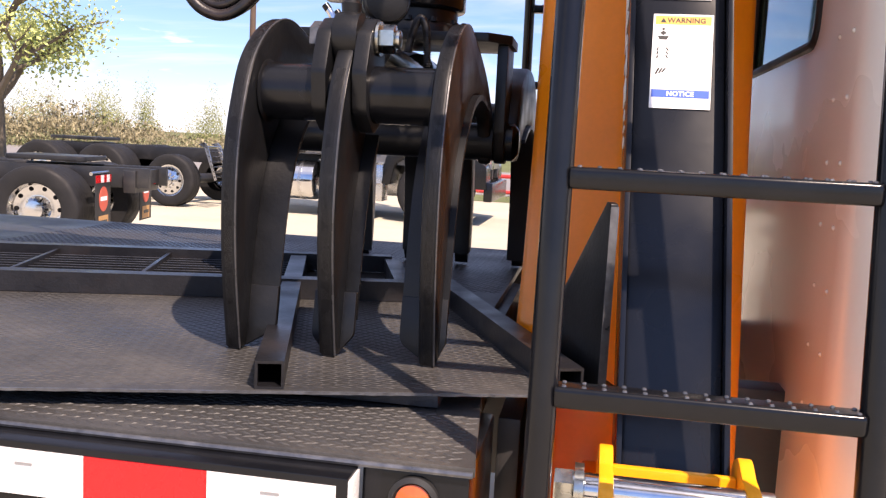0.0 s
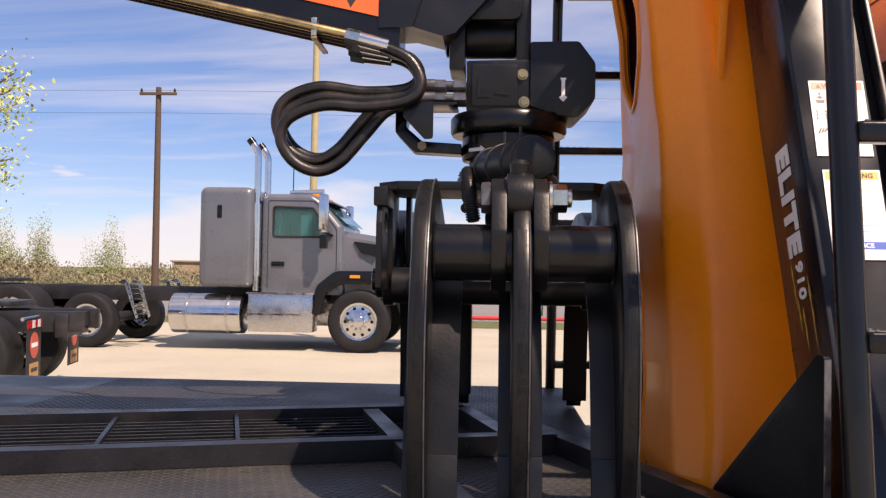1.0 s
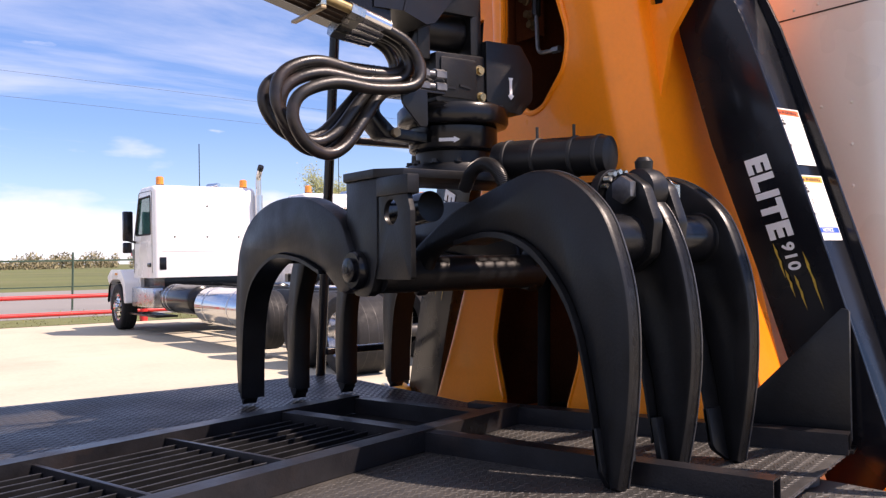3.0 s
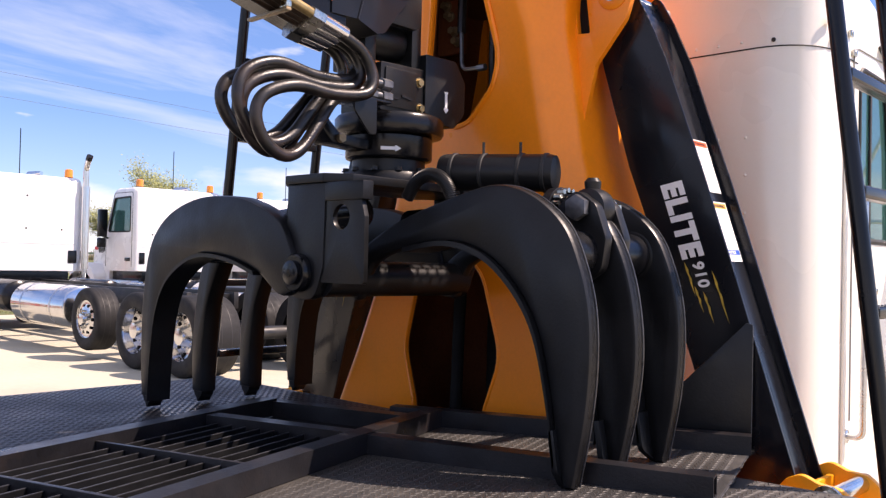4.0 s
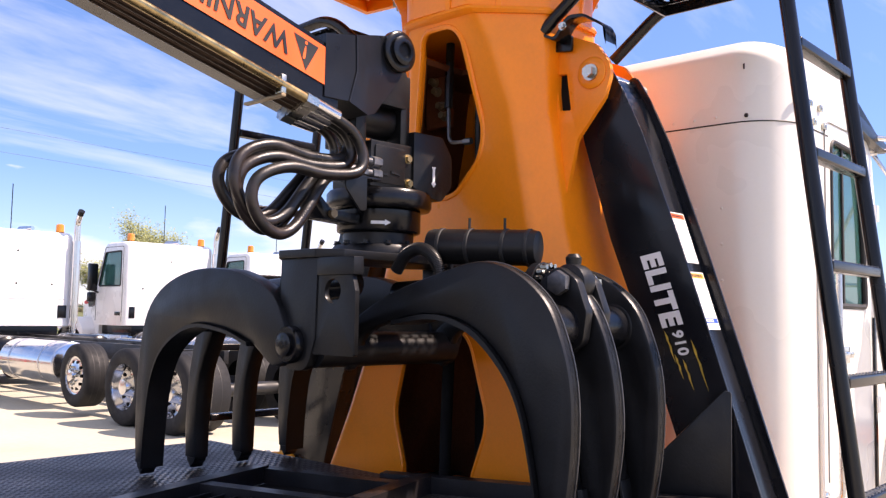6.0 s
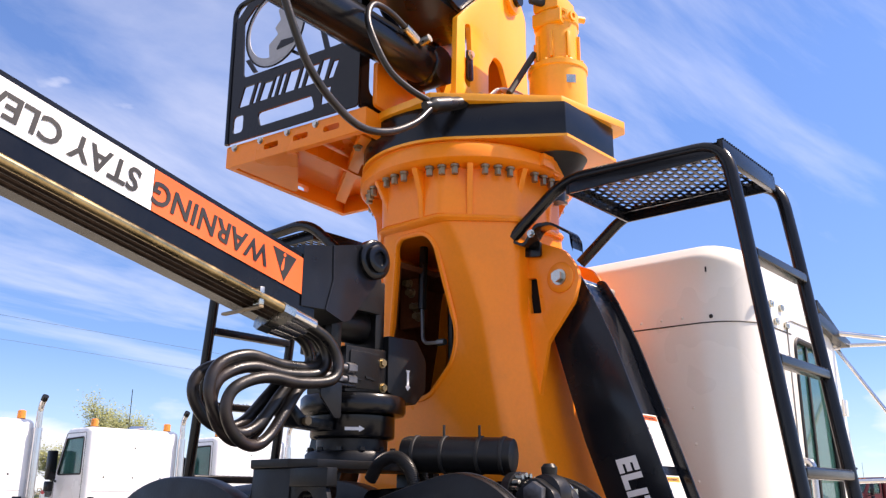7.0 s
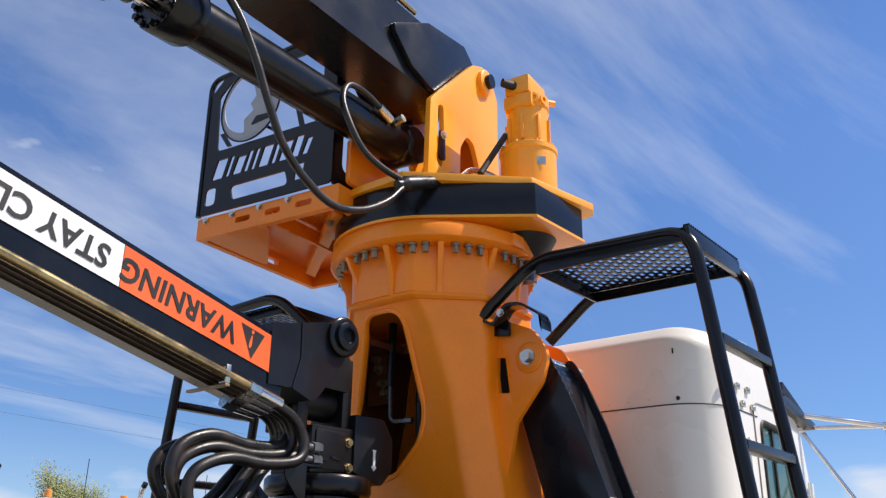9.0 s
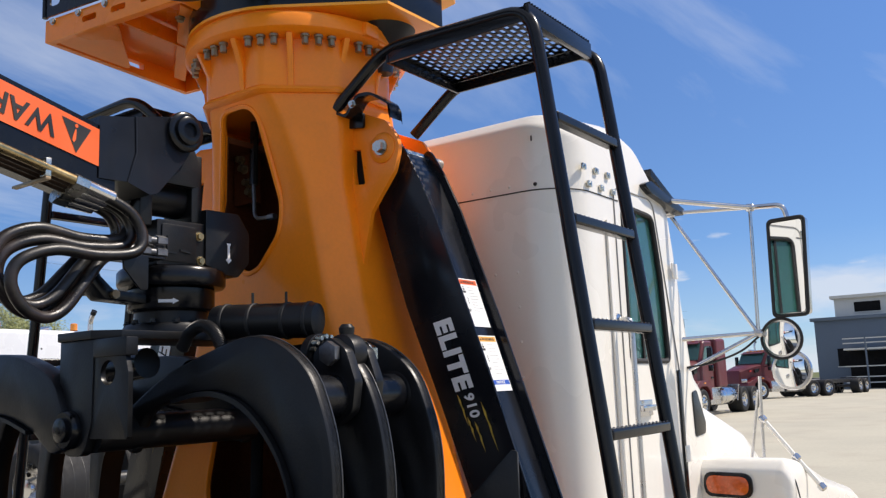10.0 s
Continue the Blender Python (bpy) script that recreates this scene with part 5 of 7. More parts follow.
part("neck_arrow", placed(slab([(-0.03, -0.005), (0.014, -0.005), (0.014, -0.010), (0.032, 0.0), (0.014, 0.010), (0.014, 0.005), (-0.03, 0.005)], "z", 0, 0.002), face_pose((RX - 0.0905, RY - 0.1045, 1.923), (0.75, -0.66, 0), (0, 0, 1))), TEXTW, grap, "white arrow decal", 0)
part("neck_flange", spun([(0.150, 1.823), (0.150, 1.846), (0.142, 1.856), (0.13, 1.858)], (RX, RY, 0), seg=40), SATIN, grap)
for k in range(12):
    a = 2 * math.pi * k / 12
    part("flange_bolt", hexbolt((RX + 0.136 * math.cos(a), RY + 0.136 * math.sin(a), 1.857), (0, 0, 1), 0.009, 0.012), SATIN, grap)
# hose guard bracket and fittings on the rotator
part("hose_guard", slab(rounded([(-0.451, 2.047), (-0.366, 2.046), (-0.366, 1.942), (-0.391, 1.941), (-0.429, 1.981), (-0.45, 2.003)], [0.012, 0.004, 0.01, 0.01, 0.02, 0.02], 4), "y", RY - 0.175, RY - 0.167, 0.002), NAVY, grap, "black hose guard plate")
part("hose_guard", box(-0.451, -0.30, RY - 0.166, RY - 0.03, 2.040, 2.047, 0.002), NAVY, grap)
part("hose_guard", slab(rounded([(-0.485, 2.05), (-0.485, 1.978), (-0.432, 1.922), (-0.29, 1.915), (-0.29, 1.945), (-0.405, 1.952), (-0.455, 1.995), (-0.44, 2.05)], [0.01, 0.02, 0.02, 0.004, 0.004, 0.02, 0.02, 0.01], 4), "y", RY - 0.06, RY + 0.02, 0.003), BLACK, grap)
part("guard_bolt", rod((-0.405, RY - 0.075, 1.937), (-0.405, RY + 0.03, 1.937), 0.014, 6), BOLTM, grap)
for yy, zz in ((RY - 0.13, 2.066), (RY - 0.085, 2.066), (RY - 0.13, 2.102), (RY - 0.085, 2.102)):
    part("hose_fitting", join(rod((-0.277, yy, zz), (-0.312, yy, zz), 0.018, 6), rod((-0.312, yy, zz), (-0.355, yy, zz), 0.012, 12), rod((-0.335, yy, zz), (-0.365, yy, zz), 0.016, 6), rod((-0.365, yy, zz), (-0.41, yy, zz), 0.0175, 14)), EDGE, grap, "bright steel hose fitting")
# four looped hoses
hp = [(-0.52, 2.203), (-0.44, 2.183), (-0.408, 2.13), (-0.445, 2.085), (-0.57, 2.072), (-0.70, 2.085), (-0.80, 2.04), (-0.825, 1.96), (-0.785, 1.875), (-0.715, 1.843), (-0.645, 1.88), (-0.57, 1.975), (-0.50, 2.05), (-0.40, 2.08)]
for k, (dx, dy, dz, gx, gz) in enumerate(((0.025, -0.046, -0.036, 0.957, 0.715), (0.009, -0.036, -0.008, 0.935, 0.787), (0.003, -0.033, 0.018, 0.965, 0.87), (-0.001, 0.0, 0.013, 0.953, 0.712))):
    y0 = SY0 - 0.03 + 0.034 * k
    pts = []
    for i, (hx, hz) in enumerate(hp):
        t = i / (len(hp) - 1)
        s = math.sin(math.pi * t)
        hx, hz = -0.60 + (hx + 0.60) * (1 - (1 - gx) * s), 2.0 + (hz - 2.0) * (1 - (1 - gz) * s)
        pts.append((hx + s * dx, y0 * (1 - t) + (RY - 0.13 + 0.045 * (k % 2)) * t + s * dy, hz + s * dz + (0.036 * (k // 2) - 0.014) * t ** 4))
    part("looped_hose", pipe(smooth_line(pts, 7), 0.0165, 14), HOSE, grap, "black rubber hydraulic hose in a loop")
    part("hose_ferrule", rod((-0.575, y0, 2.221 - 0.008 * k), (-0.495, y0, 2.200 - 0.004 * k), 0.021, 14), CHROME, grap, "bright crimped ferrule")
    part("hose_nut", rod((-0.615, y0, 2.231 - 0.009 * k), (-0.575, y0, 2.221 - 0.008 * k), 0.022, 6), ZINC, grap)

# head: top plate with two end plates
HX0, HX1 = -0.510, 0.130
part("head_top", slab(rounded([(HX0 - 0.01, 2.62), (HX0 - 0.01, 2.79), (HX0 + 0.05, 2.86), (HX1 - 0.05, 2.86), (HX1 + 0.01, 2.79), (HX1 + 0.01, 2.62), (HX1 - 0.05, 2.56), (HX0 + 0.05, 2.56)], 0.01), "z", 1.797, 1.822, 0.003), SATIN, grap, "black grapple head plate")
for xx in (HX0, HX1 - 0.03):
    part("end_plate", slab(rounded([(2.62, 1.796), (2.79, 1.796), (2.79, 1.56), (2.76, 1.47), (2.66, 1.47), (2.625, 1.56)], [0, 0, 0.05, 0.05, 0.05, 0.05], 5), "x", xx, xx + 0.03, 0.003), SATIN, grap)
part("web_plate", slab(rounded([(2.46, 1.52), (2.46, 1.70), (2.49, 1.796), (2.62, 1.796), (2.64, 1.52)], 0.01), "x", HX0 + 0.004, HX0 + 0.019, 0.002, holes=[circle(2.555, 1.70, 0.035, 20)]), SATIN, grap, "black web plate with a round hole")
part("web_bar", box(HX0 - 0.004, HX0 + 0.034, 2.46, 2.618, 1.745, 1.796, 0.004), SATIN, grap)
part("web_plate", slab([(2.80, 1.58), (2.80, 1.796), (2.85, 1.796), (2.88, 1.60)], "x", HX0 + 0.05, HX0 + 0.065, 0.002), SATIN, grap)
for yc in (2.665, 2.755):
    part("hub_tube", rod((HX0 + 0.03, yc, 1.53), (HX1 - 0.03, yc, 1.53), 0.052, 28), SATIN, grap)
part("pin_cap", join(spun([(0.055, 0), (0.055, 0.02), (0.05, 0.026), (0.034, 0.026), (0.034, 0.036), (0.02, 0.04)], (HX0, 2.724, 1.545), (-1, 0, 0), 28), spun([(0.012, 0.038), (0.01, 0.042)], (HX0, 2.724, 1.545), (-1, 0, 0), 10)), BLACK, grap, "black pin cap")
part("pin_cap", spun([(0.055, 0), (0.055, 0.02), (0.034, 0.036)], (HX1, 2.718, 1.533), (1, 0, 0), 28), BLACK, grap)

# tines: curved plates with a bevelled outer edge
N_OUT = [(2.68, 1.590), (2.635, 1.620), (2.485, 1.696), (2.272, 1.758), (2.138, 1.781), (2.027, 1.752), (1.933, 1.680), (1.884, 1.585), (1.856, 1.480), (1.850, 1.358), (1.862, 1.224), (1.892, DECK + 0.004)]
N_IN = [(1.918, DECK + 0.002), (1.933, 1.12), (1.960, 1.281), (2.000, 1.425), (2.064, 1.525), (2.168, 1.608), (2.300, 1.640), (2.452, 1.622), (2.59, 1.575), (2.65, 1.47), (2.70, 1.50)]
F_OUT = [(2.74, 1.60), (2.80, 1.690), (2.94, 1.752), (3.08, 1.776), (3.275, 1.770), (3.447, 1.712), (3.547, 1.604), (3.585, 1.405), (3.583, 1.20), (3.573, 1.10)]
F_IN = [(3.512, 1.10), (3.502, 1.257), (3.472, 1.412), (3.398, 1.520), (3.24, 1.592), (3.055, 1.584), (2.91, 1.545), (2.80, 1.48), (2.73, 1.49)]


def tine(out, inn, x0, x1, chamfer):
    o, n = smooth_line([(y, z, 0) for y, z in out], 5), smooth_line([(y, z, 0) for y, z in inn], 5)
    line = [(p[0], p[1]) for p in o] + [(p[0], p[1]) for p in n]
    bm = slab(line, "x", x0, x1)
    es = []
    for e in bm.edges:
        a, b = e.verts
        if abs(a.co.x - b.co.x) < 1e-6 and len(e.link_faces) == 2 and e.calc_face_angle(0) > 0.9:
            es.append(e)
    bmesh.ops.bevel(bm, geom=es, offset=chamfer, segments=2, profile=0.5, affect="EDGES", clamp_overlap=True)
    return bm


NT = [(-0.361, -0.322, -0.375, -0.262), (-0.157, -0.117, -0.181, -0.090), (0.056, 0.094, 0.008, 0.106)]
for k, (x0, x1, f0, f1) in enumerate(NT):
    out, inn = (N_OUT, N_IN) if k != 1 else ([(2.03, 1.728), (1.965, 1.712), (1.922, 1.66), (1.882, 1.57), (1.858, 1.46), (1.852, 1.34), (1.87, 1.2), (1.90, DECK + 0.004)], [(1.93, DECK + 0.002), (1.95, 1.15), (1.975, 1.30), (2.015, 1.43), (2.075, 1.53)])
    t = part("near_tine", tine(out, inn, x0, x1, 0.010), SATIN, grap, "black curved tine with a worn tip")
    curve = smooth_line([(a, b, 0) for a, b in inn[1:8]], 5)
    part("tine_flange", slab([(p[0], p[1]) for p in curve] + [(p[0] + 0.004, p[1] - 0.014) for p in curve][::-1], "x", f0, f1), SATIN, t)
    fm = (x0 + x1) / 2
    toe = rounded([(f0, 1.20), (f0, DECK + 0.04), (fm - 0.012, DECK + 0.004), (fm + 0.012, DECK + 0.004), (f1, DECK + 0.045), (f1, 1.20)], [0, 0.03, 0.008, 0.008, 0.03, 0], 5)
    part("tine_toe", placed(slab(toe, "y", 0, 0.016, 0.002), Matrix.Translation((0, 1.917, 0)) @ Matrix.Translation((0, 0, DECK)) @ Matrix.Rotation(radians(-9), 4, "X") @ Matrix.Translation((0, 0, -DECK))), SATIN, t, "blunt rounded toe plate")
    rim = smooth_line([(a, b, 0) for a, b in out[1:]], 5)
    # paler strip and line paint the sky's sheen along the tine's outer rim
    part("sheen_rim", slab([(p[0], p[1]) for p in rim] + [(p[0] + 0.003, p[1] - 0.003) for p in rim][::-1], "x", x0 + 0.0105, x1 - 0.0105), RIM_SHEEN, t, "rubbed outer rim, sky sheen put into its paler grey")
    part("sheen_edge", pipe([(x1 - 0.0045, p[0] - 0.0003, p[1]) for p in rim], 0.0022, 6), RIM_SHEEN, t)
JY, JZ = 1.997, 1.612
part("jaw_tube", rod((-0.325, JY, JZ), (0.06, JY, JZ), 0.060, 32), BLACK, grap, "glossy black cross tube")
for xe in (-0.321, 0.050):
    part("tube_weld", spun([(0.061, 0), (0.067, 0.003), (0.061, 0.007)], (xe, JY, JZ), (1, 0, 0), 32), SATIN, grap)
for x0 in (-0.184, -0.098):
    part("cylinder_lug", slab(rounded([(JY + 0.075, JZ - 0.05), (JY, JZ - 0.085), (JY - 0.07, JZ - 0.04), (JY - 0.082, JZ + 0.04), (JY - 0.05, JZ + 0.125), (JY + 0.01, JZ + 0.165), (JY + 0.07, JZ + 0.12)], 0.035, 5), "x", x0 - 0.016, x0 + 0.016, 0.004), SATIN, grap)
PY, PZ = JY - 0.002, JZ + 0.116
part("lug_pin", rod((-0.215, PY, PZ), (-0.078, PY, PZ), 0.026, 20), SATIN, grap)
part("pin_nut", join(rod((-0.080, PY, PZ), (-0.074, PY, PZ), 0.036, 20), rod((-0.074, PY, PZ), (-0.042, PY, PZ), 0.031, 6, bev=0.004), rod((-0.042, PY, PZ), (-0.032, PY, PZ), 0.019, 14, bev=0.003)), ZINC, grap, "bright zinc hexagon nut")
part("pin_head", rod((-0.222, PY, PZ), (-0.201, PY, PZ), 0.034, 6, bev=0.004), EDGE, grap, "dull hexagon pin head")
part("jaw_cylinder", rod((-0.141, PY + 0.03, PZ), (-0.141, 2.66, 1.70), 0.042, 24), BLACK, grap, "black jaw cylinder")
part("cylinder_eye", spun([(0.03, -0.034), (0.052, -0.026), (0.056, 0.0), (0.052, 0.026), (0.03, 0.034)], (-0.141, PY, PZ), (1, 0, 0), 28), SATIN, grap, "rounded cylinder eye")
part("cylinder_eye_cap", spun([(0.020, 0), (0.022, 0.02), (0.014, 0.03)], (-0.141, PY, PZ + 0.05), (0, 0, 1), 14), SATIN, grap)
for k in range(9):
    a = math.pi * k / 8 - 0.3
    part("gland_bolt", rod((-0.141 + 0.052 * math.cos(a), PY + 0.09, PZ + 0.052 * math.sin(a)), (-0.141 + 0.052 * math.cos(a), PY + 0.07, PZ + 0.052 * math.sin(a)), 0.007, 6), ZINC, grap)
part("cylinder_gland", spun([(0.044, 0), (0.062, 0.004), (0.062, 0.03), (0.044, 0.034)], (-0.141, PY + 0.09, PZ - 0.001), (0, 1, -0.04), 28), SATIN, grap)
# ribbed hose guard that arches from the jaw cylinder to the head
for rr, line in ((0.011, [(-0.126, 2.50, 1.757), (-0.120, 2.50, 1.79), (-0.109, 2.50, 1.827), (-0.095, 2.50, 1.845), (-0.082, 2.50, 1.827), (-0.076, 2.50, 1.79), (-0.072, 2.50, 1.72)]),
             (0.0195, [(-0.262, 2.55, 1.77), (-0.264, 2.51, 1.815), (-0.264, 2.455, 1.832), (-0.262, 2.41, 1.815), (-0.256, 2.385, 1.775), (-0.245, 2.375, 1.70)])):
    arc = smooth_line(line, 12)
    gh = part("guarded_hose", pipe(arc, rr * 0.78, 10), RUBBER, grap, "hose in a coiled spring guard")
    part("spring_guard", join(*[spun([(rr * 0.8, -0.0018), (rr, -0.001), (rr, 0.001), (rr * 0.8, 0.0018)], arc[k], Vector(arc[k + 1]) - Vector(arc[k]), 10) for k in range(0, len(arc) - 1)]), FRAMEM, gh, "coiled spring hose guard", 40)
ACCD = Vector((0.112, -0.324, -0.01)).normalized()
acc = part("upper_cylinder", spun([(0.03, 0.0), (0.048, 0.006), (0.052, 0.02), (0.052, 0.325), (0.048, 0.342), (0.03, 0.348)], (-0.212, 2.465, 1.843), ACCD, 32), SATIN, grap, "black ribbed jaw cylinder with a rounded end")
for s in (0.04, 0.13, 0.24, 0.31):
    at_ = Vector((-0.212, 2.465, 1.843)) + ACCD * s
    part("band", spun([(0.0525, 0), (0.055, 0.002), (0.055, 0.01), (0.0525, 0.012)], at_, ACCD, 28), RUBBER, acc)
    if s in (0.13, 0.24):
        part("tie_end", rod(at_ + Vector((0, 0, 0.05)), at_ + Vector((0, 0, 0.085)), 0.004, 6), RUBBER, acc)
# far jaw
FT = [(-0.532, -0.465), (-0.334, -0.269), (-0.132, -0.067), (0.090, 0.160)]
for k, (x0, x1) in enumerate(FT):
    outer_t = k in (0, 3)
    out = F_OUT if outer_t else [(3.367, 1.64), (3.467, 1.62), (3.532, 1.54), (3.567, 1.40), (3.579, 1.25), (3.573, 1.10)]
    inn = F_IN if outer_t else [(3.512, 1.10), (3.507, 1.25), (3.487, 1.41), (3.427, 1.54)]
    t = part("far_tine", tine(out, inn, x0, x1, 0.012), SATIN, grap, "black curved tine with a blunt tip")
    part("tine_tip", slab(rounded([(3.513, 1.112), (3.572, 1.112), (3.565, 1.088), (3.551, DECK + 0.012), (3.542, DECK - 0.004), (3.533, DECK + 0.012), (3.520, 1.088)], 0.006), "x", x0 + 0.008, x1 - 0.008, 0.006), SATIN, t)
    if outer_t:
        part("tine_flange", slab([(p[0], p[1]) for p in smooth_line([(a, b, 0) for a, b in inn[:7]], 5)] + [(p[0] - 0.002, p[1] - 0.012) for p in smooth_line([(a, b, 0) for a, b in inn[:7]], 5)][::-1], "x", x0 - 0.01, x1 + 0.01), SATIN, t)
part("jaw_tube", rod((-0.50, 3.39, 1.62), (0.13, 3.39, 1.62), 0.056, 32), BLACK, grap)
part("jaw_hose", pipe(smooth_line([(-0.28, 2.86, 1.77), (-0.26, 3.0, 1.80), (-0.20, 3.14, 1.79), (-0.12, 3.3, 1.72)], 6), 0.017, 10), HOSE, grap)
part("jaw_cylinder", rod((-0.17, 2.85, 1.74), (-0.17, 3.40, 1.70), 0.05, 24), BLACK, grap)


# ---- access ladders with a perforated platform ----
lad = thing("access_ladder", "black tubular access ladder with a perforated platform, bolted beside the mast", "ladder", (0.5, 1.37, 0.72), group="mast ladders")


def lad_y(z):
    return 1.468 + 0.12 * (z - 1.486)


for xx in (0.330, 0.785):
    rail = [(xx, lad_y(0.72), 0.72), (xx, lad_y(2.60), 2.60), (xx, 1.628, 2.785), (xx, 2.215, 2.805), (xx - 0.045, 2.415, 2.618)]
    part("side_rail", pipe(bent(rail, 0.09, 7), 0.0215, 16), BLACK, lad)
    part("foot_bracket", box(xx - 0.02, xx + 0.02, lad_y(0.72) - 0.02, 1.63, 0.70, 0.74, 0.004), BLACK, lad)
for z in (2.428, 2.106, 1.792, 1.479, 1.166, 0.853):
    y = lad_y(z)
    rung = part("rung", box(0.345, 0.770, y - 0.020, y + 0.022, z - 0.017, z + 0.015, 0.008, 3), BLACK, lad, "black rung with raised grip nubs")
    part("grip_nub", join(*[spun([(0.0038, 0), (0.003, 0.0022), (0.0012, 0.0028)], (0.360 + 0.0285 * j, y + s * 0.012, z + 0.0148), (0, 0, 1), 7) for j in range(15) for s in (-1, 1)]), EDGE, rung, "bare metal grip nubs", 40, "stuff")
holes = []
for i in range(9):
    for j in range(19):
        cx, cy = 0.336 + 0.044 * i + (0.022 if j % 2 else 0.0), 1.715 + 0.0265 * j
        w, h = 0.0170, 0.0085
        holes.append([(cx - w, cy - h), (cx + w, cy - h), (cx + w, cy + h), (cx - w, cy + h)])


def deck_part(name, bm, material, parent, label=""):
    return part(name, placed(bm, Matrix.Translation((0.012, -0.025, 0.05))), material, parent, label)


plat = deck_part("platform", slab([(0.302, 1.672), (0.732, 1.672), (0.732, 2.215), (0.302, 2.215)], "z", 2.7365, 2.741, 0, holes=holes), BLACK, lad, "black perforated platform")
for b in (box(0.302, 0.732, 1.650, 1.671, 2.690, 2.745, 0.003), box(0.302, 0.732, 2.216, 2.226, 2.695, 2.745, 0.002), box(0.302, 0.312, 1.672, 2.215, 2.695, 2.734, 0.002), box(0.722, 0.732, 1.672, 2.215, 2.695, 2.734, 0.002)):
    deck_part("platform_edge", b, BLACK, plat)
deck_part("toe_grip", join(*[box(0.31 + 0.0168 * j, 0.318 + 0.0168 * j, 1.650, 1.672, 2.745, 2.754, 0.002) for j in range(25)]), BLACK, plat)
hat = [(2.445, 2.628), (2.362, 2.584), (2.312, 2.650), (2.248, 2.645), (2.165, 2.590), (2.163, 2.545)]
hat = [(p[1], p[2]) for p in bent([(0, a, b) for a, b in hat], 0.02)]
part("mount_bracket", slab(hat + [(a - 0.004, b - 0.013) for a, b in hat][::-1], "x", 0.275, 0.340, 0.002), BLACK, lad, "black bent strap bracket")
part("mount_plate", slab(rounded([(2.33, 2.545), (2.33, 2.60), (2.38, 2.625), (2.43, 2.60), (2.43, 2.56)], 0.012), "x", 0.335, 0.347, 0.002), BLACK, lad)
part("mount_bolt", hexbolt((0.274, 2.325, 2.615), (-1, 0, 0), 0.011, 0.012), ZINC, lad)
copy_thing(lad, pose(0.358, 4.14, 0.72, 0, 0, 180))

# ---- the truck's cab ----
CB, CF = 0.865, 1.815   # back wall and flank of the cab
CAB = rounded([(CB, 0.64), (CB, 2.60), (CB + 0.06, 2.655), (1.30, 2.70), (1.50, 2.665), (1.70, 2.55), (1.92, 2.42), (2.12, 1.66), (2.25, 1.58), (2.25, 0.64)], [0.02, 0.05, 0.05, 0.3, 0.2, 0.2, 0.05, 0.1, 0.05, 0.02], 5)
shell = puffed(CAB, CF, 2 * CY - CF, 0.19, 0.09, 10)
rear_win = rounded([(2.325, 1.79), (3.185, 1.79), (3.185, 2.15), (2.325, 2.15)], 0.06, 5)
side_win = rounded([(1.33, 1.70), (1.73, 1.70), (1.70, 2.06), (1.645, 2.325), (1.33, 2.335)], [0.03, 0.03, 0.03, 0.05, 0.05], 5)
cab = part("cab", cut(shell, slab(rear_win, "x", 0.75, 1.07), slab(side_win, "y", 1.7, 2.01), box(1.06, 1.80, 2.0, 3.51, 1.2, 2.44)), WHITE, truck, "white steel cab, rounded at the back corner", 32)
part("rear_window", slab(rear_win, "x", CB + 0.012, CB + 0.018), GLASS, cab, "tinted rear window")
part("window_seal", pipe([(CB + 0.003, y, z) for y, z in rear_win], 0.014, 8, closed=True), RUBBER, cab)
part("door_window", slab(side_win, "y", CF + 0.012, CF + 0.018), GLASS, cab, "tinted door window")
part("window_seal", pipe([(x, CF + 0.004, z) for x, z in side_win], 0.012, 8, closed=True), RUBBER, cab)
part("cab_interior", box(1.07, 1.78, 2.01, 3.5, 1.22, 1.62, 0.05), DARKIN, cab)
# body seam and rivets
seam = [(CB - 0.0015, 3.4, 2.345), (CB - 0.0015, 2.1, 2.345)] + [(CB + 0.19 * (1 - math.sin(k * math.pi / 16)) - 0.001, CF - 0.001 + 0.19 * (1 - math.cos(k * math.pi / 16)), 2.345) for k in range(8, -1, -1)] + [(1.30, CF - 0.0015, 2.345)]
part("body_seam", pipe(seam, 0.0025, 6), TEXTB, cab)
for yy, zz in [(2.06 + 0.085 * k, 2.372) for k in range(13)] + [(yv, 1.0 + 0.13 * k) for k in range(9) for yv in (2.04, 2.14)]:
    part("rivet", spun([(0.006, 0), (0.004, 0.003), (0.001, 0.004)], (CB, yy, zz), (-1, 0, 0), 8), WHITE, cab)
part("drain_plug", spun([(0.008, 0), (0.006, 0.005)], (CB + 0.004, 1.948, 2.366), (-1, 0, 0), 12), TEXTB, cab)
part("scratch", box(CB + 0.003, CB + 0.0045, 1.952, 1.958, 2.535, 2.555), TEXTB, cab)
for i in range(3):
    for j in range(2):
        part("vent_stud", join(hexbolt((1.00 + 0.105 * i + 0.04 * (1 - j), CF - 0.001, 2.372 + 0.062 * j), (0, -1, 0), 0.008, 0.014), box(0.985 + 0.105 * i + 0.04 * (1 - j), 1.015 + 0.105 * i + 0.04 * (1 - j), CF - 0.012, CF - 0.0015, 2.36 + 0.062 * j, 2.384 + 0.062 * j, 0.003)), ZINC, cab)
dl = [(1.26, 1.05), (1.26, 2.40), (1.66, 2.40), (1.84, 1.62), (1.84, 1.05)]
part("door_line", pipe(bent([(a, CF - 0.002, b) for a, b in dl], 0.06), 0.003, 6), LABG, cab)
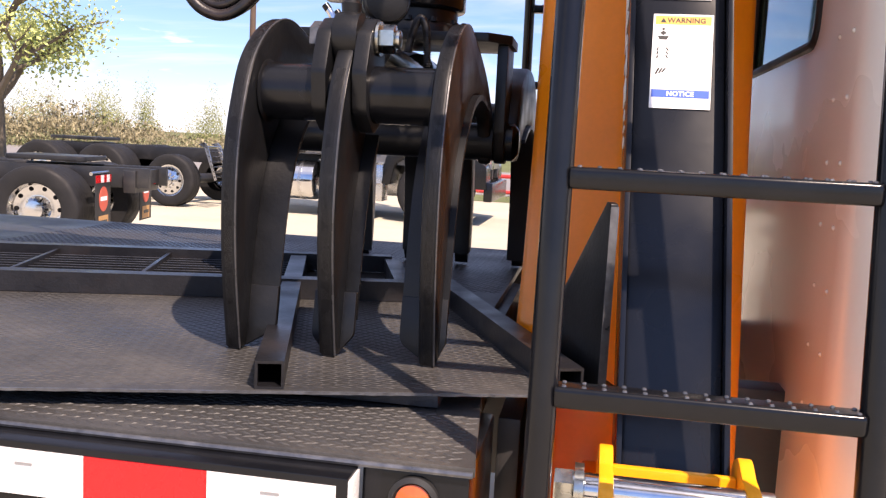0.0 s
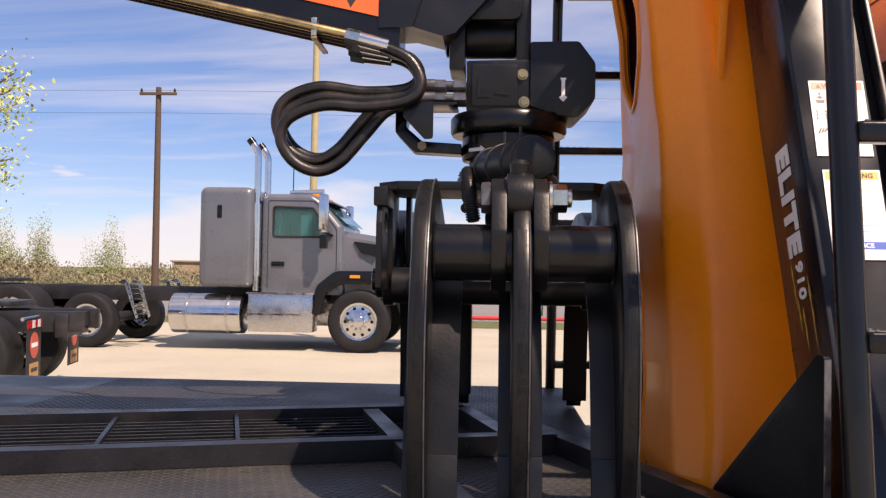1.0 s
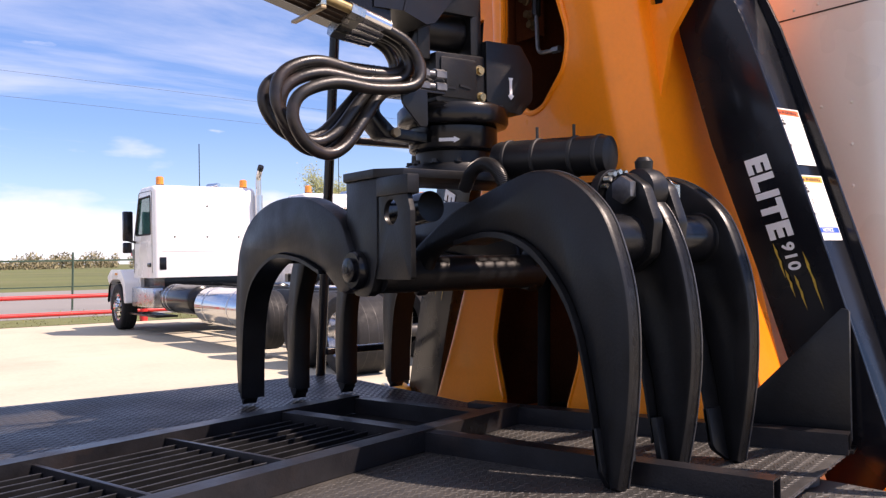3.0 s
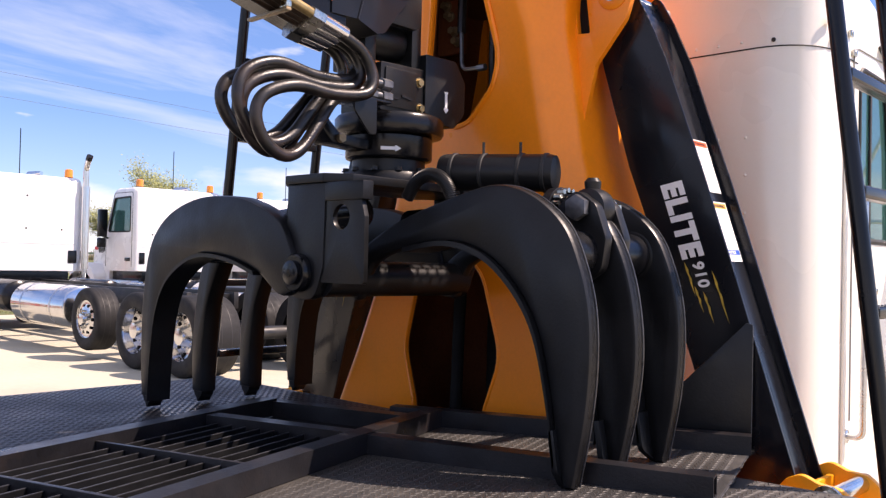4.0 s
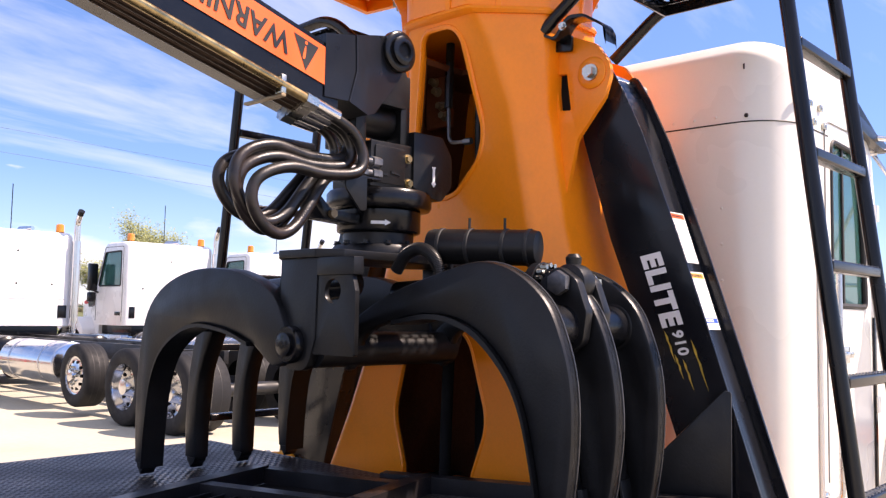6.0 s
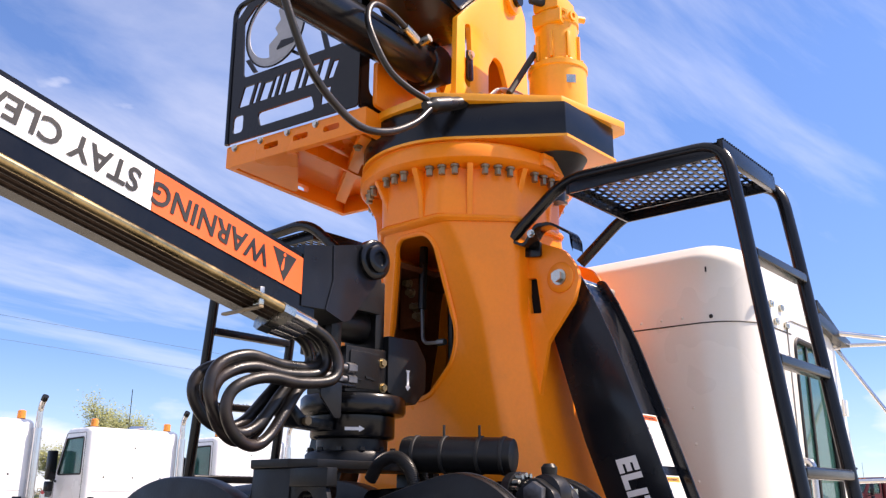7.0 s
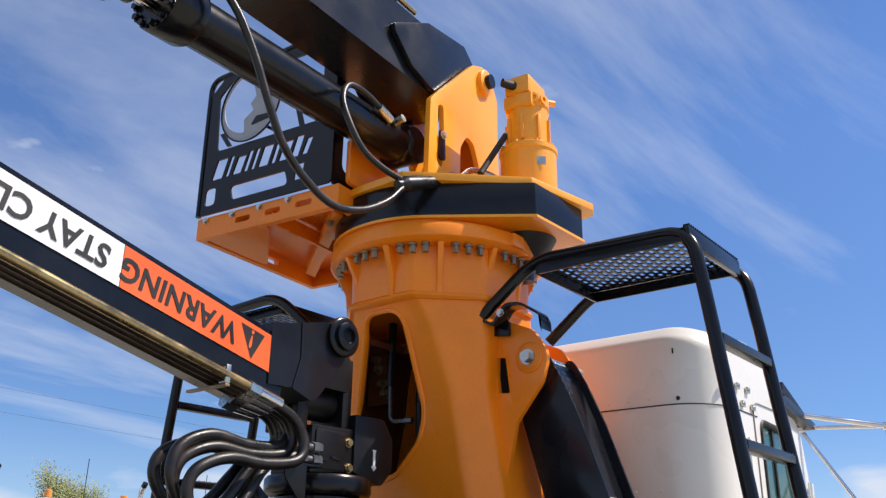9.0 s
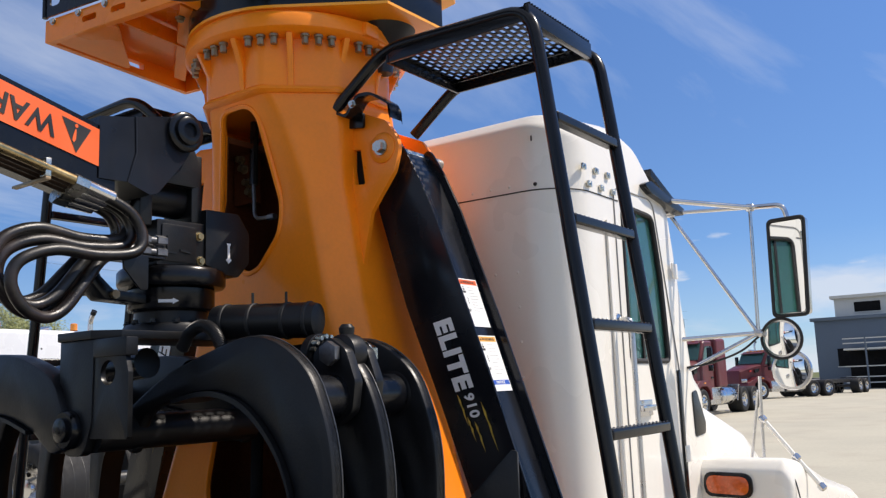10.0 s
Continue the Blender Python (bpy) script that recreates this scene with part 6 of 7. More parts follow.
part("door_handle", join(box(1.36, 1.48, CF - 0.03, CF - 0.002, 1.50, 1.525, 0.006), box(1.35, 1.49, CF - 0.01, CF - 0.001, 1.48, 1.545, 0.004)), CHROME, cab, "chrome door handle")
for xx, z0, z1 in ((1.22, 1.0, 1.86),):
    part("grab_rail", pipe(bent([(xx, CF, z1), (xx, CF - 0.06, z1), (xx, CF - 0.06, z0), (xx, CF, z0)], 0.03), 0.011, 10), ALLOY, cab, "brushed grab rail")
    for zz in (z0, z1):
        part("rail_foot", spun([(0.026, 0), (0.024, 0.008), (0.014, 0.012)], (xx, CF - 0.001, zz), (0, -1, 0), 14), CHROME, cab)
part("side_panel", box(1.165, 1.19, CF - 0.012, CF - 0.001, 0.9, 2.25, 0.004), WHITE, cab)
part("pillar_trim", box(1.80, 1.825, CF - 0.010, CF - 0.001, 0.95, 1.66, 0.003), BLACK, cab)
part("window_bar", box(1.47, 1.488, CF + 0.004, CF + 0.011, 1.71, 2.325, 0.002), RUBBER, cab)
for zz in (1.30, 2.10):
    part("door_hinge", box(1.80, 1.86, CF - 0.02, CF - 0.0115, zz - 0.035, zz + 0.035, 0.006), WHITE, cab)
visor = part("sun_visor", slab(rounded([(1.70, 2.56), (2.06, 2.42), (2.08, 2.39), (1.70, 2.52)], 0.01), "y", CF + 0.01, 2 * CY - CF - 0.01, 0.004), BLACK, cab, "dark sun visor")
part("visor_bracket", slab(rounded([(1.52, 2.45), (1.60, 2.475), (1.97, 2.405), (1.99, 2.38), (1.93, 2.375), (1.60, 2.42)], 0.012), "y", CF - 0.03, CF + 0.012, 0.004), BLACK, cab, "black visor end bracket")
hood = part("hood", puffed(rounded([(2.10, 0.80), (2.10, 1.58), (2.5, 1.50), (3.2, 1.30), (3.5, 1.12), (3.53, 0.70)], [0, 0.05, 0.2, 0.2, 0.15, 0.02], 5), 1.95, 2 * CY - 1.95, 0.06, 0.22, 8), WHITE, truck, "white hood")
FEN = rounded([(2.00, 0.62), (2.00, 1.215), (2.05, 1.27), (2.30, 1.235), (2.65, 1.13), (3.20, 1.02), (3.62, 0.84), (3.66, 0.55), (3.56, 0.55), (3.48, 0.80), (3.2, 0.97), (2.82, 0.94), (2.62, 0.62)], [0.02, 0.05, 0.06, 0.2, 0.3, 0.3, 0.1, 0.03, 0.02, 0.2, 0.2, 0.2, 0.02], 5)
for y0 in (1.42, 2 * CY - 1.98):
    fen = part("fender", puffed(FEN, y0, y0 + 0.56, 0.05, 0.10, 6), WHITE, truck, "white wheel fender")
    if y0 < 2:
        lamp = part("marker_lamp", slab(rounded([(1.585, 1.097), (1.80, 1.102), (1.80, 1.21), (1.585, 1.205)], 0.045), "x", 1.982, 1.9995, 0.005), BLACK, fen, "black lamp surround")
        part("lens", slab(rounded([(1.60, 1.112), (1.785, 1.117), (1.785, 1.195), (1.60, 1.19)], 0.036), "x", 1.974, 1.9815, 0.003), REDLENS, lamp, "dark amber marker lens")
        part("panel_seam", pipe(smooth_line([(2.12, 1.58, 1.262), (2.10, 1.50, 1.245), (2.06, 1.43, 1.19), (2.04, 1.397, 1.05)], 5), 0.003, 6), TEXTB, fen)
        part("mirror_strut", pipe([(2.25, 1.363, 1.128), (2.25, 1.593, 1.424)], 0.011, 8), WHITE, fen, "white strut with chrome ends")
        for q in ((2.25, 1.363, 1.128), (2.25, 1.593, 1.424), (2.25, 1.46, 1.253)):
            part("strut_joint", spun([(0.010, -0.018), (0.018, -0.010), (0.018, 0.010), (0.010, 0.018)], q, (0, 0.23, 0.296), 10), CHROME, fen)
        part("hood_mirror_stay", pipe([(2.25, 1.659, 1.24), (2.25, 1.601, 1.558)], 0.007, 8), ALLOY, fen)
        part("hood_mirror_stay", pipe([(2.25, 1.605, 1.20), (2.25, 1.590, 1.62)], 0.008, 8), ALLOY, fen)
# cowl with the air inlet beside the windscreen
part("cowl", puffed(rounded([(1.90, 0.95), (1.90, 1.62), (2.02, 1.60), (2.22, 1.30), (2.24, 0.95)], [0.01, 0.04, 0.08, 0.08, 0.01], 5), CF + 0.005, CF + 0.17, 0.03, 0.05, 5), WHITE, truck, "white cowl side panel")
part("cowl_vent", slab(rounded([(1.97, 1.36), (1.96, 1.56), (2.02, 1.57), (2.11, 1.42), (2.10, 1.37)], 0.02), "y", CF - 0.004, CF + 0.004, 0.002), BLACK, truck, "black cowl vent")
# mirror arms and mirrors
def mirror_part(name, bm, material, parent, label=""):
    return part(name, placed(bm, Matrix.Translation((-0.02, 0.05, 0))), material, parent, label)


ma = mirror_part("mirror_frame", pipe(bent([(1.80, 1.80, 2.43), (2.09, 1.462, 2.384), (2.1, 1.32, 2.378), (2.1, 1.305, 2.31)], 0.04), 0.012, 10), CHROME, truck, "chrome tubular mirror frame")
for a, b, r in (((1.96, 1.79, 2.387), (2.09, 1.462, 2.384), 0.009), ((1.96, 1.79, 2.375), (2.09, 1.475, 1.812), 0.009), ((1.91, 1.795, 1.796), (2.09, 1.475, 1.812), 0.010), ((2.09, 1.462, 2.384), (2.09, 1.475, 1.812), 0.009), ((2.09, 1.475, 1.812), (1.96, 1.76, 1.66), 0.009)):
    mirror_part("stay", rod(a, b, r, 10), CHROME, ma)
for q in ((1.96, 1.79, 2.384), (2.09, 1.462, 2.384), (2.09, 1.475, 1.812), (1.91, 1.795, 1.796)):
    mirror_part("stay_clamp", spun([(0.012, -0.02), (0.018, -0.014), (0.018, 0.014), (0.012, 0.02)], q, (0, 1, 0.1), 12), ALLOY, ma)
mirror_part("mirror_cable", pipe(smooth_line([(2.09, 1.47, 1.80), (2.06, 1.55, 1.735), (2.0, 1.66, 1.69), (1.95, 1.77, 1.67)], 5), 0.005, 6), RUBBER, ma)
MH = [(1.247, 1.88), (1.40, 1.88), (1.39, 2.31), (1.227, 2.31)]
MTURN = Matrix.Translation((2.09, 1.315, 0)) @ Matrix.Rotation(radians(-10), 4, "Z") @ Matrix.Translation((-2.09, -1.315, 0))
mh = mirror_part("mirror_head", placed(slab(rounded(MH, 0.02, 4), "x", 2.085, 2.13, 0.008), MTURN), CHROME, ma, "tall chrome mirror head")
mirror_part("mirror_glass", placed(slab(rounded([(1.257, 1.892), (1.391, 1.892), (1.381, 2.298), (1.237, 2.298)], 0.015, 4), "x", 2.078, 2.0845), MTURN), MIRROR, mh, "mirror glass")
mirror_part("mirror_rim", placed(pipe([(2.08, y, z) for y, z in rounded(MH, 0.02, 4)], 0.008, 8, closed=True), MTURN), RUBBER, mh)
for (yy, zz, rr, nm) in ((1.378, 1.782, 0.088, "convex spot mirror in a black rim"), (1.348, 1.643, 0.088, "round polished convex spot mirror")):
    sm = mirror_part("spot_mirror", spun([(rr * 0.6, -0.035), (rr, -0.004), (rr, 0.006), (rr * 0.96, 0.010)], (2.10, yy, zz), (-1, 0.1, 0), 36), CHROME, ma, nm)
    mirror_part("glass", spun([(rr * 0.95, 0.008), (rr * 0.6, 0.014), (rr * 0.2, 0.017), (rr * 0.02, 0.0175)], (2.10, yy, zz), (-1, 0.1, 0), 36), MIRROR, sm)
    if zz > 1.7:
        mirror_part("rim", pipe([(2.092 + 0.1 * rr * math.sin(k * math.pi / 16), yy + rr * math.sin(k * math.pi / 16), zz + rr * math.cos(k * math.pi / 16)) for k in range(32)], 0.007, 8, closed=True), RUBBER, sm)
mirror_part("stay", rod((2.11, 1.378, 1.70), (2.11, 1.345, 1.56), 0.008, 8), CHROME, ma)


# ---- wheels and the other trucks on the yard ----
def wheel_mesh(r, w, rim, dual=False):
    """Tyre, rim and hub along y, the outer face towards -y, hub at the origin."""
    tyre = spun([(r * 0.60, 0.0), (r * 0.66, -0.012), (r * 0.90, -0.022), (r * 0.97, -0.004), (r, 0.03), (r, w - 0.03), (r * 0.97, w), (r * 0.6, w)], (0, 0, 0), (0, 1, 0), 44, True, True)
    return tyre


def add_wheel(truck_ob, x, y, r, w, facing=-1, steer=False, m=None):
    """A wheel as a part of its truck: tyre > rim, hub, hand holes."""
    t = Matrix.Translation((x, y, r)) @ (Matrix.Rotation(math.pi, 4, "Z") if facing > 0 else Matrix())
    T = (m or Matrix()) @ t
    ty = part("wheel", placed(wheel_mesh(r, w, ALLOY), T), TYRE, truck_ob, "black tyre on a polished rim")
    groove = join(*[spun([(r * 1.002, 0), (r * 1.002, 0.008)], (0, w * f, 0), (0, 1, 0), 44, True, True) for f in (0.25, 0.5, 0.75)])
    part("tread_groove", placed(groove, T), RUBBER, ty)
    if steer:
        prof = [(r * 0.62, -0.006), (r * 0.60, 0.01), (r * 0.52, 0.02), (r * 0.30, -0.012), (r * 0.20, -0.03), (r * 0.18, -0.075), (r * 0.06, -0.085)]
    else:
        prof = [(r * 0.62, -0.006), (r * 0.60, 0.03), (r * 0.55, 0.11), (r * 0.42, 0.13), (r * 0.30, 0.125), (r * 0.24, 0.06), (r * 0.20, -0.01), (r * 0.05, -0.02)]
    part("rim", placed(spun(prof, (0, 0, 0), (0, 1, 0), 40, True), T), CHROME, ty, "polished aluminium rim")
    rr, dd = (r * 0.43, 0.001) if steer else (r * 0.485, 0.118)
    hh = join(*[spun([(r * 0.055, 0), (r * 0.05, 0.006)], (rr * math.cos(2 * math.pi * k / 10), dd + (0.005 if steer else 0.0), rr * math.sin(2 * math.pi * k / 10)), (0, -1, 0), 10) for k in range(10)])
    part("hand_hole", placed(hh, T), DARKIN, ty, "", 40, "stuff")
    hub_y = -0.012 if steer else 0.125
    lug = join(*[rod((r * 0.27 * math.cos(2 * math.pi * k / 10), hub_y, r * 0.27 * math.sin(2 * math.pi * k / 10)), (r * 0.27 * math.cos(2 * math.pi * k / 10), hub_y - 0.035, r * 0.27 * math.sin(2 * math.pi * k / 10)), 0.016, 6) for k in range(10)])
    part("lug_nut", placed(lug, T), ZINC, ty, "", 40, "stuff")
    return ty


# the loader truck's own wheels
for fc, yn in ((-1, 1.50), (1, 4.01)):
    add_wheel(truck, 3.10, yn, 0.46, 0.28, fc, True)
    for xx in (-3.6, -4.9):
        add_wheel(truck, xx, yn + 0.04 * -fc, 0.44, 0.52, fc)
for xx in (-3.6, -4.9):
    part("axle", rod((xx, 1.8, 0.44), (xx, 3.7, 0.44), 0.08, 12), FRAMEM, truck)
part("axle", rod((3.10, 1.8, 0.46), (3.10, 3.7, 0.46), 0.06, 12), FRAMEM, truck)


def semi(name, label, paint, at, rz, wheelbase, axles, cab_x, sleeper, scale=1.15, beacons=False, steps=True, hood_len=1.55, cab=True, group="", flaps=False, tank=None, pusher=False, low=0.0, top=0.0, foot=0.95, stacks=(-0.90,), lift=0.25, beacon_y=0.78, box_len=1.18, badge=(0.86, 1.72), hood_drop=0.0, hw=1.03, sill=2.10, nose=0.0):
    """A road tractor facing +x, origin on the ground under the front axle's middle."""
    t = thing(name, label, "truck", at, rz, group)
    M = pose(*at, 0, 0, rz) @ Matrix.Scale(scale, 4)

    def P(nm, bm, material, parent=None, lab="", smooth=40):
        return part(nm, placed(bm, M), material, parent or t, lab, smooth)

    r = 0.52
    for yy in (-0.43, 0.35):
        P("frame_rail", box(-wheelbase - 2.2, 1.0, yy, yy + 0.08, 0.78, 1.03, 0.006), FRAMEM)
    for k in range(6):
        P("cross_member", box(-wheelbase - 2.1 + k * 1.3, -wheelbase - 2.0 + k * 1.3, -0.35, 0.35, 0.82, 1.0), FRAMEM)
    for side_ in (-1, 1):
        if cab:
            add_wheel(t, 0, side_ * 1.20, r, 0.30, side_, True, M)
        for ax in axles:
            if pusher and ax == axles[0]:
                add_wheel(t, ax, side_ * 1.20, 0.46, 0.32, side_, True, M @ Matrix.Translation((0, 0, lift)))
            else:
                add_wheel(t, ax, side_ * 1.20, r, 0.58, side_, False, M)
    for ax in axles:
        P("axle", rod((ax, -1.0, r + (lift - 0.06 if pusher and ax == axles[0] else 0)), (ax, 1.0, r + (lift - 0.06 if pusher and ax == axles[0] else 0)), 0.09, 12), FRAMEM)
    P("fifth_wheel", slab(rounded([(axles[-1] - 0.3, -0.45), (axles[-1] + 0.7, -0.45), (axles[-1] + 0.7, 0.45), (axles[-1] - 0.3, 0.45)], 0.12), "z", 1.08, 1.14, 0.01), FRAMEM, None, "black fifth-wheel plate")
    if flaps:
        for yy in (-1.15, 0.55):
            fl = P("mud_flap", box(axles[-1] - 0.68, axles[-1] - 0.67, yy + 0.04, yy + 0.56, 0.27, 0.95, 0.003), RUBBER, None, "black mud flap with an orange-red round mark")
            P("flap_band", box(axles[-1] - 0.686, axles[-1] - 0.681, yy + 0.04, yy + 0.56, 0.86, 0.95), TAPER, fl)
            P("flap_band", box(axles[-1] - 0.688, axles[-1] - 0.6865, yy + 0.1, yy + 0.2, 0.86, 0.95), TAPEW, fl)
            P("flap_band", box(axles[-1] - 0.688, axles[-1] - 0.6865, yy + 0.3, yy + 0.4, 0.86, 0.95), TAPEW, fl)
            P("flap_mark", spun([(0.15, 0), (0.15, 0.004)], (axles[-1] - 0.681, yy + 0.3, 0.66), (-1, 0, 0), 24), FLAPR, fl, "faded red round mark")
            P("mark_bar", box(axles[-1] - 0.687, axles[-1] - 0.6855, yy + 0.19, yy + 0.41, 0.64, 0.69), TEXTW, fl)
            P("flap_mark", box(axles[-1] - 0.685, axles[-1] - 0.681, yy + 0.14, yy + 0.46, 0.29, 0.46), FLAPT, fl)
            P("mark_bar", box(axles[-1] - 0.688, axles[-1] - 0.6852, yy + 0.18, yy + 0.40, 0.36, 0.405), TEXTB, fl)
            P("flap_hanger", rod((axles[-1] - 0.64, yy + 0.0, 0.97), (axles[-1] - 0.64, yy + 0.6, 0.97), 0.022, 8), CHROME)
        P("tail_beam", box(axles[-1] - 0.95, axles[-1] - 0.8, -0.5, 0.5, 0.72, 1.0, 0.01), FRAMEM)
        for yy in (-0.42, 0.25):
            P("tail_lamp", box(axles[-1] - 0.965, axles[-1] - 0.951, yy, yy + 0.16, 0.8, 0.92, 0.004), TAPER)
    if sleeper:
        for s_ in (-1, 1):
            ax = axles[0] + 0.70
            y0, y1 = sorted((s_ * 0.66, s_ * 1.22))
            rk = P("quarter_fender", slab(rounded([(ax - 0.16, 1.12), (ax - 0.05, 1.16), (ax + 0.02, 1.10), (ax + 0.20, 0.52), (ax + 0.16, 0.50), (ax - 0.04, 1.06)], 0.01), "y", y0, y0 + 0.02), CHROME, None, "polished quarter fender rack")
            P("rack_side", slab(rounded([(ax - 0.16, 1.12), (ax - 0.05, 1.16), (ax + 0.02, 1.10), (ax + 0.20, 0.52), (ax + 0.16, 0.50), (ax - 0.04, 1.06)], 0.01), "y", y1 - 0.02, y1), CHROME, rk)
            for q in range(7):
                P("slat", rod((ax + 0.0 + 0.027 * q, y0, 1.08 - 0.085 * q), (ax + 0.0 + 0.027 * q, y1, 1.08 - 0.085 * q), 0.014, 6), CHROME, rk)
    if not cab:
        return t
    # cab, with doors, glass, visor
    cx0, cx1 = cab_x
    prof = rounded([(cx0, foot), (cx0, 2.86 + top), (cx0 + 0.1, 2.92 + top), (cx1 - 0.55, 2.92 + top), (cx1 - 0.42, 2.84 + top), (cx1 - 0.02, 2.12), (cx1 + 0.05, foot)], [0.02, 0.08, 0.1, 0.15, 0.06, 0.06, 0.02], 5)
    bm = puffed(prof, -hw, hw, 0.12, 0.08, 5)
    P("cab_floor", box(cx0 + 0.08, cx1, -0.9, 0.9, 0.96, foot + 0.06, 0.02), BLACK)
    dw = rounded([(cx0 + 0.22, sill), (cx1 - 0.22, sill), (cx1 - 0.52, 2.68 + top), (cx0 + 0.22, 2.70 + top)], 0.05, 4)
    cabp = P("cab", cut(bm, slab(dw, "y", -1.4, 0.08 - hw), slab(dw, "y", hw - 0.08, 1.4), box(cx0 + 0.06, cx1 - 0.56, 0.07 - hw, hw - 0.07, 1.5, 2.78 + top)), paint, None, "", 32)
    P("windshield", loft([[(cx1 - 0.40 + o, -0.93, 2.80 + top), (cx1 - 0.40 + o, 0.93, 2.80 + top), (cx1 + 0.0 + o, 0.95, 2.16), (cx1 + 0.0 + o, -0.95, 2.16)] for o in (0.012, 0.03)]), GLASS, cabp, "tinted windshield")
    P("sun_visor", slab(rounded([(cx1 - 0.50, 2.885 + top), (cx1 - 0.20, 2.80 + top), (cx1 - 0.19, 2.77 + top), (cx1 - 0.50, 2.83 + top)], 0.01), "y", -0.86, 0.86), paint, cabp)
    for s_ in (-1, 1):
        P("door_glass", slab(dw, "y", s_ * (hw - 0.025), s_ * (hw - 0.019)), GLASS, cabp, "tinted door glass")
        P("window_seal", pipe([(a, s_ * hw, b) for a, b in dw], 0.018, 6, closed=True), RUBBER, cabp)
        P("door_line", pipe(bent([(cx0 + 0.13, s_ * (hw + 0.003), foot + 0.1), (cx0 + 0.13, s_ * (hw + 0.003), 2.80 + top), (cx1 - 0.5, s_ * (hw + 0.003), 2.80 + top), (cx1 - 0.12, s_ * (hw + 0.003), 2.06), (cx1 - 0.12, s_ * (hw + 0.003), foot + 0.1)], 0.05), 0.006, 6), TEXTB, cabp)
        P("door_handle", box(cx0 + 0.2, cx0 + 0.42, s_ * hw, s_ * (hw + 0.025), 1.42, 1.50, 0.01), BLACK, cabp)
        mir = P("mirror", box(cx1 - 0.36, cx1 - 0.22, s_ * 1.22, s_ * 1.42, 1.98, 2.62, 0.03), CHROME if paint is GREY else BLACK, cabp, "door mirror")
        P("mirror_arm", pipe([(cx1 - 0.2, s_ * hw, 1.95), (cx1 - 0.29, s_ * 1.32, 2.0)], 0.025, 8), BLACK, mir)
        P("mirror_spot", box(cx1 - 0.34, cx1 - 0.22, s_ * 1.24, s_ * 1.42, 1.72, 1.95, 0.03), BLACK, mir)
    P("back_vent", box(cx0 - 0.012, cx0, 0.11 - hw, 0.29 - hw, foot + 0.17, foot + 0.43, 0.01), BLACK, cabp)
    P("back_vent", box(cx0 - 0.012, cx0, hw - 0.25, hw - 0.11, foot + 0.17, foot + 0.43, 0.01), BLACK, cabp)
    P("back_seam", pipe([(cx0 - 0.002, 0.16 - hw, foot + 0.55), (cx0 - 0.002, hw - 0.16, foot + 0.55)], 0.004, 5), LABG, cabp)
    for yy, zz in ((-0.7, 0.85), (0.0, 0.85), (0.7, 0.85), (0.0, 1.5)):
        P("back_plug", spun([(0.022, 0), (0.016, 0.006)], (cx0, yy, foot + zz), (-1, 0, 0), 10), TEXTB, cabp)
    if sleeper:
        sl = P("sleeper", box(cx0 - box_len, cx0 - 0.12, -1.12, 1.12, 1.05, 3.02 + top, 0.15, 6), paint, None, "sleeper box behind the cab")
        P("sleeper_gap", box(cx0 - 0.13, cx0 + 0.02, -0.95, 0.95, 1.2, 2.8 + top, 0.02), BLACK, sl)
        P("sleeper_window", slab(rounded([(cx0 - 0.72, 2.22), (cx0 - 0.64, 2.22), (cx0 - 0.64, 2.44), (cx0 - 0.72, 2.44)], 0.02), "y", -1.128, -1.118, 0.003), BLACK, sl)
    # hood and fenders
    hx1 = cx1 + hood_len
    P("hood", loft([[(x, -w, 0.95), (x, w, 0.95), (x, w, zt - 0.10), (x, w * 0.8, zt), (x, -w * 0.8, zt), (x, -w, zt - 0.10)] for x, w, zt in ((cx1 - 0.02, 0.98, 2.14 - hood_drop), (cx1 + 0.5, 0.90, 2.06 - hood_drop), (cx1 + 1.0, 0.78, 1.92 - hood_drop + nose * 0.5), (hx1 - 0.08, 0.68, 1.76 - hood_drop + nose), (hx1, 0.60, 1.60 - hood_drop + nose))]), paint, None, "", 30)
    for s_ in (-1, 1):
        arch = rounded([(-0.78, 0.62), (-0.72, 1.10), (-0.40, 1.36), (0.40, 1.36), (0.75, 1.16), (hx1 - 0.02, 1.02), (hx1, 0.62), (0.70, 0.62), (0.58, 0.98), (0.3, 1.14), (-0.3, 1.14), (-0.56, 0.98), (-0.64, 0.62)], [0.03, 0.2, 0.3, 0.3, 0.2, 0.1, 0.03, 0.03, 0.15, 0.25, 0.25, 0.15, 0.03], 5)
        y0, y1 = (-1.24, -0.62) if s_ < 0 else (0.62, 1.24)
        fe = P("fender", slab(arch, "y", y0, y1, 0.03, 3), paint if paint is not GREY else BLACK)
        P("head_lamp", box(hx1 - 0.14, hx1 + 0.02, s_ * 0.80, s_ * 1.12, 1.04, 1.26, 0.03), ALLOY, fe, "clear head lamp")
        P("hood_side_lamp", slab(rounded([(cx1 + 0.15, 1.86), (cx1 + 0.62, 1.80), (cx1 + 0.55, 1.60), (cx1 + 0.30, 1.66)], 0.02), "y", s_ * 0.985, s_ * 0.90), BLACK)
        P("badge", placed(spun([(0.1, 0), (0.09, 0.01)], (0, 0, 0), (0, s_, 0), 20), Matrix.Translation((cx1 + badge[0], s_ * 0.90, badge[1])) @ Matrix.Diagonal((1, 1, 0.5, 1))), RED, None, "plain red oval badge")
        P("fender_lamp", box(-0.15, 0.02, s_ * 1.235, s_ * 1.255, 1.24, 1.29), AMBER, fe)
        # tank, steps, stack
        tx0, tx1 = tank or (cx0 - 2.0, cx0 - 0.45)
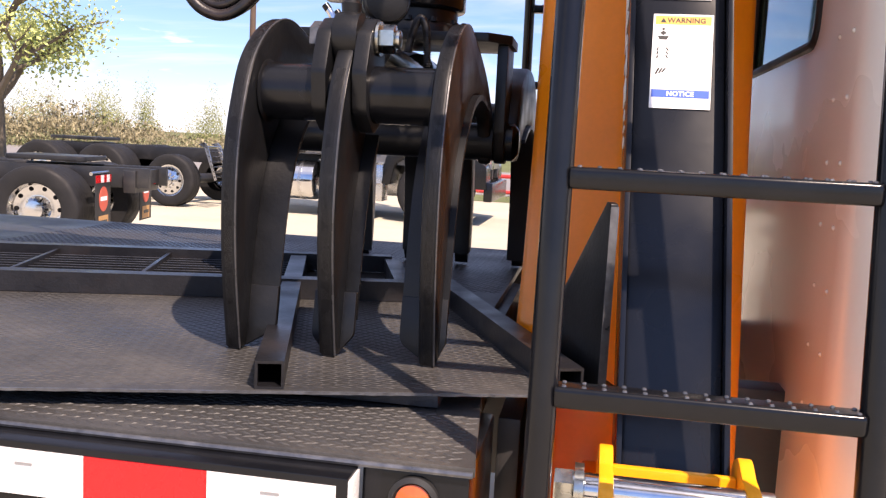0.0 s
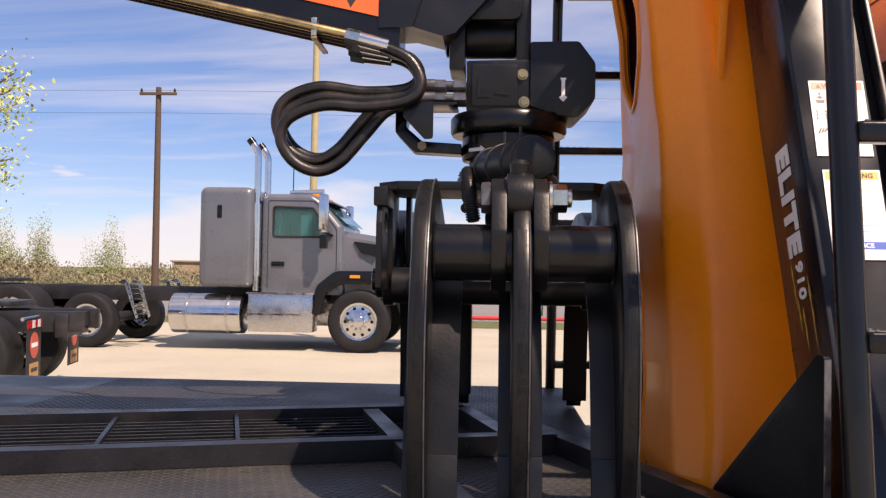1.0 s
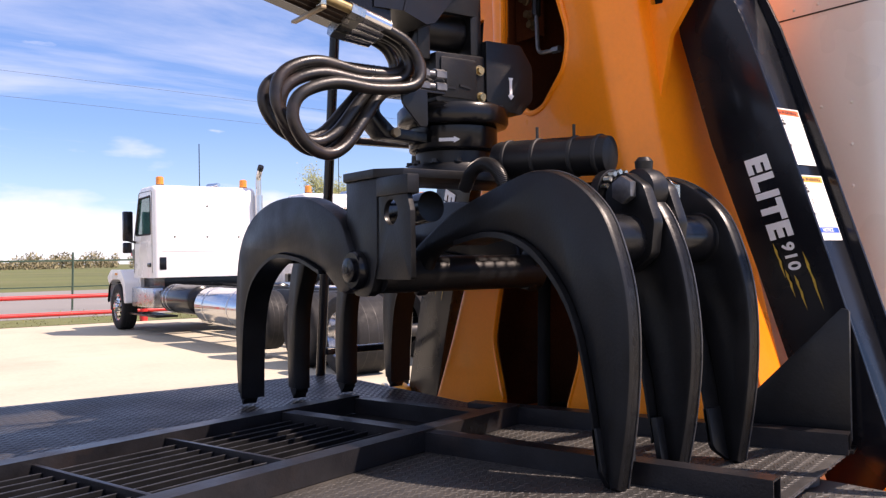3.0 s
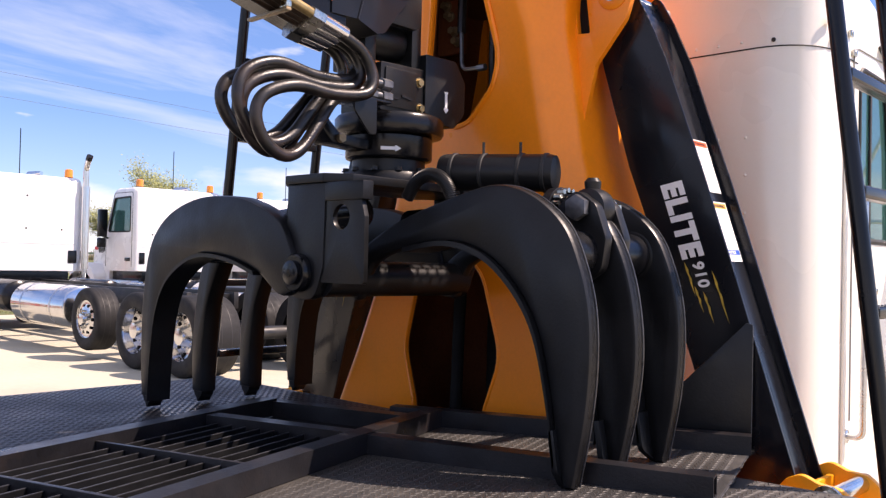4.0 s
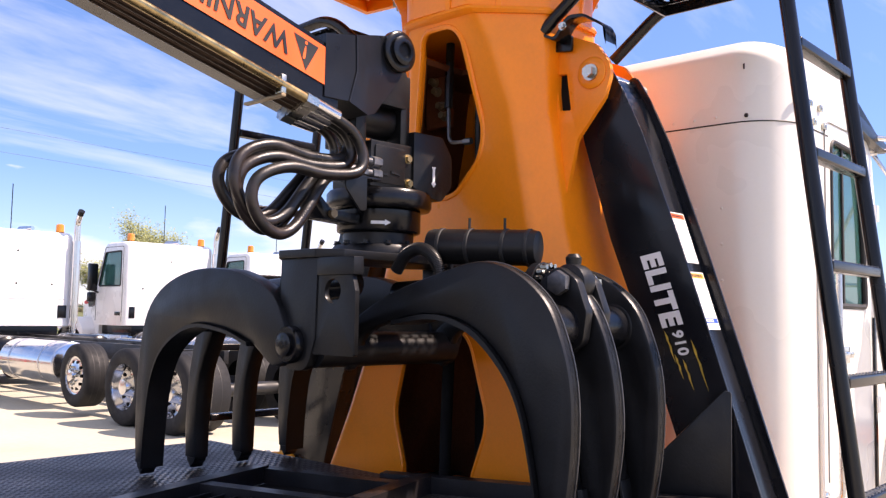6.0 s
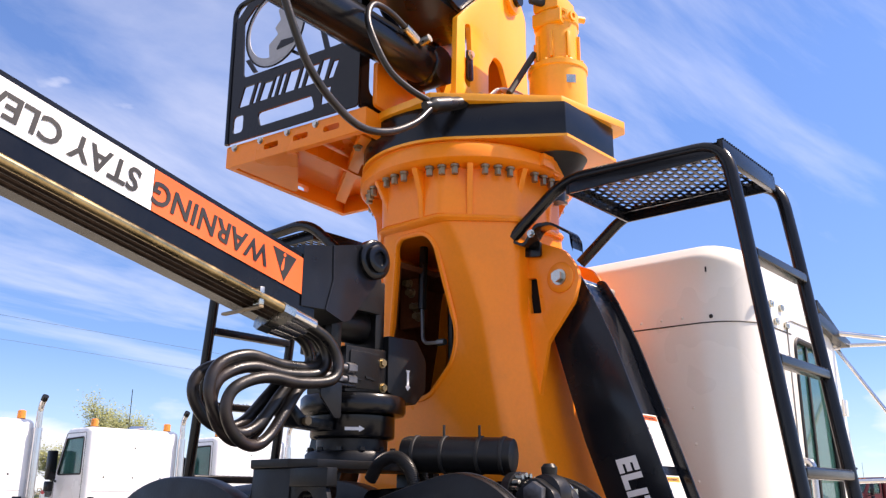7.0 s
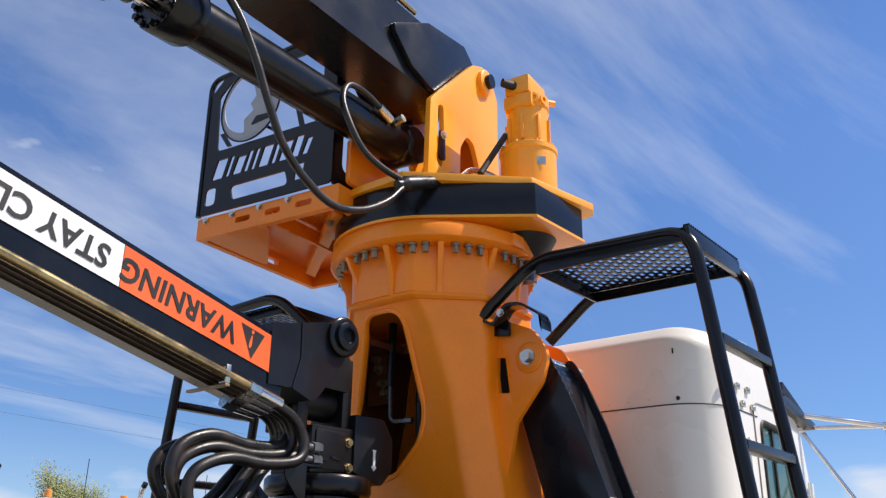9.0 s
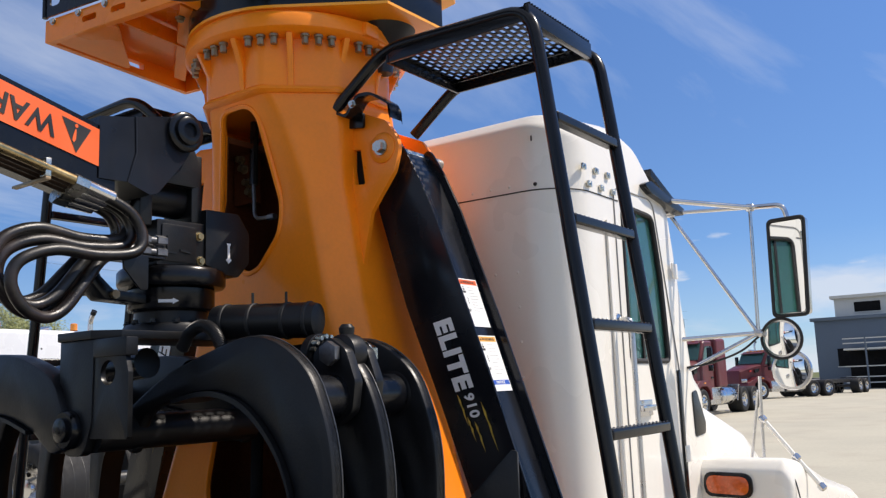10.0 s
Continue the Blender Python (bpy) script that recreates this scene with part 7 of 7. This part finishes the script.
        tk = P("fuel_tank", spun([(0.30, 0.0), (0.335, 0.02), (0.34, 0.05), (0.34, tx1 - tx0 - 0.05), (0.335, tx1 - tx0 - 0.02), (0.30, tx1 - tx0)], (tx0, s_ * 0.83, 0.70 - low), (1, 0, 0), 36), CHROME, None, "polished fuel tank")
        for f in (0.22, 0.78):
            P("tank_strap", spun([(0.344, 0), (0.346, 0.05)], (tx0 + f * (tx1 - tx0), s_ * 0.83, 0.70 - low), (1, 0, 0), 36), ALLOY, tk)
        if steps:
            st = P("step_box", box(cx0 - 0.16, cx1 - 0.48, s_ * 0.72, s_ * 1.14, 0.42 - low, 1.05 - low, 0.02), ALLOY, None, "aluminium step box")
            P("step_tread", box(cx0 - 0.18, cx1 - 0.46, s_ * 0.70, s_ * 1.18, 0.70 - low, 0.73 - low), CHROME, st)
            P("step_tread", box(cx0 - 0.18, cx1 - 0.46, s_ * 0.70, s_ * 1.18, 1.05 - low, 1.08 - low), CHROME, st)
        else:
            st = P("step_box", box(cx0 + 0.15, cx1 + 0.18, s_ * 0.72, s_ * 1.12, 0.56, 0.98, 0.03), ALLOY, None, "aluminium step box")
            P("step_tread", box(cx0 - 0.15, cx1 + 0.25, s_ * 0.70, s_ * 1.16, 0.38, 0.42, 0.01), BLACK, st, "black step board")
            an = P("air_tank", spun([(0.20, 0), (0.27, 0.05), (0.285, 0.12), (0.285, 1.60), (0.27, 1.67), (0.20, 1.72)], (cx0 - 1.95, s_ * 0.84, 0.78), (1, 0, 0), 28), BLACK, None, "black cylindrical canister")
            for f in (1.25, 1.45):
                P("tank_strap", spun([(0.288, 0), (0.292, 0.03)], (cx0 - 1.95 + f, s_ * 0.84, 0.78), (1, 0, 0), 28), ALLOY, an)
    P("bumper", box(hx1 - 0.05, hx1 + 0.10, -1.2, 1.2, 0.42, 0.74, 0.03), BLACK)
    for yy in stacks:
        stack = P("exhaust_pipe", pipe(bent([(cx0 - 0.08, yy, 1.0), (cx0 - 0.08, yy, 3.38), (cx0 - 0.22, yy, 3.56)], 0.12), 0.060, 16), CHROME, None, "chrome exhaust stack")
        P("stack_shield", pipe([(cx0 - 0.08, yy, 1.25), (cx0 - 0.08, yy, 2.75 + top)], 0.085, 16), CHROME, stack)
        P("stack_mouth", rod((cx0 - 0.17, yy, 3.50), (cx0 - 0.235, yy, 3.578), 0.066, 16), BLACK, stack, "sooty black pipe end")
    P("roof_horn", rod((cx0 + 0.35, -0.4, 2.99 + top), (cx0 + 0.95, -0.4, 2.99 + top), 0.04, 10, 0.07), CHROME)
    P("antenna", rod((cx0 + 0.3, 0.05, 2.85 + top), (cx0 + 0.3, 0.05, 3.85 + top), 0.010, 6), BLACK)
    for k in range(5):
        P("roof_lamp", box(cx1 - 0.62, cx1 - 0.50, -0.66 + 0.3 * k, -0.56 + 0.3 * k, 2.90 + top, 2.955 + top, 0.01), AMBER)
    if beacons:
        for yy in (-beacon_y, beacon_y):
            b = P("beacon", spun([(0.085, 2.90 + top), (0.085, 2.94 + top)], (cx0 + 0.25, yy, 0), seg=20), BLACK)
            P("beacon_lens", spun([(0.082, 2.941 + top), (0.080, 3.09 + top), (0.05, 3.11 + top)], (cx0 + 0.25, yy, 0), seg=20), AMBER, b, "amber beacon lens")
    return t


semi("parked_tractor", "grey sleeper tractor with polished tanks parked across the yard", GREY, (-2.70, 18.02, 0), 0, 5.6, (-4.62, -5.95, -7.15), (-1.72, -0.30), True, hood_len=1.30, low=0.10, pusher=True, lift=0.0, top=-0.27, tank=(-3.25, -2.0), stacks=(-0.30, -0.96), box_len=1.04, badge=(0.68, 1.55), hood_drop=0.10, sill=1.92, nose=0.14)
semi("parked_chassis", "black tractor chassis with mud flaps parked on the yard", FRAMEM, (-11.825, 9.40, 0), 191.8, 4.6, (-4.4, -5.7), (-1.7, -0.3), False, 1.0, group="parked trucks", flaps=True, cab=True)
for px_, py_ in ((5.25, 22.08), (9.23, 22.83), (13.1, 23.4)):
    semi("white_truck", "white day-cab truck chassis with amber beacons, polished tank and wheels", WHITE2, (px_, py_, 0), 90, 7.1, (-7.83, -9.28, -10.45), (-2.5, -1.0), False, 1.05, True, False, group="white trucks in a row", tank=(-6.95, -4.9), pusher=True, lift=0.13, top=0.20, foot=1.19, stacks=(-1.14,), beacon_y=0.92, hw=1.13)
for px_, py_, rz_ in ((32.6, 13.9, 178), (55.8, 18.0, 152)):
    semi("maroon_truck", "maroon tractor parked far across the yard", MAROON, (px_, py_, 0), rz_, 4.6, (-4.4, -5.7), (-1.7, -0.3), True, 1.05, group="maroon trucks")
semi("bare_chassis", "black tractor chassis parked far across the yard", FRAMEM, (63.0, 15.2, 0), 172, 4.6, (-4.4, -5.7), (-1.7, -0.3), False, 1.0, cab=False)

# ---- fences, poles ----
fence = thing("pipe_fence", "low red pipe fence along the yard's edge", "fence", (0, 24.8, 0))
for k in range(-1, 14):
    x0 = 0.20 + 5.2 * k
    part("post", join(rod((x0, 24.8, -0.02), (x0, 24.8, 0.90), 0.11, 14), spun([(0.12, 0.90), (0.10, 0.93), (0.02, 0.94)], (x0, 24.8, 0), seg=14)), RED, fence)
    for z in (0.29, 0.735):
        part("rail", rod((x0 + 0.1, 24.8, z), (x0 + 5.1, 24.8, z), 0.055, 10), RED, fence)
wire = thing("wire_fence", "green steel wire fence beyond the road", "fence", (0, 33, 0))
for k in range(0, 22):
    x0 = -1.85 + 3.6 * k
    part("post", rod((x0, 33, -0.04), (x0 + 0.05, 33, 2.0), 0.035, 8), FENCEG, wire)
part("rail", box(-1.85, 77, 32.98, 33.02, 1.68, 1.74), FENCEG, wire)
part("rail", box(-1.85, 77, 32.98, 33.02, 0.78, 0.82), FENCEG, wire)
upole = thing("utility_pole", "weathered wooden utility pole with a crossarm", "pole", (-18.0, 45.5, 0))
part("pole", rod((-18.0, 45.5, -0.1), (-18.05, 45.5, 11.2), 0.20, 14, 0.14), WOODP, upole)
part("crossarm", box(-19.0, -17.0, 45.25, 45.37, 10.75, 10.9, 0.01), WOODP, upole)
for dx in (-0.9, 0.9):
    part("insulator", spun([(0.05, 10.9), (0.07, 10.96), (0.04, 11.1)], (-18.0 + dx, 45.3, 0), seg=10), RUBBER, upole)
for k in range(2):
    part("wire", pipe(smooth_line([(-160, 45.3 + k * 0.1, 11.0 - k * 1.2), (-90, 45.3, 10.0 - k * 1.2), (-18, 45.3, 11.0 - k * 1.2), (50, 45.3, 9.8 - k * 1.2), (120, 45.3, 10.8 - k * 1.2)], 8), 0.007, 5), RUBBER, upole)
lpole = thing("light_pole", "tall tan light pole behind the parked trucks", "pole", (-6.4, 30, 0))
part("pole", rod((-6.4, 30, -0.05), (-6.35, 30, 13), 0.14, 12, 0.11), SANDP, lpole)

# ---- trees ----
def branch_tree(name, label, at, height, spread, seed, leaf_mat, leaves, leaf_size, bare=0.0):
    r = random.Random(seed)
    t = thing(name, label, "tree", at)
    base = Vector(at)
    limbs, tips = [], []

    def grow(p, d, length, rad, depth):
        pts, q = [p.copy()], p.copy()
        dd = d.copy()
        for k in range(4):
            dd = (dd + Vector((r.uniform(-0.25, 0.25), r.uniform(-0.25, 0.25), r.uniform(-0.05, 0.22)))).normalized()
            q = q + dd * length / 4
            pts.append(q.copy())
        limbs.append(pipe(pts, [rad * (1 - 0.13 * k) for k in range(5)], 6))
        if depth == 0:
            tips.extend(pts[1:])
            return
        for k in range(r.randint(3, 4)):
            a, b = r.uniform(0, 2 * math.pi), r.uniform(0.4, 1.0)
            nd = (dd * (1.0 if depth == 3 else 0.6) + Vector((math.cos(a), math.sin(a), 0.12)) * b * spread).normalized()
            grow(pts[r.randint(2, 4)], nd, length * r.uniform(0.55, 0.78), rad * 0.55, depth - 1)

    grow(base, Vector((0.05, 0, 1)), height * 0.42, height * 0.022, 3)
    part("trunk", join(*limbs), BARK, t)
    verts, faces = [], []
    for k in range(leaves):
        c = tips[r.randrange(len(tips))] + Vector((r.gauss(0, 1), r.gauss(0, 1), r.gauss(0, 1))) * height * 0.036
        a = Vector((r.uniform(-1, 1), r.uniform(-1, 1), r.uniform(-1, 1))).normalized()
        b = a.orthogonal().normalized()
        s = leaf_size * r.uniform(0.6, 1.3)
        n = len(verts)
        verts += [tuple(c + a * s), tuple(c + b * s * 0.5), tuple(c - a * s), tuple(c - b * s * 0.5)]
        faces.append((n, n + 1, n + 2, n + 3))
    me = bpy.data.meshes.new("crown")
    me.from_pydata(verts, [], faces)
    bm = bmesh.new(); bm.from_mesh(me); bpy.data.meshes.remove(me)
    part("crown", bm, leaf_mat, t, "", 0)
    return t


branch_tree("yard_tree", "young tree with sparse spring leaves", (-18.3, 25.4, 0), 10.8, 2.3, 9, LEAFM, 6000, 0.08)
branch_tree("yard_tree", "pale budding tree behind the white trucks", (17.4, 42.1, 0), 7.3, 1.25, 9, BUDS, 30000, 0.055)


def thicket(name, label, material, spots, seed, size):
    """A far belt of twiggy growth: many small upright blades."""
    r = random.Random(seed)
    verts, faces = [], []
    for (x0, y0, w, d, h, count) in spots:
        for k in range(count):
            u = r.random()
            X, Y = x0 + (u - 0.5) * w, y0 + (r.random() - 0.5) * d
            top = h * (0.45 + 0.55 * abs(math.sin(u * 9 + x0))) * r.uniform(0.5, 1)
            if w < 8:
                top *= max(0.15, 1 - (2 * u - 1) ** 2) ** 0.6
            Z = r.random() ** 0.8 * top
            a = Vector((r.uniform(-1, 1), r.uniform(-1, 1), r.uniform(0.2, 1.4))).normalized()
            b = a.cross(Vector((r.uniform(-1, 1), r.uniform(-1, 1), 0.1))).normalized()
            s = size * r.uniform(0.5, 1.4) * (h / 5) ** 0.5
            n = len(verts)
            c = Vector((X, Y, Z))
            verts += [tuple(c + a * s), tuple(c + b * s * 0.35), tuple(c - a * s), tuple(c - b * s * 0.35)]
            faces.append((n, n + 1, n + 2, n + 3))
    me = bpy.data.meshes.new(name)
    me.from_pydata(verts, [], faces)
    ob = new(name, me)
    me.materials.append(material)
    return tagged(ob, label, "vegetation", kind="stuff")


thicket("far_woods", "distant belt of bare and budding trees", LEAFT, [(-60 + 28 * k, 330 + 20 * (k % 3), 34, 10, 5.5 + 2 * (k % 2), 2600) for k in range(16)], 3, 0.55)
thicket("bare_brush", "pale bare brush and young trees beyond the road", LEAFT, [(-43, 58, 24, 6, 3.6, 15000), (-21, 58, 22, 6, 2.0, 10000), (-72, 62, 40, 8, 5, 4400), (-24, 90, 30, 5, 3, 1800)], 5, 0.2)
thicket("green_brush", "dull green shrubs beyond the fence", SHRUB, [(-22, 52, 12, 3, 1.1, 1800), (-40, 54, 20, 4, 1.6, 2400), (-30, 53, 10, 3, 1.3, 1300)], 7, 0.14)
thicket("budding_trees", "thin budding poplars", BUDS, [(-35.2, 60, 3.2, 3, 6.2, 12000), (-32.6, 61, 2.0, 2, 6.4, 6000), (-27.8, 62, 2.0, 2, 5.9, 5500), (-29.9, 63, 1.0, 2, 4.4, 1500), (-42, 62, 7, 3, 6.0, 14000), (-50, 64, 6, 3, 7, 9000)], 11, 0.065)
thicket("verge_weeds", "dry weeds under the red fence", WEEDM, [(-20 + 6 * k, 25.0, 7, 0.8, 0.45, 420) for k in range(12)], 13, 0.09)

# ---- far buildings ----
def house(x0, x1, y0, y1, h, wall_mat, roof_mat, label, windows=()):
    t = thing("building", label, "building", ((x0 + x1) / 2, (y0 + y1) / 2, 0))
    part("wall", box(x0, x1, y0, y1, -0.1, h, 0.02), wall_mat, t)
    part("roof", box(x0 - 0.3, x1 + 0.3, y0 - 0.3, y1 + 0.3, h + 0.004, h + 0.3, 0.02), roof_mat, t)
    for (a, b, c, d) in windows:
        w = part("window", box(x0 - 0.06, x0 - 0.004, a, b, c, d, 0.01), DARKIN, t)
        part("frame", box(x0 - 0.09, x0 - 0.061, a - 0.08, b + 0.08, c - 0.08, c), BUILDW, w)
    return t


house(84, 104, -4.0, 20.0, 6.2, BUILDB, BUILDB, "blue-grey clad industrial building", [(-2 + 4.4 * k, 0.6 + 4.4 * k, 2.0, 3.6) for k in range(5)])
def terrace(x, y0, y1):
    """A steel access deck with rails and a stair in front of the far building."""
    t = thing("access_terrace", "grey steel access deck with rails before the building", "terrace", (x, (y0 + y1) / 2, 0))
    # solid black box stands in for the shade under the deck
    part("underdeck_shade", box(x + 2.2, x + 2.9, y0, y1, 0.0, 3.3, 0.02), DARKIN, t)
    part("deck", box(x, x + 2.8, y0, y1, 3.35, 3.5, 0.01), BUILDW, t)
    for z in (0.5, 1.0, 1.9, 3.9, 4.3):
        part("rail", box(x - 0.05, x + 0.02, y0, y1, z, z + 0.09), BUILDW, t)
    y = y0
    while y <= y1:
        part("post", box(x - 0.06, x + 0.05, y - 0.07, y + 0.07, 0, 4.4), BUILDB, t)
        y += 2.4
    for k in (0.0, 0.5):
        part("stair_stringer", rod((x + k, y1 - 7, 6.2), (x + k, y1 - 11, 3.5), 0.09, 6), BUILDW, t)


terrace(80.5, -4.0, 17.0)
house(85, 100, -6.0, 18.3, 8.2, BUILDW, BUILDW, "blue-grey and white upper storey block", [(-3.2 + 4.4 * k, -1.0 + 4.4 * k, 6.9, 7.8) for k in range(5)])
for k in range(3):
    house(-56 + 14 * k, -52 + 14 * k, 150, 156, 2.6, BUILDT, BUILDT, "low tan houses far off", [])
